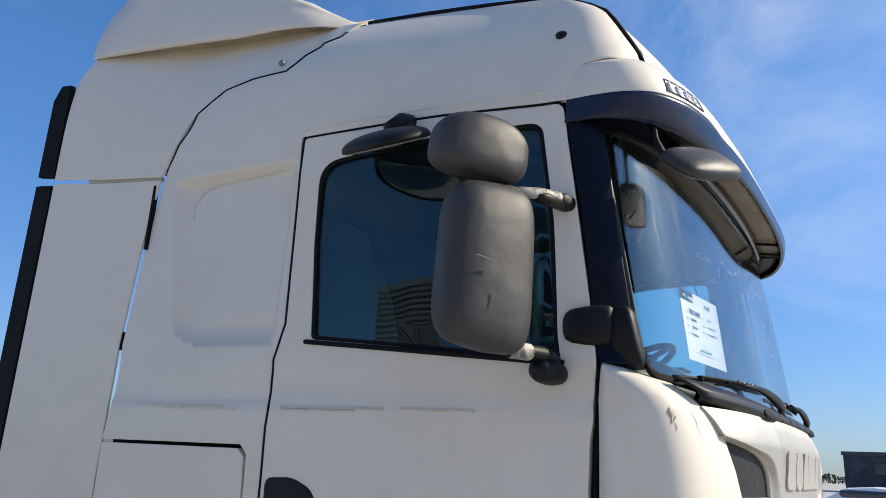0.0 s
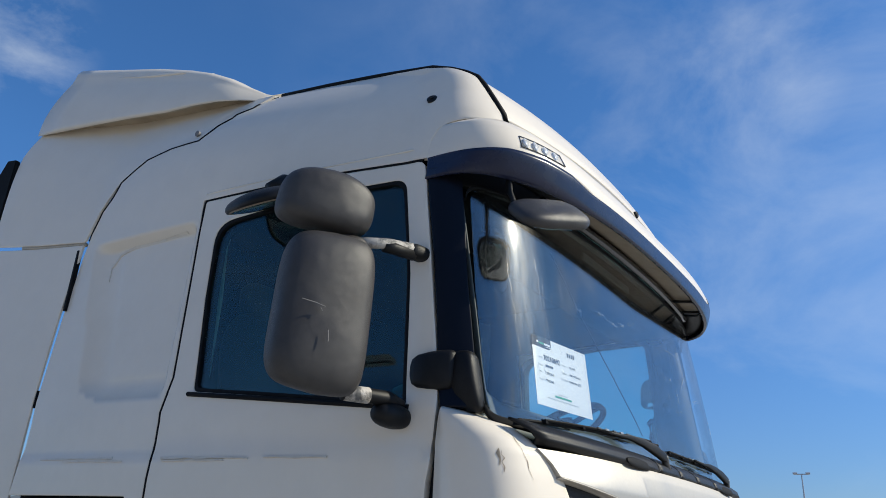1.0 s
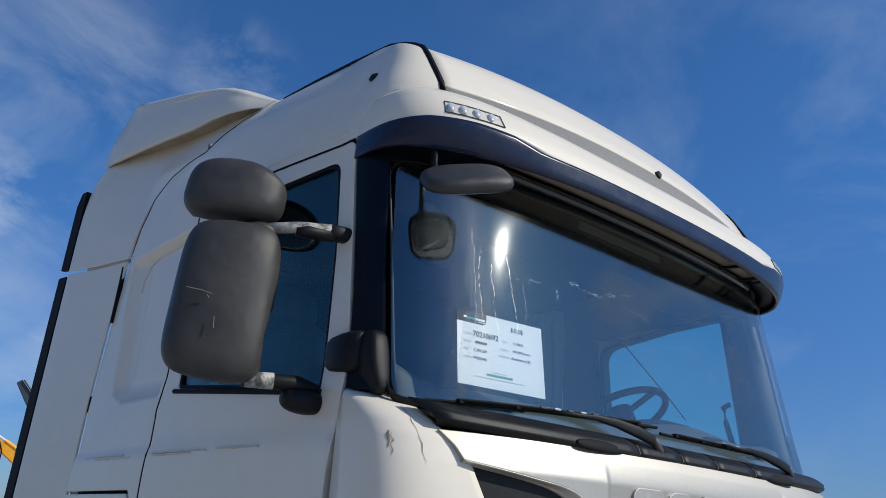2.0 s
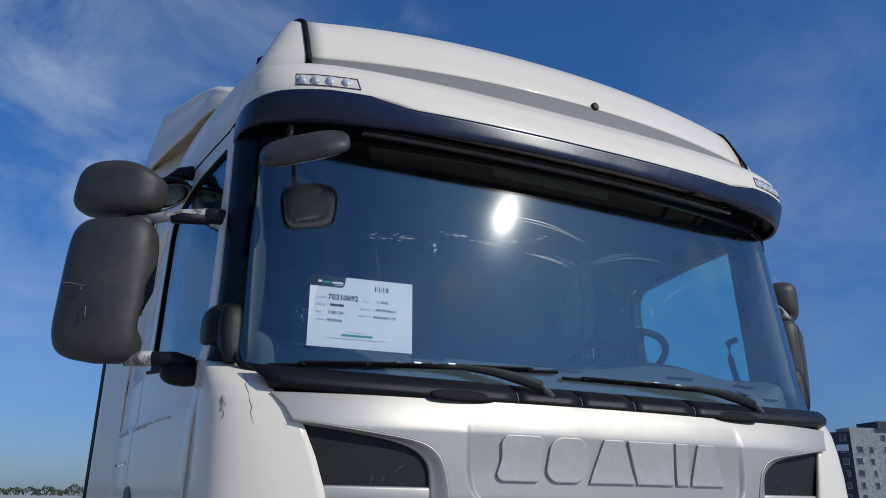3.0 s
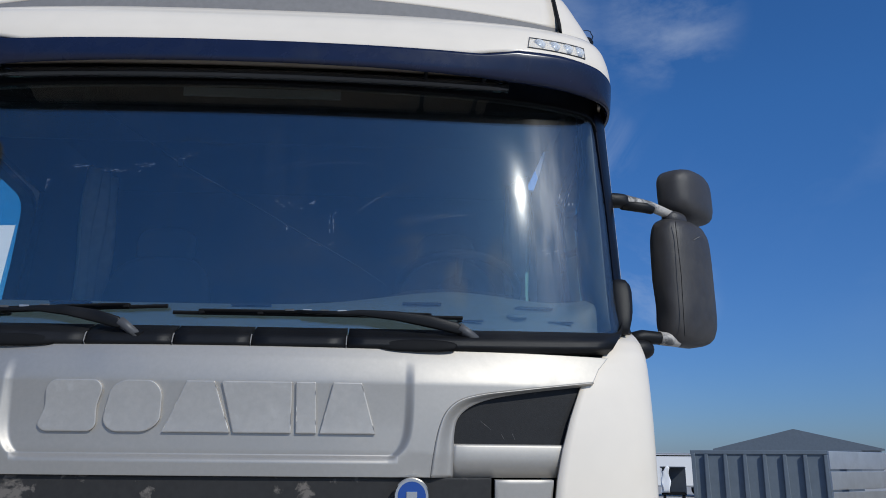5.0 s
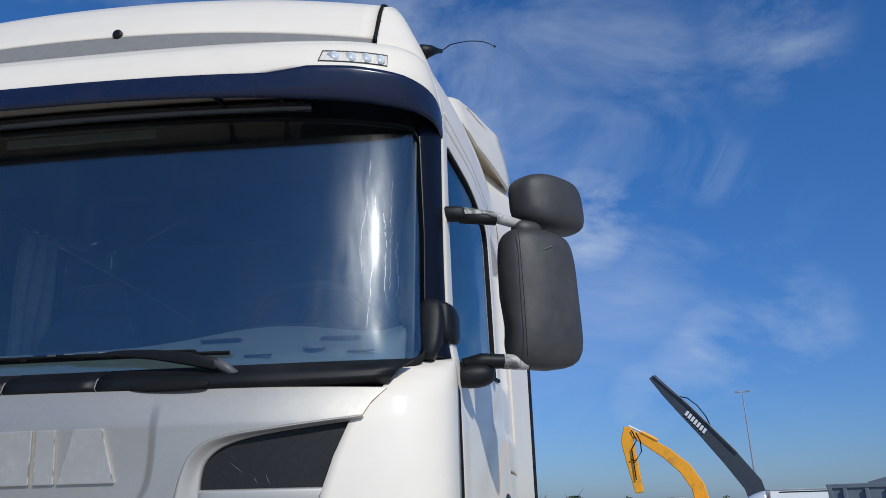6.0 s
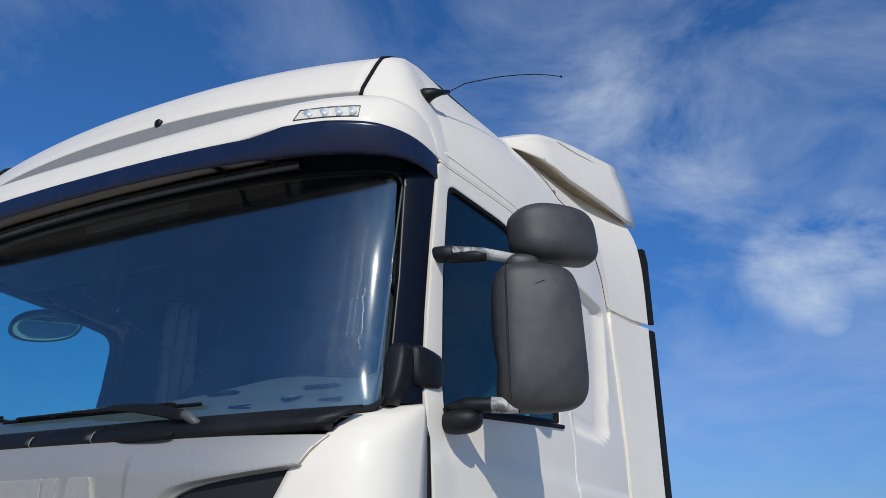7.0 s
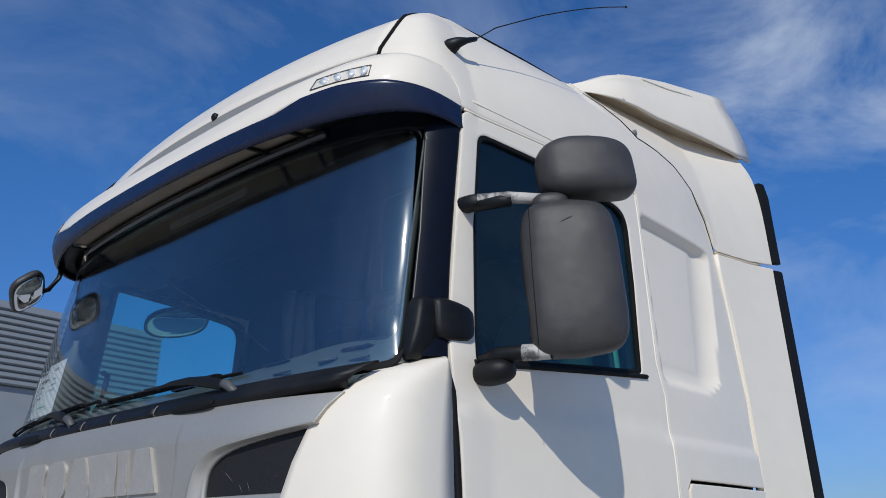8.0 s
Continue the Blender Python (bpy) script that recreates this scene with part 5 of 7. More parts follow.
def mirrors(side):
    f = lambda x, y, z: Vector((side * x, y, z))
    along = Vector((side * 0.80, 0.60, 0.0))
    ahead = Vector((side * 0.60, -0.80, 0.0))
    arm = part("mirror_arm", tube([f(1.13, 0.47, 2.452), f(1.20, 0.478, 2.455), f(1.29, 0.50, 2.445), f(1.375, 0.535, 2.425)], [0.021, 0.020, 0.017, 0.016], 12), M_WORN, truck, "worn mirror bracket with peeling paint", smooth=True)
    part("arm_base", pillow((0.050, 0.024, 0.026), f(1.165, 0.472, 2.452), ((side, 0.1, 0), (0, 0, 1), (0, 1, 0)), (3.2, 2.6), rings=10, sides=20), M_BLACK, arm, smooth=True)
    part("arm_cover", tube([f(1.19, 0.475, 2.441), f(1.27, 0.492, 2.437), f(1.30, 0.503, 2.433)], [0.019, 0.019, 0.016], 10), M_BLACK, arm, smooth=True)
    foot = part("mirror_foot", pillow((0.062, 0.042, 0.034), f(1.215, 0.492, 1.955), ((side, 0.15, 0.05), (0, 1, 0), (0, 0, 1)), (2.4, 2.3), rings=12, sides=22), M_BLACK, truck, "black lower mirror joint", smooth=True)
    part("foot_arm", tube([f(1.185, 0.488, 1.985), f(1.24, 0.495, 1.998), f(1.305, 0.515, 1.998), f(1.375, 0.54, 1.99)], [0.022, 0.024, 0.021, 0.017], 12), M_BLACK, foot, smooth=True)
    part("worn_joint", tube([f(1.30, 0.513, 1.998), f(1.335, 0.525, 1.996), f(1.372, 0.538, 1.992)], [0.0228, 0.0225, 0.019], 12), M_WORN, foot, "scraped joint showing bare metal", smooth=True)

    def housing(name, mid, half, power, lower, u, label, notch=0.0, slope=0.0):
        """Rounded housing with a bulged front, a cut-off rear, a scooped inner edge and a face for the glass."""
        v, w = Vector((0, 0, 1)), Vector((u.y, -u.x, 0)) * side
        rows = []
        sides = 64
        for t, k in ((-0.55, 0.90), (-0.50, 0.965), (-0.42, 0.99), (-0.15, 1.0), (0.15, 0.995), (0.40, 0.975), (0.62, 0.93), (0.80, 0.84), (0.92, 0.69), (0.98, 0.46), (1.0, 0.15)):
            row = []
            for q in (2 * math.pi * j / sides for j in range(sides)):
                c, s = math.cos(q), math.sin(q)
                a = math.copysign(abs(c) ** (2 / power), c) * k
                b = math.copysign(abs(s) ** (2 / power), s) * k
                b2 = b * half[1] * (1 - lower * max(a, 0) * (1 if b < 0 else 0.35))
                if b > 0:
                    b2 *= 1 - slope * max(-a, 0) ** 2
                scoop = notch * max(-a, 0) ** 3 * math.exp(-(((b + 0.42) / 0.20) ** 2)) * min(max((0.5 - t) / 0.5, 0), 1)
                row.append(Vector(mid) + u * (a * half[0] * (1 - (0.07 * b if a > 0 else -0.03 * b)) + scoop) + v * b2 + w * (t * half[2] - 0.02 * a * a))
            rows.append(row)
        ob = part(name, loft(rows, cap=True, loop=True), M_MIRROR_SHELL, truck, label, smooth=True)
        rim = [Vector(mid) + u * math.copysign(abs(math.cos(q)) ** (2 / power), math.cos(q)) * half[0] * 0.80 + u * notch * 0.5 + v * math.copysign(abs(math.sin(q)) ** (2 / power), math.sin(q)) * half[1] * 0.84 * (1 - lower * 0.5 * max(math.cos(q), 0)) * (1 - slope * max(-math.cos(q), 0)) - w * (half[2] * 0.56 + 0.001) for q in (2 * math.pi * j / 36 for j in range(36))]
        glass_rows = [rim, [p - w * 0.004 for p in rim]]
        part("mirror_face", loft(glass_rows, cap=True, loop=True), M_MIRRORGLASS, ob)
        return ob

    if side < 0:
        swept, swept_wide = Vector((-0.87, 0.49, 0)).normalized(), Vector((-0.84, 0.54, 0)).normalized()
        main = housing("main_mirror", f(1.460, 0.556, 2.200), (0.135, 0.224, 0.060), 5.2, 0.10, swept, "large grey plastic mirror housing with fine scratches", 0.040)
        housing("wide_mirror", f(1.462, 0.588, 2.528), (0.141, 0.090, 0.064), 3.4, 0.06, swept_wide, "grey plastic wide-angle mirror housing", 0.0, 0.42)
    else:
        main = housing("main_mirror", f(1.431, 0.580, 2.196), (0.134, 0.221, 0.060), 5.2, 0.10, along, "large grey plastic mirror housing with fine scratches", 0.012)
        housing("wide_mirror", f(1.474, 0.630, 2.521), (0.141, 0.092, 0.064), 3.8, 0.06, Vector((0.70, 0.714, 0.0)), "grey plastic wide-angle mirror housing", 0.0, 0.16)
    # moulded joint line on the housing
    if side > 0:
      bm = tube([f(1.357, 0.492, 2.385) + ahead * 0.018, f(1.360, 0.487, 2.2) + ahead * 0.021, f(1.362, 0.492, 2.0) + ahead * 0.018], 0.0011, 6)
      part("joint_line", bm, M_RUBBER, main)
    if side > 0:
        scratches = (((1.45, 0.508, 2.335), (1.475, 0.523, 2.350)), ((1.50, 0.55, 2.08), (1.507, 0.553, 2.12)))
    else:
        scratches = (((1.515, 0.500, 2.190), (1.54, 0.512, 2.196), (1.575, 0.527, 2.199)), ((1.52, 0.505, 2.178), (1.525, 0.508, 2.187)), ((1.50, 0.492, 2.10), (1.502, 0.494, 2.13)))
    for line in scratches:
        part("scratch", tube([f(*p) + ahead * (-0.012 if side > 0 else -0.004) for p in line], 0.0013, 5), M_SCRATCH, main)
    part("mirror_neck", pillow((0.052, 0.030, 0.034), f(1.392, 0.553, 2.412), (along, (0, 0, 1), ahead), (2.6, 2.3), rings=10, sides=20), M_MIRROR_SHELL, main, smooth=True)
    # air deflector on the pillar foot
    col = bmesh.new()
    rows = []
    for z, x0, x1, y0, y1 in ((1.972, 1.098, 1.128, 0.262, 0.300), (1.99, 1.090, 1.136, 0.258, 0.325), (2.02, 1.086, 1.146, 0.262, 0.352), (2.06, 1.084, 1.152, 0.270, 0.362), (2.10, 1.084, 1.152, 0.278, 0.364), (2.128, 1.088, 1.148, 0.286, 0.362), (2.142, 1.096, 1.140, 0.296, 0.356), (2.146, 1.106, 1.130, 0.306, 0.346)):
        c, h = ((x0 + x1) / 2, (y0 + y1) / 2), ((x1 - x0) / 2, (y1 - y0) / 2)
        rows.append([f(c[0] + h[0] * math.copysign(abs(math.cos(a)) ** 0.55, math.cos(a)), c[1] + h[1] * math.copysign(abs(math.sin(a)) ** 0.55, math.sin(a)), z) for a in (2 * math.pi * k / 20 for k in range(20))])
    foot_piece = part("pillar_deflector", loft(rows, cap=True, loop=True), M_BLACK, truck, "black plastic air deflector at the pillar foot", smooth=True)
    rows = []
    for y, z0, z1, x0, x1 in ((0.335, 2.06, 2.138, 1.110, 1.158), (0.345, 2.035, 2.146, 1.108, 1.166), (0.372, 2.030, 2.146, 1.110, 1.176), (0.41, 2.034, 2.142, 1.120, 1.182), (0.445, 2.040, 2.136, 1.132, 1.183), (0.462, 2.050, 2.126, 1.142, 1.180), (0.470, 2.068, 2.110, 1.150, 1.174)):
        c, h = ((x0 + x1) / 2, (z0 + z1) / 2), ((x1 - x0) / 2, (z1 - z0) / 2)
        rows.append([f(c[0] + h[0] * math.copysign(abs(math.cos(a)) ** 0.5, math.cos(a)), y, c[1] + h[1] * math.copysign(abs(math.sin(a)) ** 0.5, math.sin(a))) for a in (2 * math.pi * k / 20 for k in range(20))])
    part("deflector_wing", loft(rows, cap=True, loop=True), M_BLACK, foot_piece, smooth=True)


for side in (-1, 1):
    mirrors(side)

# kerb mirror over the passenger door
kn = Vector((0.484, -0.02, -0.875)).normalized()
ku = Vector((0.35, 0.92, 0.17))
ku = (ku - kn * ku.dot(kn)).normalized()
kv = kn.cross(ku)
k_at = Vector((-1.315, 1.030, 2.680))
kerb = part("kerb_mirror", pillow((0.172, 0.120, 0.044), k_at, (ku, kv, -kn), (2.5, 2.2), rings=14, sides=32, flat_back=0.008), M_BLACK, truck, "dark kerb mirror hung over the door window", smooth=True)
part("mirror_rim", loft([[k_at + ku * math.cos(q) * 0.168 * r + kv * math.sin(q) * 0.117 * r + kn * d for q in (2 * math.pi * j / 40 for j in range(41))] for r, d in ((1.0, 0.006), (0.99, 0.012), (0.95, 0.012), (0.945, 0.006))], cap=False), M_UNDER, kerb, smooth=True)
part("mirror_face", pillow((0.160, 0.111, 0.018), k_at + kn * 0.005, (ku, kv, kn), (2.3, 2.0), rings=12, sides=32, flat_back=0.0), M_MIRRORGLASS, kerb, smooth=True)
part("mirror_bracket", tube([(-1.205, 1.02, 2.795), (-1.25, 1.02, 2.785), (-1.30, 1.03, 2.735)], [0.030, 0.026, 0.024], 12), M_BLACK, kerb, smooth=True)
# front mirror under the visor
ax_u = Vector((0.87, -0.42, 0.22)).normalized()
ax_w = Vector((-0.30, -0.62, 0.72))
ax_w = (ax_w - ax_u * ax_w.dot(ax_u)).normalized()
ax_v = ax_w.cross(ax_u)
fm_at = Vector((-0.992, 0.120, 2.578))
fm = part("front_mirror", pillow((0.132, 0.078, 0.038), fm_at, (ax_u, ax_v, ax_w), (3.4, 2.4), rings=14, sides=30, flat_back=0.010), M_MIRROR_SHELL, truck, "grey front mirror hung under the visor", smooth=True)
part("mirror_face", pillow((0.120, 0.071, 0.016), fm_at - ax_w * 0.009, (ax_u, ax_v, -ax_w), (3.4, 2.2), rings=8, sides=28, flat_back=0.0), M_MIRRORGLASS, fm, smooth=True)
part("mirror_stalk", tube([(-1.01, 0.255, 2.75), (-1.013, 0.25, 2.68), (-1.025, 0.22, 2.62), (-1.02, 0.16, 2.585)], 0.011, 10), M_BLACK, fm, smooth=True)
# second mirror looking in under the roof, seen through the glass
im = part("inner_mirror", pillow((0.082, 0.105, 0.03), (-0.915, 0.345, 2.495), ((1, 0.3, 0.12), (-0.12, 0, 1), (0.3, -1, 0)), (3.0, 2.4), rings=10, sides=24), M_TRIM, truck, "black mirror inside the windscreen", smooth=True)
part("mirror_stalk", tube([(-0.93, 0.39, 2.60), (-0.935, 0.385, 2.68), (-0.94, 0.40, 2.74)], 0.009, 8), M_BLACK, im)

aerial_base = Vector(wrap(at_y(0.517, 3.056), 3.056))
aerial = part("aerial", tube([aerial_base - Vector((0.015, 0, 0)), aerial_base + Vector((0.006, -0.004, 0.003)), aerial_base + Vector((0.03, 0.005, 0.012)), aerial_base + Vector((0.045, 0.03, 0.025)), aerial_base + Vector((0.055, 0.065, 0.045))], [0.030, 0.027, 0.018, 0.010, 0.008], 14), M_BLACK, truck, "thin whip aerial on a rubber foot", smooth=True)
pts = [aerial_base + Vector((0.055, 0.065, 0.045)), Vector((1.165, 0.66, 3.175)), Vector((1.185, 0.76, 3.245)), Vector((1.215, 0.885, 3.330)), Vector((1.240, 1.02, 3.415)), Vector((1.262, 1.16, 3.500)), Vector((1.284, 1.30, 3.578)), Vector((1.304, 1.436, 3.649))]
part("whip", tube(pts, 0.0022, 6), M_BLACK, aerial, smooth=True)
part("whip_tip", pillow((0.006, 0.006, 0.006), pts[-1], ((1, 0, 0), (0, 1, 0), (0, 0, 1)), (2, 2), rings=6, sides=8), M_BLACK, aerial)

# ------------------------------------------------------------------ inside the cab
def dash(x, v):
    pts = [(0.150, 1.935), (0.225, 2.005), (0.33, 2.050), (0.48, 2.080), (0.60, 2.075), (0.68, 1.98), (0.70, 1.60)]
    k, i = v * (len(pts) - 1), np.arange(len(pts))
    corner_rise = 0.09 * math.exp(-(((abs(x) - 1.06) / 0.10) ** 2)) * max(1 - v * 1.6, 0) * min(v * 5, 1)
    hump = corner_rise + 0.055 * math.exp(-((x - 0.62) / 0.30) ** 2) * math.exp(-((v - 0.55) / 0.22) ** 2)
    front = 0.16 * (abs(x) / 1.08) ** 3.2 * max(1 - v * 2.2, 0)
    return Vector((x, float(np.interp(k, i, [p[0] for p in pts])) + front, float(np.interp(k, i, [p[1] for p in pts])) + hump))


dashboard = part("dashboard", skin([[dash(x, v) for x in np.linspace(-1.07, 1.07, 44)] for v in np.linspace(0, 1, 26)], 0.02), M_DASH, truck, "grey moulded dashboard", smooth=True)
for x in (-0.84, -0.50, 0.022, 0.522, 0.86):
    vent = part("vent", box((0.115, 0.030, 0.006), dash(x, 0.30) + Vector((0, 0, 0.004)), bevel=0.002), M_TRIM, dashboard)
    for k in range(9):
        part("vent_slat", box((0.0075, 0.018, 0.003), dash(x + (k - 4) * 0.011, 0.30) + Vector((0, -0.002, 0.0072))), M_RUBBER, vent)
for x, v in ((0.66, 0.13), (0.93, 0.13), (-0.66, 0.13)):
    part("defrost_slot", box((0.075, 0.008, 0.004), dash(x, v) + Vector((0, -0.004, 0.006)), (25, 0, 0), bevel=0.001), M_TRIM, dashboard)
part("dash_grille", tube([dash(0.80, 0.20) + Vector((0, -0.002, 0.0)), dash(0.80, 0.20) + Vector((0, -0.004, 0.008))], [0.030, 0.028], 24), M_DASH, dashboard, smooth=True)
part("instrument_hood", pillow((0.26, 0.12, 0.075), (0.62, 0.60, 2.085), ((1, 0, 0), (0, 1, 0), (0, 0, 1)), (2.6, 2.2), rings=10, sides=24), M_TRIM, dashboard, smooth=True)
centre, r = Vector((0.66, 0.86, 2.20)), 0.225
tilt = Euler((radians(-28), 0, 0)).to_matrix()
ringp = [centre + tilt @ Vector((r * math.cos(q), r * math.sin(q), 0)) for q in np.linspace(0, 2 * math.pi, 41)]
wheel = part("steering_wheel", tube(ringp, 0.016, 10), M_TRIM, truck, "black steering wheel", smooth=True)
bm = bmesh.new()
for q in (0.1, math.pi - 0.1, -math.pi / 2):
    add_tube(bm, [centre, centre + tilt @ Vector((r * math.cos(q), r * math.sin(q), 0))], 0.014, 8)
add_tube(bm, [centre + tilt @ Vector((0, 0, 0.03)), centre - tilt @ Vector((0, 0, 0.35))], [0.07, 0.04], 12)
part("hub", bm, M_TRIM, wheel)
for x in (-0.68, 0.66):
    seat = part("seat", pillow((0.26, 0.26, 0.09), (x, 1.30, 1.80), ((1, 0, 0), (0, 1, 0), (0, 0, 1)), (3.5, 2.6), rings=10, sides=24), M_SEAT, truck, "dark cloth driving seat", smooth=True)
    part("backrest", pillow((0.25, 0.36, 0.08), (x, 1.57, 2.16), ((1, 0, 0), (0, 0.2, 1), (0, -1, 0.2)), (3.2, 2.6), rings=10, sides=24), M_SEAT, seat, smooth=True)
    part("headrest", pillow((0.14, 0.10, 0.05), (x, 1.66, 2.56), ((1, 0, 0), (0, 0.2, 1), (0, -1, 0.2)), (3.0, 2.6), rings=10, sides=20), M_SEAT, seat, smooth=True)
    part("seat_base", box((0.4, 0.42, 0.34), (x, 1.30, 1.56), bevel=0.03), M_TRIM, seat)
# curtain gathered behind each seat
for side in (-1, 1):
    folds = [Vector((side * (1.03 - 0.005 * k + 0.020 * math.sin(k * 1.45)), 1.53 + 0.014 * k, 0)) for k in range(15)]
    rows = [[p + Vector((side * 0.01 * math.sin(z * 9 + p.y * 30), 0, z)) for p in folds] for z in np.linspace(1.75, 2.92, 9)]
    part("curtain", skin(rows, 0.003), M_CURTAIN, truck, "pale folded curtain behind the seats", smooth=True)
    # moulded pillar lining between windscreen and door, with loudspeaker and grab handle
    rows = []
    for z in np.linspace(1.98, 2.70, 12):
        lean = 0.10 * (z - 1.98)
        bulge = 0.02 * math.sin(math.pi * min(max((z - 2.0) / 0.5, 0), 1))
        a = Vector(wrap(side * at_x(1.075, z), z)) + Vector((0, 0.03, 0))
        rows.append([a, a + Vector((-side * 0.03, 0.05, 0)), Vector((side * (1.045 - bulge), 0.36 + lean, z)), Vector((side * (1.055 - bulge), 0.44 + lean, z)), Vector((side * 1.085, 0.49 + lean, z)), Vector((side * 1.115, 0.50 + lean, z))])
    lining = part("pillar_lining", skin(rows, 0.006), M_DASHDARK, truck, "grey moulded pillar lining", smooth=True)
    p = Vector((side * 1.030, 0.43, 2.36))
    part("loudspeaker", tube([p + Vector((side * 0.02, 0.0, 0)), p, p + Vector((-side * 0.004, -0.002, 0))], [0.034, 0.034, 0.029], 24), M_TRIM, lining, smooth=True)
    part("grab_handle", tube([(side * 1.045, 0.50, 2.08), (side * 1.00, 0.50, 2.11), (side * 0.995, 0.52, 2.20), (side * 1.00, 0.53, 2.27), (side * 1.045, 0.53, 2.29)], 0.013, 8), M_TRIM, lining, smooth=True)
# loose cord hanging inside the windscreen
cord = part("cord", tube([(-0.494, 0.36, 2.667), (-0.37, 0.36, 2.588), (-0.241, 0.36, 2.50), (-0.138, 0.36, 2.443), (0.061, 0.36, 2.332), (0.324, 0.36, 2.182), (0.416, 0.36, 2.122)], 0.0024, 6), M_RUBBER, truck, "thin black cord inside the windscreen", smooth=True)
part("cord_clip", box((0.018, 0.012, 0.03), (-0.241, 0.36, 2.505), bevel=0.003), M_RUBBER, cord)
# header shelf above the windscreen, inside
part("header_shelf", box((2.0, 0.35, 0.20), (0, 0.52, 2.80), bevel=0.03), M_TRIM, truck)
part("shelf_lamp", box((0.5, 0.01, 0.03), (0, 0.34, 2.74), bevel=0.004), M_DASH, truck)

# information sheet behind the windscreen
sx = Vector((0.2975, -0.0385, 0.001)).normalized()
sz = Vector((0.0065, 0.0257, 0.203)).normalized()
sn = sz.cross(sx).normalized()
sheet_m = Matrix(((sx.x, sn.x, sz.x, -0.774), (sx.y, sn.y, sz.y, 0.180), (sx.z, sn.z, sz.z, 2.130), (0, 0, 0, 1)))
sheet = new("information_sheet")
sheet.matrix_world = sheet_m
tagged(sheet, "white printed sales sheet propped behind the windscreen", "paper")
bpy.context.view_layer.update()


def on_sheet(name, bm, mat, label=""):
    ob = part(name, bm, mat, None, label)
    ob.parent = sheet
    return ob


W2, H2 = 0.1525, 0.1075
bm = bmesh.new()
add_box(bm, (2 * W2, 0.001, 2 * H2 - 0.034), (0, 0, -0.017))
add_box(bm, (W2 + 0.050, 0.001, 0.034), ((W2 - 0.050) / 2, 0, H2 - 0.017))
on_sheet("paper", bm, M_PAPER)
tab = [(-W2, H2 - 0.034), (-0.062, H2 - 0.034), (-0.055, H2 - 0.030), (-0.051, H2 - 0.018), (-0.050, H2), (-W2 + 0.006, H2), (-W2, H2 - 0.006)]
bm = bmesh.new()
f = bm.faces.new([bm.verts.new((x, -0.0008, z)) for x, z in tab])
bmesh.ops.solidify(bm, geom=[f], thickness=0.0016)
on_sheet("header_tab", bm, M_INK, "black header tab")
add_white = [(-0.062, H2 - 0.034), (-0.050, H2 - 0.034), (-0.050, H2), (-0.051, H2 - 0.018), (-0.055, H2 - 0.030)]
bm = bmesh.new()
for corners in ((0, 1, 4), (4, 1, 2, 3)):
    bm.faces.new([bm.verts.new((add_white[n][0], -0.0004, add_white[n][1])) for n in corners])
on_sheet("tab_edge", bm, M_PAPER)
bars = [(-0.125, 0.089, 0.010, 0.006, M_PAPER), (-0.105, 0.087, 0.026, 0.006, M_GREEN), (-0.073, 0.087, 0.032, 0.006, M_PAPER), (-0.068, 0.080, 0.026, 0.002, M_GREYINK),
        (-0.118, -0.027, 0.024, 0.0045, M_GREYINK),
        (-0.072, 0.019, 0.040, 0.0065, M_INK), (0.010, -0.006, 0.036, 0.0045, M_GREYINK),
        (-0.010, -0.060, 0.052, 0.002, M_GREYINK), (-0.010, -0.069, 0.090, 0.0055, M_GREEN), (-0.010, -0.079, 0.170, 0.0022, M_GREYINK)]
for n in range(8):
    bars.append((0.040 + n * 0.0058, 0.080, 0.0020 + 0.0014 * ((n * 7) % 3 == 0), 0.014, M_GREYINK if n % 2 else M_INK))
for x, z, w, h, mat in bars:
    on_sheet("printed_bar", box((w, 0.0006, h), (x, -0.0016, z)), mat)
for text, x, z, size in (("70210692", -0.100, 0.036, 0.0225), ("11-2015", 0.042, 0.036, 0.0112), ("410 HP Euro 6", 0.040, 0.012, 0.0105), ("Automatic (12)", 0.034, -0.010, 0.0112), ("1.283.259", -0.098, -0.008, 0.0115), ("F9202446", -0.100, -0.031, 0.0115),
                            ("Code", -0.129, 0.038, 0.0105), ("Brand", -0.131, 0.015, 0.0105), ("KM", -0.131, -0.008, 0.0105), ("Year", 0.003, 0.036, 0.0100), ("Engine", -0.003, 0.012, 0.0100)):
    curve = bpy.data.curves.new("printed_text", "FONT")
    curve.body, curve.size, curve.extrude = text, size, 0.0002
    curve.offset = 0.0003 if size > 0.02 else 0.0
    curve.materials.append(M_GREYINK if text.isalpha() else M_INK)
    ob = new("printed_text", curve)
    ob.parent = sheet
    ob.matrix_local = pose(x, -0.0016, z, 90, 0, 0)

# the truck stands nose down on the falling yard, with the sheet in it
pivot = Matrix.Translation((-0.093, 0.921, 2.551))
NOSE_DOWN = pivot @ pose(0.002, 0.001, 0.004, 0.91, 0.09, -0.31) @ pivot.inverted()
for ob in (truck, sheet):
    ob.matrix_world = NOSE_DOWN @ ob.matrix_world

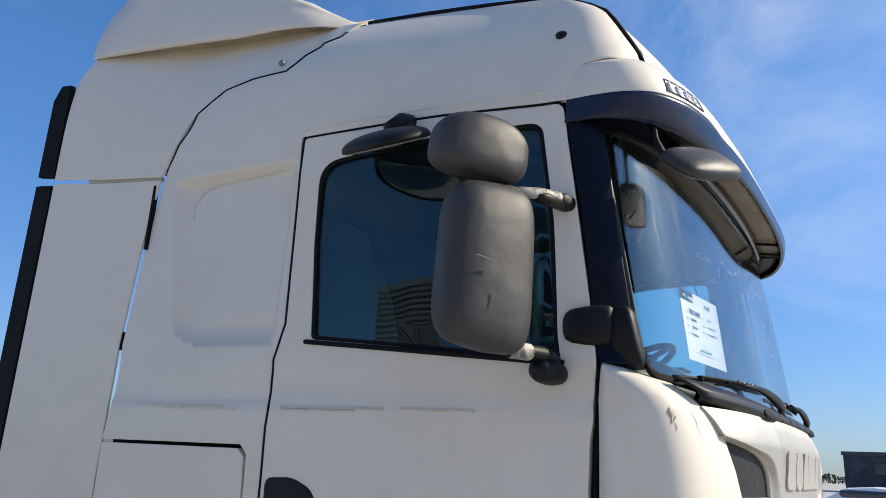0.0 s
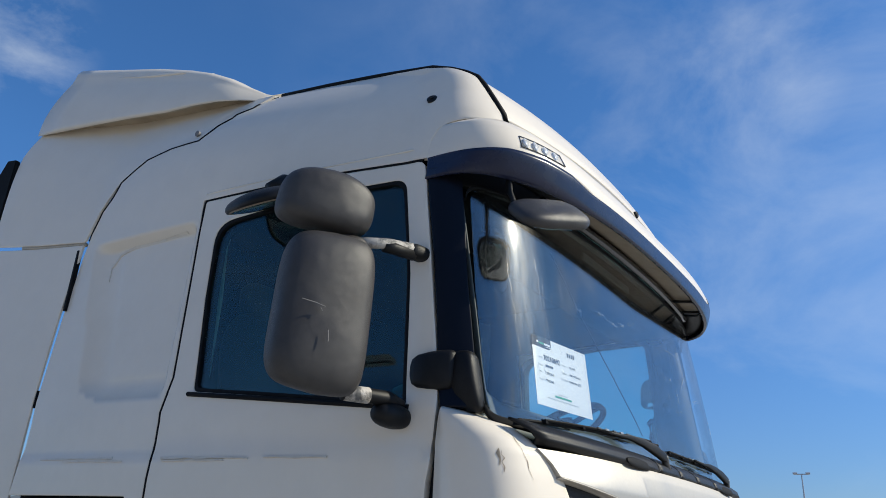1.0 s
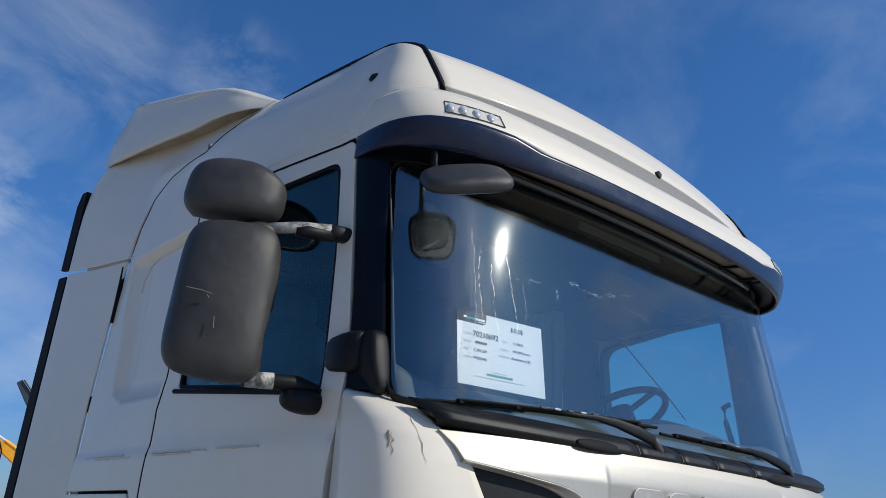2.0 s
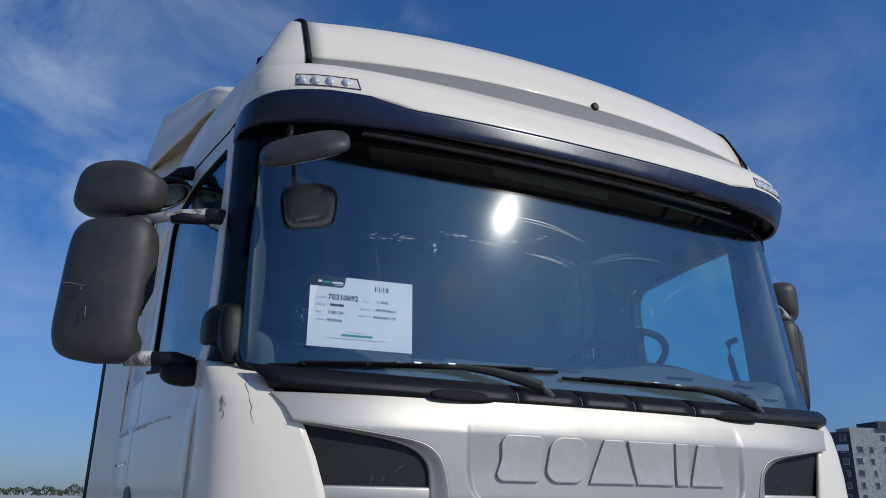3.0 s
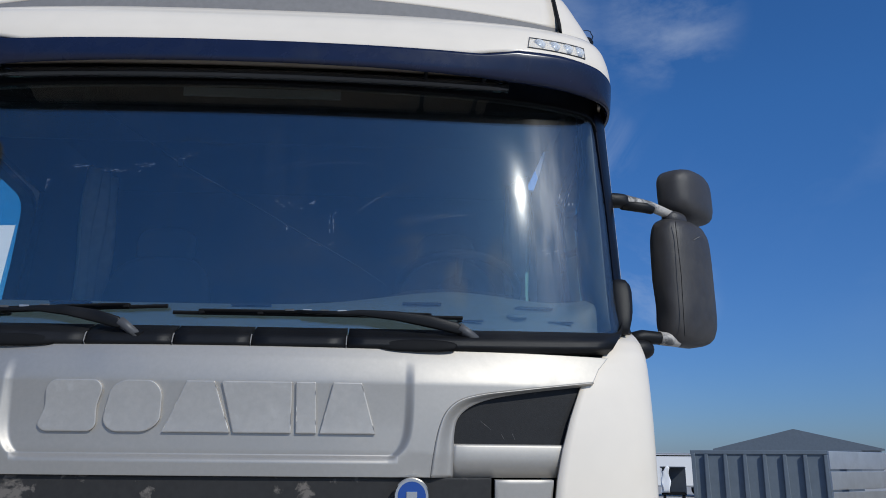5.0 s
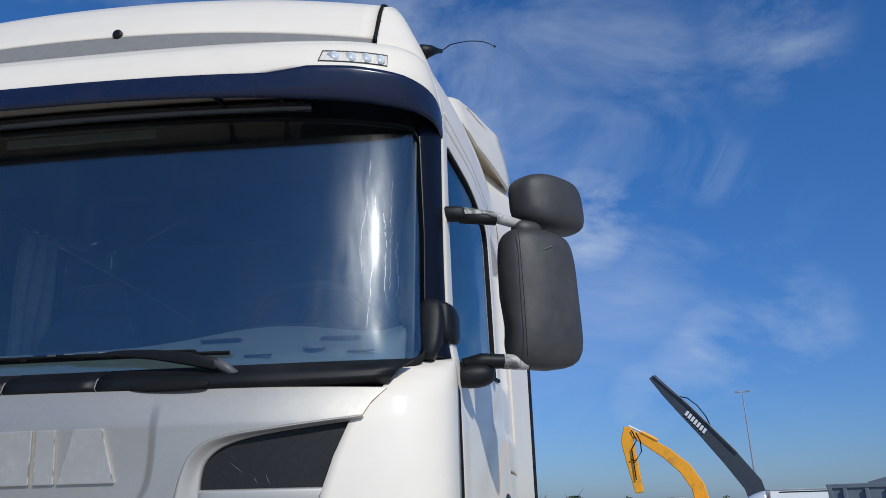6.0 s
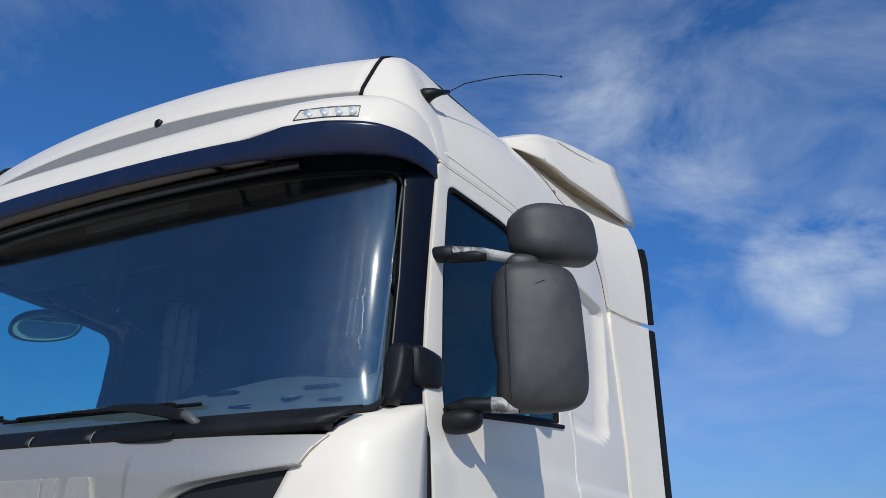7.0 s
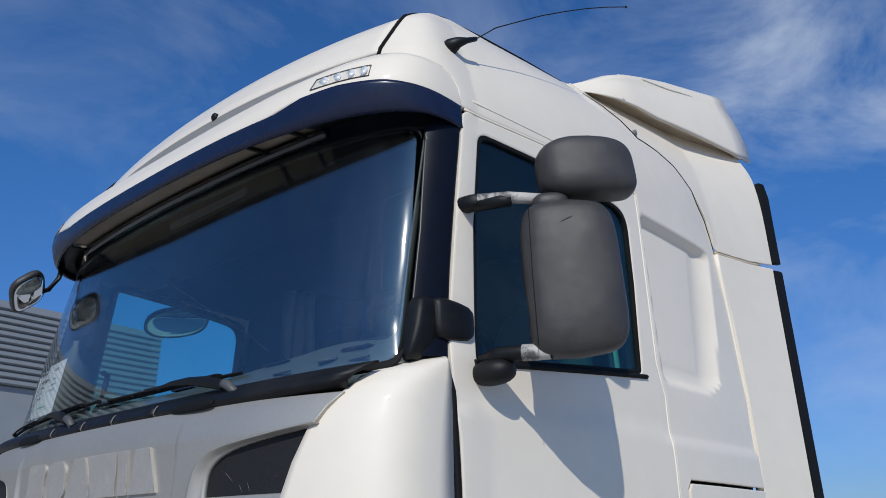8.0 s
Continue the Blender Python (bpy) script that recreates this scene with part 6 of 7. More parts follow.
# ------------------------------------------------------------------ the yard round the truck
M_CONCRETE = material("pale_concrete", (0.44, 0.42, 0.385), 0.85, vary=0.15, grain=60, bump=0.6, bump_scale=120, stain=(0.26, 0.25, 0.235, 0.6), stain_scale=0.35)
M_CLAD = material("grey_cladding", (0.22, 0.235, 0.25), 0.5, metal=0.2, vary=0.04, grain=3)
M_PANEL = material("pale_grey_panel", (0.235, 0.25, 0.265), 0.55, vary=0.05, grain=2)
M_BRICK = material("dark_shaded_brick", (0.036, 0.040, 0.054), 0.8, vary=0.25, grain=2.0, stain=(0.13, 0.13, 0.135, 0.5), stain_scale=0.5)
M_LITWALL = material("sunlit_brick", (0.26, 0.26, 0.27), 0.8, vary=0.3, grain=1.5, stain=(0.12, 0.12, 0.125, 0.6), stain_scale=0.35)
M_PANE = material("window_glass_dark", (0.03, 0.035, 0.045), 0.08, vary=0.1, grain=1, spec=0.8)
M_FRAME = material("white_window_frame", (0.62, 0.63, 0.65), 0.5, vary=0.05)
M_YELLOW = material("yellow_machine_paint", (0.80, 0.34, 0.008), 0.42, coat=0.2, vary=0.08, grain=3, stain=(0.25, 0.13, 0.03, 0.5), stain_scale=1.2)
M_DARKMACHINE = material("dark_grey_machine_paint", (0.035, 0.042, 0.052), 0.45, vary=0.1, grain=2)
M_LEAF = material("foliage", (0.055, 0.085, 0.030), 0.7, vary=0.4, grain=4)
M_BARK = material("bark", (0.09, 0.07, 0.055), 0.9, vary=0.3, grain=20)
M_ALU = material("ribbed_aluminium", (0.52, 0.53, 0.54), 0.42, metal=0.6, vary=0.08, grain=4, stain=(0.35, 0.34, 0.33, 0.4), stain_scale=2)
M_RED = material("red_reflector", (0.45, 0.02, 0.02), 0.4, vary=0.05)
M_ORANGE = material("faded_orange_paint", (0.52, 0.12, 0.03), 0.5, vary=0.1, grain=3, stain=(0.45, 0.40, 0.36, 0.6), stain_scale=2)
M_CARWHITE = material("white_car_paint", (0.80, 0.79, 0.77), 0.45, coat=0.2, vary=0.01)
M_SILVERCAB = material("silver_cab_paint", (0.62, 0.64, 0.66), 0.32, metal=0.25, coat=0.4, vary=0.04, grain=2)
M_CARBLUE = material("blue_car_paint", (0.02, 0.06, 0.26), 0.25, coat=0.6, vary=0.02)
M_CONTAINER = material("blue_grey_container", (0.13, 0.155, 0.18), 0.55, metal=0.1, vary=0.08, grain=3)
M_GREENERY = material("far_greenery", (0.045, 0.065, 0.032), 0.8, vary=0.5, grain=0.4)

bm = bmesh.new()
bmesh.ops.create_grid(bm, x_segments=2, y_segments=2, size=2500)
tagged(part("ground", bm, M_CONCRETE), "worn pale concrete yard reaching the horizon", "ground", kind="structure")


def bearing(angle, dist, frm=(0.3, -2.1)):
    a = radians(angle)
    return (frm[0] + dist * math.sin(a), frm[1] + dist * math.cos(a))


# warehouse with slatted upper wall, beside the passenger's side
hall = thing("warehouse", (-20, -14, 0), "grey warehouse with a horizontally slatted upper wall", "building")
part("wall", box((12, 51.4, 5.8), (-26.1, -14.3, 2.9)), M_PANEL, hall, "plain pale grey lower wall")
part("upper_wall", box((11.8, 51.2, 2.2), (-26.1, -14.3, 6.9)), M_CLAD, hall)
slat = box((0.10, 51.5, 0.155), (0, 0, 0), (0, -28, 0), 0.008, 1)
first = part("cladding_board", slat, M_CLAD, hall)
first.matrix_basis = Matrix.Translation((-20.02 + 20, -14.3 + 14, 5.9))
first.matrix_parent_inverse = Matrix()
for n in range(1, 12):
    o = new("cladding_board", first.data)
    o.parent = hall
    o.matrix_basis = Matrix.Translation((-0.02, -0.3, 5.9 + 0.186 * n))
part("coping", box((12.2, 51.6, 0.12), (-26.1, -14.3, 8.05)), M_PANEL, hall)
for k in range(6):
    y = -36 + k * 8
    part("panel_joint", box((0.03, 0.06, 5.7), (-20.095, y, 2.9)), M_CLAD, hall)
part("base_course", box((0.05, 51.4, 0.4), (-20.08, -14.3, 0.2)), M_CLAD, hall)


def windows_on(owner, origin, right, up_z, cols, rows, gap_x, gap_z, size, skip=0.25, seed=1):
    rnd = random.Random(seed)
    right = Vector(right).normalized()
    out = right.cross(Vector((0, 0, 1)))
    angle = math.degrees(math.atan2(right.y, right.x))
    for r in range(rows):
        for c in range(cols):
            if rnd.random() < skip:
                continue
            w = size[0] * rnd.choice((0.6, 1.0, 1.0, 1.5))
            p = Vector(origin) + right * (gap_x * (c + 0.5) + rnd.uniform(-0.4, 0.4)) + Vector((0, 0, up_z + gap_z * r)) + out * 0.06
            win = part("window", box((w + 0.14, 0.12, size[1] + 0.14), p, (0, 0, angle)), M_FRAME, owner)
            part("pane", box((w, 0.10, size[1]), p + out * 0.04, (0, 0, angle)), M_PANE, win)


# dark brick tower block in the distance
tx, ty = bearing(52.7, 230)
tower = thing("apartment_tower", (tx, ty, 0), "distant dark brick apartment tower with scattered windows", "building")
lx, ly = bearing(50.2, 236)
rx_, ry_ = bearing(59.2, 250)
c, l, r = Vector((tx, ty, 0)), Vector((lx, ly, 0)), Vector((rx_, ry_, 0))
# sun and shade are put into the brick: one wall dark, one pale
for name, a, b, mat, top in (("shaded_wall", l, c, M_BRICK, 19.6), ("lit_wall", c, r, M_LITWALL, 20.6)):
    d = (b - a)
    n = d.normalized().cross(Vector((0, 0, 1)))
    m = (a + b) / 2 - n * 3 + Vector((0, 0, top / 2))
    part(name, box((d.length, 6, top), m, (0, 0, math.degrees(math.atan2(d.y, d.x)))), mat, tower)
windows_on(tower, l, c - l, 3.0, 3, 6, (c - l).length / 3, 3.0, (1.0, 1.5), 0.3, 4)
windows_on(tower, c, r - c, 3.0, 9, 6, (r - c).length / 9, 3.0, (1.1, 1.6), 0.15, 7)
part("penthouse", box((22, 9, 2.2), (c + r) / 2 + Vector((3, 3, 21.2)), (0, 0, math.degrees(math.atan2((r - c).y, (r - c).x)))), M_BRICK, tower)
n = (c - l).normalized().cross(Vector((0, 0, 1)))
part("sign_board", box((3.2, 0.2, 1.6), l + (c - l) * 0.80 + n * 0.3 + Vector((0, 0, 15.5)), (0, 0, math.degrees(math.atan2((c - l).y, (c - l).x)))), M_FRAME, tower)

# low dark building further round
bx, by = bearing(88.8, 120)
low = thing("low_building", (bx, by, 0), "long low dark office building far across the yard", "building")
part("wall", box((14, 60, 5.0), (bx + 6, by - 22, 2.5)), M_BRICK, low)
part("roof_edge", box((14.4, 60.4, 0.5), (bx + 6, by - 22, 5.2)), M_DARKMACHINE, low)
for k in range(12):
    part("window", box((0.2, 3.4, 1.4), (bx - 1.02, by - 48 + 4.6 * k, 3.2)), M_PANE, low)


# lamp masts
def mast(angle, dist, height):
    x, y = bearing(angle, dist)
    m = thing("lamp_mast", (x, y, 0), "tall thin steel floodlight mast", "lamp post", "yard masts")
    part("pole", tube([(x, y, 0), (x, y, height * 0.5), (x, y, height)], [0.16, 0.12, 0.07], 10), M_STEEL, m)
    part("crossarm", box((1.6, 0.12, 0.12), (x, y, height), (0, 0, -angle), 0.02), M_STEEL, m)
    for d in (-0.7, 0.7):
        a = radians(angle)
        part("floodlight", box((0.5, 0.35, 0.22), (x + d * math.cos(a), y - d * math.sin(a), height + 0.1), (15, 0, -angle), 0.04), M_STEEL, m)


mast(15.5, 110, 15.3)
mast(79.8, 100, 11.7)
mast(36.6, 120, 10.0)


# excavator arms over the far yard
def arm_box(points, widths, depth):
    """A box-section boom along points, its depth across it and its width sideways."""
    bm = bmesh.new()
    rows = []
    pts = [Vector(p) for p in points]
    for n, p in enumerate(pts):
        d = (pts[min(n + 1, len(pts) - 1)] - pts[max(n - 1, 0)]).normalized()
        side_v = Vector((depth[0], depth[1], 0)).normalized()
        up = d.cross(side_v).normalized()
        rows.append([p + up * widths[n] / 2 + side_v * 0.35, p + up * widths[n] / 2 - side_v * 0.35, p - up * widths[n] / 2 - side_v * 0.35, p - up * widths[n] / 2 + side_v * 0.35])
    bm = loft(rows, cap=True, loop=True)
    bmesh.ops.recalc_face_normals(bm, faces=bm.faces[:])
    bmesh.ops.bevel(bm, geom=bm.edges[:], offset=0.05, segments=1, affect="EDGES")
    return bm


EYE = Vector((0.944, -1.823, 1.583))


def ray_at(angle, elev, dist):
    a, elev = radians(angle - 0.35), elev + 0.25
    return Vector((EYE.x + dist * math.sin(a), EYE.y + dist * math.cos(a), EYE.z + dist * math.tan(radians(elev))))


def excavator(name, mat, boom, boom_w, stick, stick_w, body_at, dist, label, bars=False):
    p = ray_at(*body_at, dist)
    ex = thing(name, (p.x, p.y, 0), label, "excavator")
    facing = Vector((math.sin(radians(body_at[0])), math.cos(radians(body_at[0])), 0))
    b = part("boom", arm_box([ray_at(a, e, dist) for a, e in boom], boom_w, (facing.x, facing.y)), mat, ex)
    if stick:
        s = part("stick", arm_box([ray_at(a, e, dist - 0.1) for a, e in stick], stick_w, (facing.x, facing.y)), mat, ex)
        tip = ray_at(*stick[-1], dist)
        part("bucket", pillow((0.55, 0.75, 0.6), tip - Vector((0.2, 0, 1.35)), ((1, 0, 0), (0, 0, 1), (0, 1, 0)), (2.6, 2.4), rings=8, sides=14), M_DARKMACHINE, ex)
        part("hydraulic_ram", tube([ray_at(7.8, 5.05, dist - 0.3), ray_at(8.7, 4.55, dist - 0.3)], 0.09, 8), M_FRAME, b)
        part("ram_barrel", tube([ray_at(8.6, 4.6, dist - 0.3), ray_at(9.7, 3.95, dist - 0.3)], 0.15, 10), mat, b)
        part("hydraulic_hose", tube([ray_at(stick[0][0] + 0.5, stick[0][1] - 0.4, dist - 0.6), ray_at(stick[0][0] + 0.75, stick[0][1] - 1.0, dist - 0.6), ray_at(stick[0][0] + 0.75, stick[0][1] - 1.7, dist - 0.6), ray_at(stick[0][0] + 0.3, stick[0][1] - 2.3, dist - 0.6), ray_at(stick[0][0] - 0.05, stick[0][1] - 2.2, dist - 0.6)], 0.05, 6), M_RUBBER, b)
        part("hydraulic_hose", tube([ray_at(stick[0][0] + 0.2, stick[0][1] - 0.2, dist - 0.6), ray_at(stick[0][0] + 0.5, stick[0][1] - 0.9, dist - 0.6), ray_at(stick[0][0] + 0.1, stick[0][1] - 1.5, dist - 0.6), ray_at(stick[0][0] + 0.2, stick[0][1] - 3.6, dist - 0.6)], 0.05, 6), M_RUBBER, b)
    else:
        part("hydraulic_hose", tube([ray_at(a, e, dist - 0.6) for a, e in ((11.3, 6.9), (11.9, 6.75), (12.5, 6.2), (13.0, 5.4), (13.2, 4.75))], 0.07, 6), M_RUBBER, b)
        part("hydraulic_pipe", tube([ray_at(a, e, dist - 0.6) for a, e in ((9.85, 8.5), (10.9, 7.35), (11.9, 6.3), (13.3, 4.6), (14.7, 2.9))], 0.10, 6), M_DARKMACHINE, b)
    right = Vector((facing.y, -facing.x, 0))
    ang = -body_at[0]
    part("body", box((2.6, 2.6, 0.8), (p.x, p.y, 1.25), (0, 0, ang), 0.15), mat, ex)
    cabin = part("cabin", box((1.1, 1.4, 1.2), Vector((p.x, p.y, 1.25)) - right * 0.9 - facing * 0.9, (0, 0, ang), 0.1), mat, ex)
    part("cabin_glass", box((0.9, 1.42, 0.7), Vector((p.x, p.y, 1.4)) - right * 0.9 - facing * 0.91, (0, 0, ang), 0.05), M_PANE, cabin)
    for d in (-1.2, 1.2):
        part("track", box((0.6, 4.0, 1.0), Vector((p.x, p.y, 0.5)) + right * d, (0, 0, ang), 0.35, 3), M_RUBBER, ex)
    if bars:
        a, c2 = ray_at(11.75, 5.70, dist - 0.5), ray_at(12.85, 4.35, dist - 0.5)
        d = c2 - a
        for k in range(7):
            part("marking_bar", box((0.30, 0.03, 0.62), a + d * (k / 6.5), (0, 42, ang), 0.02), M_FRAME, b)


excavator("yellow_excavator", M_YELLOW, [(12.2, -0.4), (12.0, 0.8), (11.3, 2.0), (10.2, 3.05), (9.0, 3.9), (7.95, 4.55)], [1.05, 1.0, 0.95, 0.85, 0.72, 0.5], [(7.75, 4.95), (7.6, 4.0), (7.8, 2.6), (8.1, 0.5)], [0.6, 0.95, 0.85, 0.6], (12.0, 0.4), 62, "yellow tracked excavator with its boom raised")
excavator("grey_excavator", M_DARKMACHINE, [(9.62, 8.35), (10.6, 7.1), (11.75, 5.75), (12.9, 4.35), (14.2, 2.6), (15.4, 0.8), (15.7, -0.6)], [0.65, 1.1, 1.5, 1.75, 1.95, 2.1, 2.0], None, None, (15.4, -0.4), 96, "dark grey excavator with a long raised boom", True)



def compact_loader(angle, dist, mat, roof_mat, label, name):
    p = Vector((*bearing(angle, dist, (EYE.x, EYE.y)), 0))
    k = thing(name, p, label, "loader")
    m = pose(p.x, p.y, 0, 0, 0, -angle)
    at = lambda x, y, z: m @ Vector((x, y, z))
    body = part("body", box((1.9, 0.8, 0.42), at(0.1, 0, 0.62), (0, 0, -angle), 0.06), mat, k)
    part("counterweight", box((0.35, 0.86, 0.5), at(1.1, 0, 0.62), (0, 0, -angle), 0.08), mat, body)
    if roof_mat:
        cab = part("cabin", box((0.06, 0.9, 0.72), at(-0.08, 0, 1.05), (0, 0, -angle), 0.015), mat, k)
        for x in (0.42, 0.98):
            part("cabin_post", box((0.07, 0.9, 0.72), at(x, 0, 1.05), (0, 0, -angle), 0.015), mat, cab)
        part("cabin_sill", box((1.1, 0.9, 0.10), at(0.45, 0, 0.84), (0, 0, -angle), 0.015), mat, cab)
        part("cabin_glass", box((1.02, 0.82, 0.56), at(0.45, 0, 1.10), (0, 0, -angle), 0.01), M_PANE, cab)
        part("roof", box((1.25, 1.0, 0.06), at(0.45, 0, 1.43), (0, 0, -angle), 0.02), roof_mat, cab)
        part("beacon", tube([at(0.9, 0.2, 1.46), at(0.9, 0.2, 1.54)], 0.04, 10), M_RED, cab)
    part("lift_arm", tube([at(0.6, -0.46, 1.02), at(-0.5, -0.46, 1.22), at(-0.62, -0.46, 1.20), at(-1.35, -0.46, 0.55)], [0.09, 0.11, 0.11, 0.08], 4), mat, k)
    part("arm_ram", tube([at(-0.1, -0.46, 0.75), at(-0.8, -0.46, 1.12)], 0.035, 8), M_STEEL, k)
    part("bucket", box((0.4, 1.0, 0.4), at(-1.5, 0, 0.42), (0, 25, -angle), 0.05, taper=(0.6, 1.0)), M_DARKMACHINE, k)
    for x in (-0.5, 0.75):
        for y in (-0.45, 0.45):
            tyre = part("tyre", tube([at(x, y - 0.12, 0.36), at(x, y + 0.12, 0.36)], 0.36, 20), M_RUBBER, k)
            part("rim", tube([at(x, y - 0.13, 0.36), at(x, y + 0.13, 0.36)], 0.19, 16), mat, tyre)


compact_loader(11.2, 30, M_YELLOW, M_CARBLUE, "small yellow wheel loader with a blue cab roof", "yellow_loader")
compact_loader(7.9, 36, M_ORANGE, None, "low orange-red wheeled machine without a cab", "orange_loader")


# other vehicles
def cab_truck(angle, dist, heading, s):
    x, y = bearing(angle, dist, (EYE.x, EYE.y))
    t = thing("parked_truck", (x, y, 0), "white box truck with a smooth silver roof deflector, parked", "truck")
    m = pose(x, y, 0, 0, 0, heading) @ Matrix.Diagonal((s, s, s, 1))
    at = lambda a, b, c: m @ Vector((a, b, c))
    rows = []
    for xx, h0, h1, w in ((-3.25, 0.5, 1.15, 0.92), (-3.2, 0.45, 1.35, 1.0), (-3.0, 0.45, 1.65, 1.04), (-2.75, 0.45, 1.95, 1.05), (-2.4, 0.45, 2.2, 1.05), (-2.0, 0.45, 2.45, 1.05), (-1.55, 0.45, 2.66, 1.05), (-1.1, 0.45, 2.80, 1.05), (-0.95, 0.45, 2.82, 1.05)):
        rows.append([at(xx, w * math.copysign(abs(math.cos(a)) ** 0.4, math.cos(a)), (h0 + h1) / 2 + (h1 - h0) / 2 * math.copysign(abs(math.sin(a)) ** 0.4, math.sin(a))) for a in (2 * math.pi * k / 28 for k in range(28))])
    part("cab", loft(rows, cap=True, loop=True), M_SILVERCAB, t, "silver-white cab with a swept roof deflector", smooth=True)
    size = lambda a, b, c: (a * s, b * s, c * s)
    body = part("box_body", box(size(6.2, 2.36, 2.2), at(2.35, 0, 1.76), (0, 0, heading), 0.03), M_CARWHITE, t)
    part("top_rail", box(size(6.24, 2.42, 0.09), at(2.35, 0, 2.84), (0, 0, heading), 0.01), M_STEEL, body)
    part("dark_trim", box(size(5.6, 0.02, 0.07), at(2.6, -1.19, 2.70), (0, 0, heading)), M_RUBBER, body)
    part("bottom_rail", box(size(6.24, 2.42, 0.12), at(2.35, 0, 0.70), (0, 0, heading), 0.01), M_STEEL, body)
    part("side_window", box(size(0.75, 2.12, 0.5), at(-2.15, 0, 1.62), (0, 0, heading), 0.05), M_PANE, t)
    part("wing_mirror", box(size(0.12, 0.18, 0.4), at(-2.75, -1.2, 1.75), (0, 0, heading), 0.03), M_RUBBER, t)
    for xx in (-2.5, 3.6):
        for yy in (-0.95, 0.95):
            tyre = part("tyre", tube([at(xx, yy - 0.14, 0.46), at(xx, yy + 0.14, 0.46)], 0.46 * s, 20), M_RUBBER, t)
            part("rim", tube([at(xx, yy - 0.15, 0.46), at(xx, yy + 0.15, 0.46)], 0.25 * s, 16), M_STEEL, tyre)


cab_truck(16.9, 41, -9, 0.72)


def skip_container(angle, dist, heading):
    x, y = bearing(angle, dist, (EYE.x, EYE.y))
    k = thing("steel_container", (x, y, 0), "blue-grey steel tipper body with upright ribs", "container")
    m = pose(x, y, 0, 0, 0, heading)
    part("side_wall", box((6.4, 2.2, 1.95), m @ Vector((0, 0, 1.08)), (0, 0, heading), 0.03), M_CONTAINER, k)
    part("top_rail", box((6.5, 2.34, 0.16), m @ Vector((0, 0, 2.05)), (0, 0, heading), 0.02), M_CONTAINER, k)
    for n in range(8):
        part("rib", box((0.20, 0.16, 1.8), m @ Vector((-2.62 + 0.76 * n, -1.18, 1.06)), (0, 0, heading), 0.03, taper=(0.75, 1.0)), M_CONTAINER, k)
    part("front_post", box((0.16, 0.16, 1.9), m @ Vector((-3.14, -1.12, 1.06)), (0, 0, heading), 0.02), M_CONTAINER, k)
    for n in (-2.4, 2.4):
        part("skid", box((1.0, 2.0, 0.12), m @ Vector((n, 0, 0.06)), (0, 0, heading), 0.02), M_RUBBER, k)


skip_container(25.1, 36, -24)


def cab_shell(angle, dist):
    """A stripped cab standing in front of the container: posts, roof skin, torn door skin, open side."""
    x, y = bearing(angle, dist, (EYE.x, EYE.y))
    k = thing("stripped_cab", (x, y, 0), "stripped white cab shell with an open side, standing on the yard", "cab")
    m = pose(x, y, 0, 0, 0, -angle) @ Matrix.Diagonal((0.74, 0.74, 0.74, 1))
    size = lambda a, b, c: (a * 0.74, b * 0.74, c * 0.74)
    at = lambda a, b, c: m @ Vector((a, b, c))
    part("floor_pan", box(size(1.3, 1.2, 0.14), at(0, 0.6, 0.55), (0, 0, -angle), 0.02), M_RUBBER, k)
    part("rear_wall", box(size(1.3, 0.05, 1.3), at(0, 1.2, 1.25), (0, 0, -angle), 0.02), M_DARKMACHINE, k)
    for a in (-0.62, 0.62):
        part("post", box(size(0.08, 0.08, 1.3), at(a, 0, 1.25), (0, 0, -angle), 0.015), M_DARKMACHINE if a > 0 else M_CARWHITE, k)
    part("roof_skin", box(size(1.36, 1.26, 0.07), at(0, 0.6, 1.93), (0, 0, -angle), 0.03), M_DARKMACHINE, k)
    rows = [[at(-0.60 + 0.42 * u + 0.05 * math.sin(9 * v + 4 * u), -0.06 - 0.03 * math.sin(7 * v), 0.62 + v * (1.24 - 0.16 * math.sin(6 * u))) for u in np.linspace(0, 1, 8)] for v in np.linspace(0, 1, 10)]
    part("torn_door_skin", skin(rows, 0.006), M_CARWHITE, k, "buckled white door skin", smooth=True)
    for a in (-0.5, 0.5):
        part("trestle", box(size(0.16, 1.1, 0.48), at(a, 0.6, 0.24), (0, 0, -angle), 0.02), M_RUBBER, k)


cab_shell(18.5, 33)


def site_cabin(angle, dist):
    x, y = bearing(angle, dist, (EYE.x, EYE.y))
    k = thing("site_cabin", (x, y, 0), "small white site cabin far across the yard", "cabin")
    m = pose(x, y, 0, 0, 0, -angle)
    at = lambda a, b, c: m @ Vector((a, b, c))
    body = part("wall", box((3.0, 2.4, 2.5), at(0, 1.2, 1.35), (0, 0, -angle), 0.03), M_CARWHITE, k)
    part("roof", box((3.2, 2.6, 0.12), at(0, 1.2, 2.66), (0, 0, -angle), 0.02), M_PANEL, k)
    part("door", box((0.8, 0.05, 1.9), at(-0.9, -0.01, 1.15), (0, 0, -angle), 0.01), M_FRAME, body)
    part("window", box((1.0, 0.05, 0.8), at(0.6, -0.01, 1.6), (0, 0, -angle), 0.01), M_PANE, body)
    for a in (-1.2, 1.2):
        part("skid", box((0.2, 2.4, 0.12), at(a, 1.2, 0.06), (0, 0, -angle)), M_RUBBER, k)


site_cabin(9.9, 150)

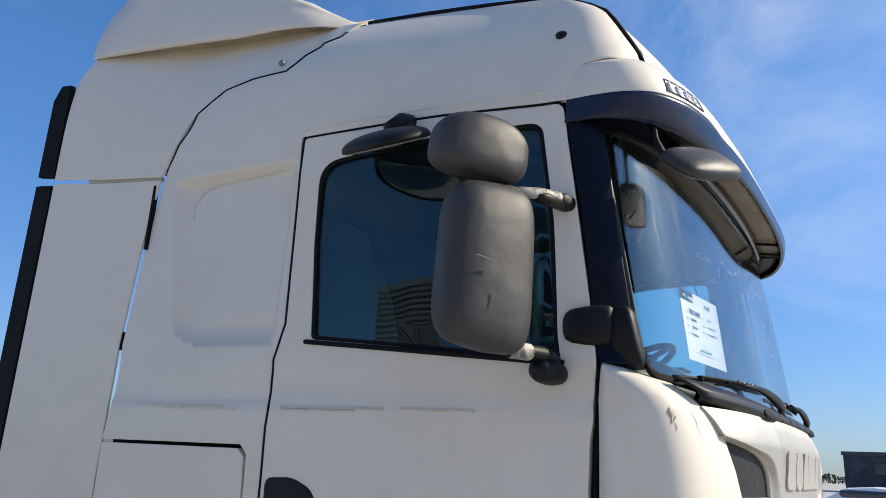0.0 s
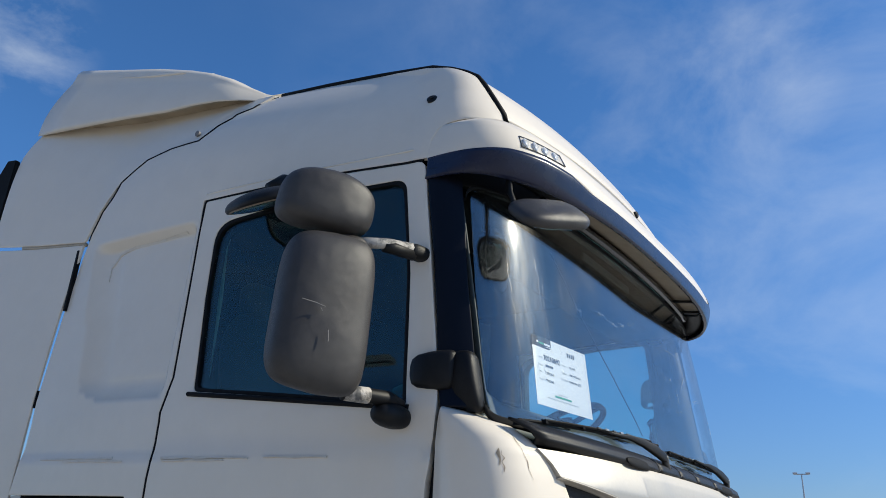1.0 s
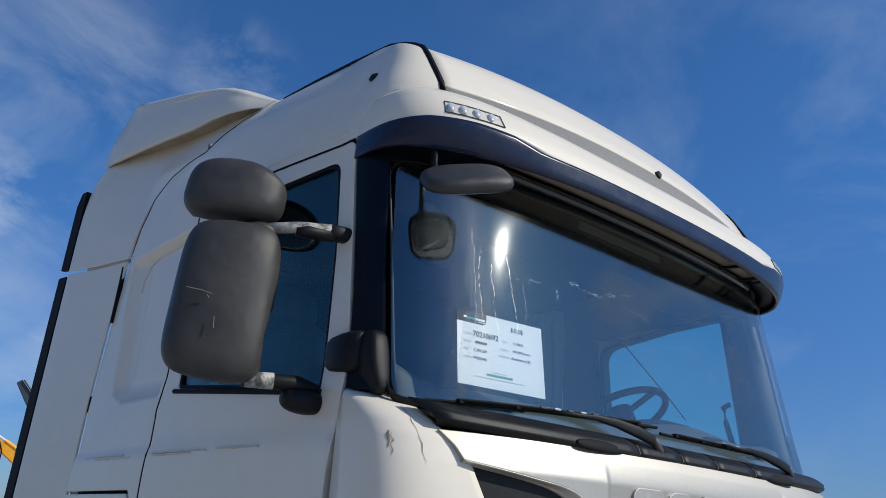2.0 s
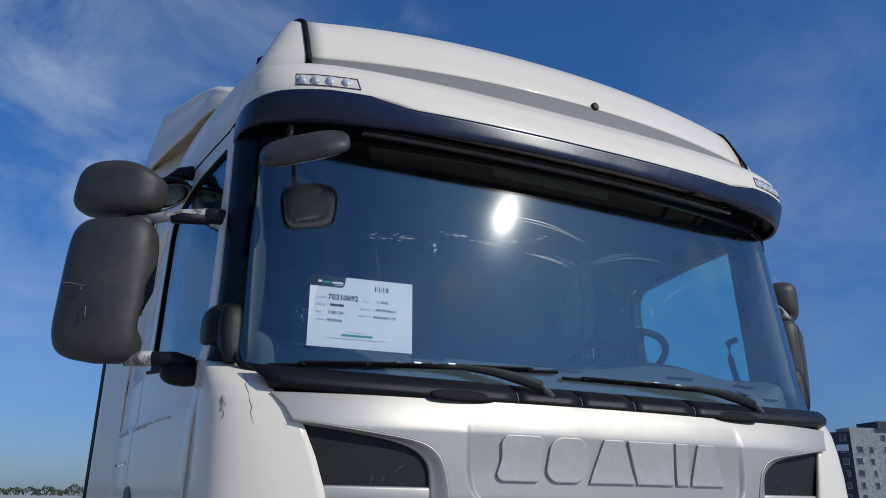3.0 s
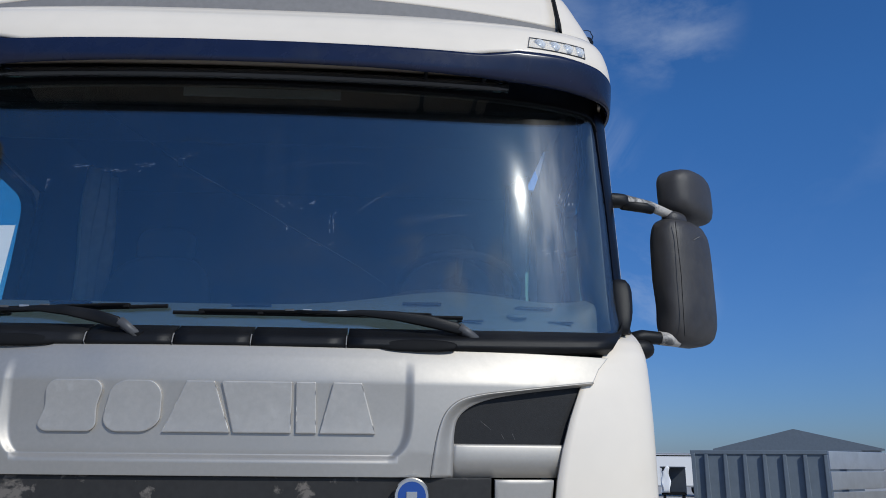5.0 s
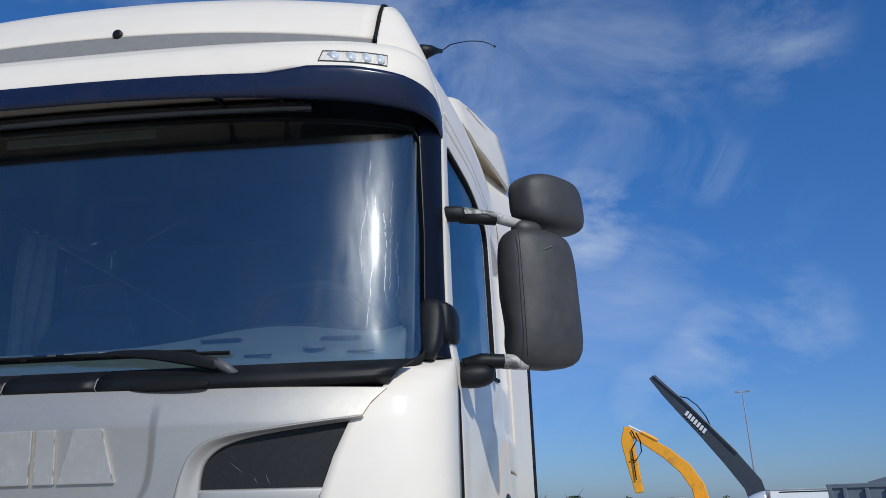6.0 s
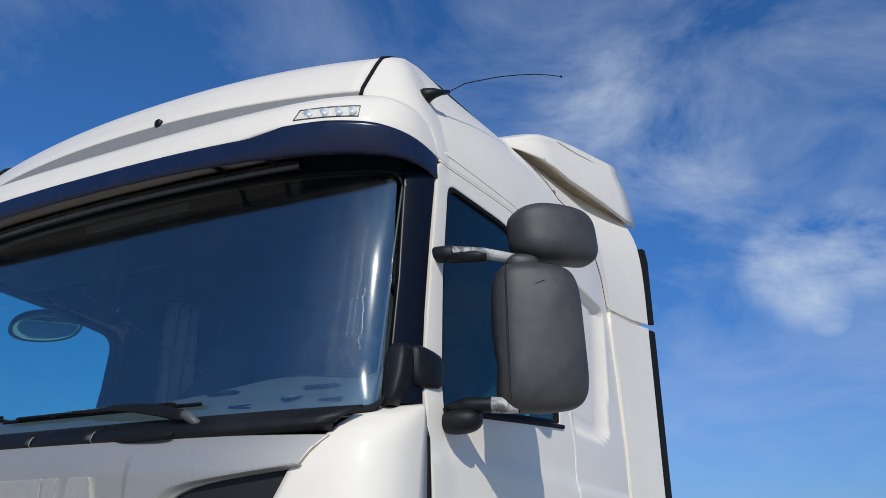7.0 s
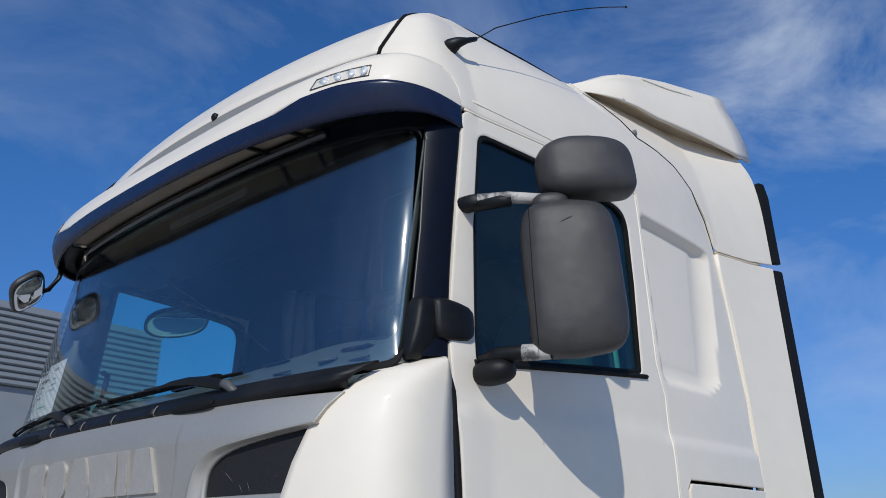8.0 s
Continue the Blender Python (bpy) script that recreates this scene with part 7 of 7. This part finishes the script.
# low shed with a sheet roof beyond the container
sx_, sy_ = bearing(27.0, 120, (EYE.x, EYE.y))
shed = thing("storage_shed", (sx_, sy_, 0), "long low shed with a blue-grey sheet roof", "building")
sm = pose(sx_, sy_, 0, 0, 0, -27)
part("wall", box((21.0, 14.0, 3.5), sm @ Vector((0, 7, 1.75)), (0, 0, -27)), M_PANEL, shed)
roof_rows = [[sm @ Vector((a, b, c)) for a, c in ((-10.9, 3.4), (-10.9, 3.6), (0, 6.3), (10.9, 3.6), (10.9, 3.4))] for b in (-0.4, 14.4)]
part("roof", loft(roof_rows, cap=True, loop=True), M_CONTAINER, shed)
for n in range(5):
    part("sheet_door", box((2.6, 0.1, 2.8), sm @ Vector((-8 + 4 * n, -0.06, 1.4)), (0, 0, -27), 0.02), M_CLAD, shed)


def dropside(end, start, top):
    e, s = Vector((*end, 0)), Vector((*start, 0))
    t = thing("dropside_trailer", ((e.x + s.x) / 2, (e.y + s.y) / 2, 0), "flat trailer with ribbed aluminium drop sides", "trailer")
    d = (e - s)
    ang = math.degrees(math.atan2(d.y, d.x))
    back = Vector((-d.y, d.x, 0)).normalized()
    if back.y < 0:
        back = -back
    mid = (e + s) / 2
    part("bed", box((d.length, 1.2, 0.22), mid + back * 0.6 + Vector((0, 0, top - 1.0)), (0, 0, ang), 0.02), M_RUBBER, t)
    h = 0.33
    for k in range(3):
        part("side_board", box((d.length - 0.1, 0.03, h - 0.035), mid + Vector((0, 0, top - 1.02 + h * (k + 0.5))), (0, 0, ang), 0.008), M_ALU, t)
        part("side_board", box((d.length - 0.1, 0.03, h - 0.035), mid + back * 1.2 + Vector((0, 0, top - 1.02 + h * (k + 0.5))), (0, 0, ang), 0.008), M_ALU, t)
    for q in (0.18, 0.95):
        post = part("post", box((0.10, 0.10, 1.0), s + d * q + Vector((0, 0, top - 0.46)), (0, 0, ang), 0.01), M_DARKMACHINE, t)
        part("reflector", box((0.11, 0.02, 0.20), s + d * q - back * 0.055 + Vector((0, 0, top - 0.09)), (0, 0, ang), 0.005), M_RED, post)
        part("reflector_patch", box((0.07, 0.02, 0.07), s + d * q - back * 0.060 + Vector((0, 0, top - 0.06)), (0, 0, ang), 0.003), M_FRAME, post)
        part("post_face", box((0.07, 0.02, 0.95), s + d * q - back * 0.050 + Vector((0, 0, top - 0.68)), (0, 0, ang), 0.004), M_ALU, post)
    for q in (0.3, 0.75):
        for o in (0.2, 1.0):
            part("tyre", tube([s + d * q + back * (o - 0.15) + Vector((0, 0, 0.42)), s + d * q + back * (o + 0.15) + Vector((0, 0, 0.42))], 0.42, 18), M_RUBBER, t)


NEAR_END, FAR_END = Vector(bearing(36.1, 14.9, (-0.514, -2.113))), Vector(bearing(44.26, 25.7, (-0.514, -2.113)))
dropside(FAR_END, NEAR_END, 1.86)


def car(name, angle, dist, heading, mat, label, height=1.5, frm=(0.3, -2.1)):
    x, y = bearing(angle, dist, frm)
    k = thing(name, (x, y, 0), label, "car", "parked cars")
    m = pose(x, y, 0, 0, 0, heading)
    prof = [(-2.2, 0.35, 0.75, 0.86), (-2.1, 0.3, 0.9, 0.9), (-1.1, 0.25, 0.98, 0.92), (-0.45, 0.25, height - 0.05, 0.72), (0.3, 0.25, height, 0.70), (1.1, 0.25, height - 0.06, 0.70), (1.85, 0.25, 1.05, 0.85), (2.15, 0.3, 0.9, 0.86)]
    rows = []
    for xx, z0, z1, w in prof:
        zs_ = max(z1 * 0.62, 0.7) if z1 > 1.1 else z1 * 0.9
        rows.append([m @ Vector((xx, yy, z)) for yy, z in ((-0.85, z0), (-0.9, zs_), (-w, z1 - 0.03), (-w * 0.8, z1), (w * 0.8, z1), (w, z1 - 0.03), (0.9, zs_), (0.85, z0))])
    part("body", loft(rows, cap=True, loop=True), mat, k, smooth=False)
    part("side_glass", box((2.1, 1.63, height * 0.24), m @ Vector((0.3, 0, height * 0.80)), (0, 0, heading), 0.12), M_PANE, k)
    for xx in (-1.35, 1.35):
        for yy in (-0.8, 0.8):
            part("tyre", tube([m @ Vector((xx, yy - 0.1, 0.31)), m @ Vector((xx, yy + 0.1, 0.31))], 0.31, 16), M_RUBBER, k)


car("parked_car", 47.6, 23, -46, M_CARWHITE, "white hatchback parked across the yard", 1.37, (-0.51, -2.11))
car("parked_car", 49.8, 20, -46, M_CARWHITE, "white estate car parked across the yard", 1.45, (-0.51, -2.11))
car("parked_car", 89.3, 19, 80, M_CARBLUE, "dark blue saloon car parked across the yard", 1.42)
car("parked_car", 84.3, 27, 80, M_CARWHITE, "white car parked behind a blue one", 1.5)


# trees
def tree(angle, dist, height, spread, seed, label):
    x, y = bearing(angle, dist)
    rnd = random.Random(seed)
    t = thing("tree", (x, y, 0), label, "tree")
    bm = tube([(x, y, 0), (x + 0.05, y, height * 0.3), (x, y, height * 0.9)], [height * 0.025, height * 0.018, height * 0.004], 8)
    for k in range(14):
        z = height * rnd.uniform(0.2, 0.75)
        a = rnd.uniform(0, 6.28)
        d = spread * rnd.uniform(0.4, 0.8)
        add_tube(bm, [(x, y, z), (x + math.cos(a) * d, y + math.sin(a) * d, z + d * 1.3)], [height * 0.008, 0.02], 5)
    part("trunk", bm, M_BARK, t)
    verts, faces = [], []
    for k in range(6500):
        z = rnd.random() ** 0.8
        r = spread * (0.25 + 1.0 * math.sin(math.pi * min(z * 0.85 + 0.12, 1)) ** 0.7) * rnd.random() ** 0.45
        a = rnd.uniform(0, 6.28)
        lump = 0.66 + 0.75 * noise.noise(Vector((math.cos(a) * 1.5, math.sin(a) * 1.5, z * 5 + seed)))
        c = Vector((x + math.cos(a) * r * lump, y + math.sin(a) * r * lump, height * (0.12 + 0.88 * z)))
        s = rnd.uniform(0.06, 0.15) * height / 9
        e = Euler((rnd.uniform(0, 6), rnd.uniform(0, 6), rnd.uniform(0, 6))).to_matrix()
        q = len(verts)
        verts += [c + e @ Vector(v) * s for v in ((-1, -0.5, 0), (1, -0.6, 0.1), (0.9, 0.6, -0.1), (-0.8, 0.7, 0.1))]
        faces.append((q, q + 1, q + 2, q + 3))
    link("crown", mesh_of("crown", verts, faces, False), M_LEAF, t)


tree(35.6, 75, 7.3, 1.35, 3, "narrow upright green tree beyond the yard")
tree(36.9, 77, 6.3, 0.9, 5, "smaller upright green tree beside a taller one")
tree(0.9, 105, 2.3, 1.8, 9, "small bushy green tree far behind the yard")
tree(3.4, 110, 2.9, 1.8, 11, "bushy green tree far behind the yard")

# far hedge and woods
verts, faces = [], []
rnd = random.Random(21)
for k in range(34000):
    ang = rnd.uniform(-100, 110)
    d = rnd.uniform(290, 330)
    base = 1.6 + 1.5 * noise.noise(Vector((ang * 0.35, 1.0, 0))) + 1.6 * noise.noise(Vector((ang * 1.4, 5.0, 0)))
    x, y = bearing(ang, d)
    c = Vector((x, y, max(rnd.random() ** 0.7 * base * 1.5, 0.2)))
    s = rnd.uniform(0.18, 0.5)
    e = Euler((rnd.uniform(0, 6), rnd.uniform(0, 6), rnd.uniform(0, 6))).to_matrix()
    q = len(verts)
    verts += [c + e @ Vector(v) * s for v in ((-1, -0.6, 0), (1, -0.5, 0.2), (0.8, 0.7, -0.2), (-0.9, 0.6, 0.2))]
    faces.append((q, q + 1, q + 2, q + 3))
tagged(link("far_woods", mesh_of("far_woods", verts, faces, False), M_GREENERY), "distant low line of green bushes and trees", "woods", kind="stuff")
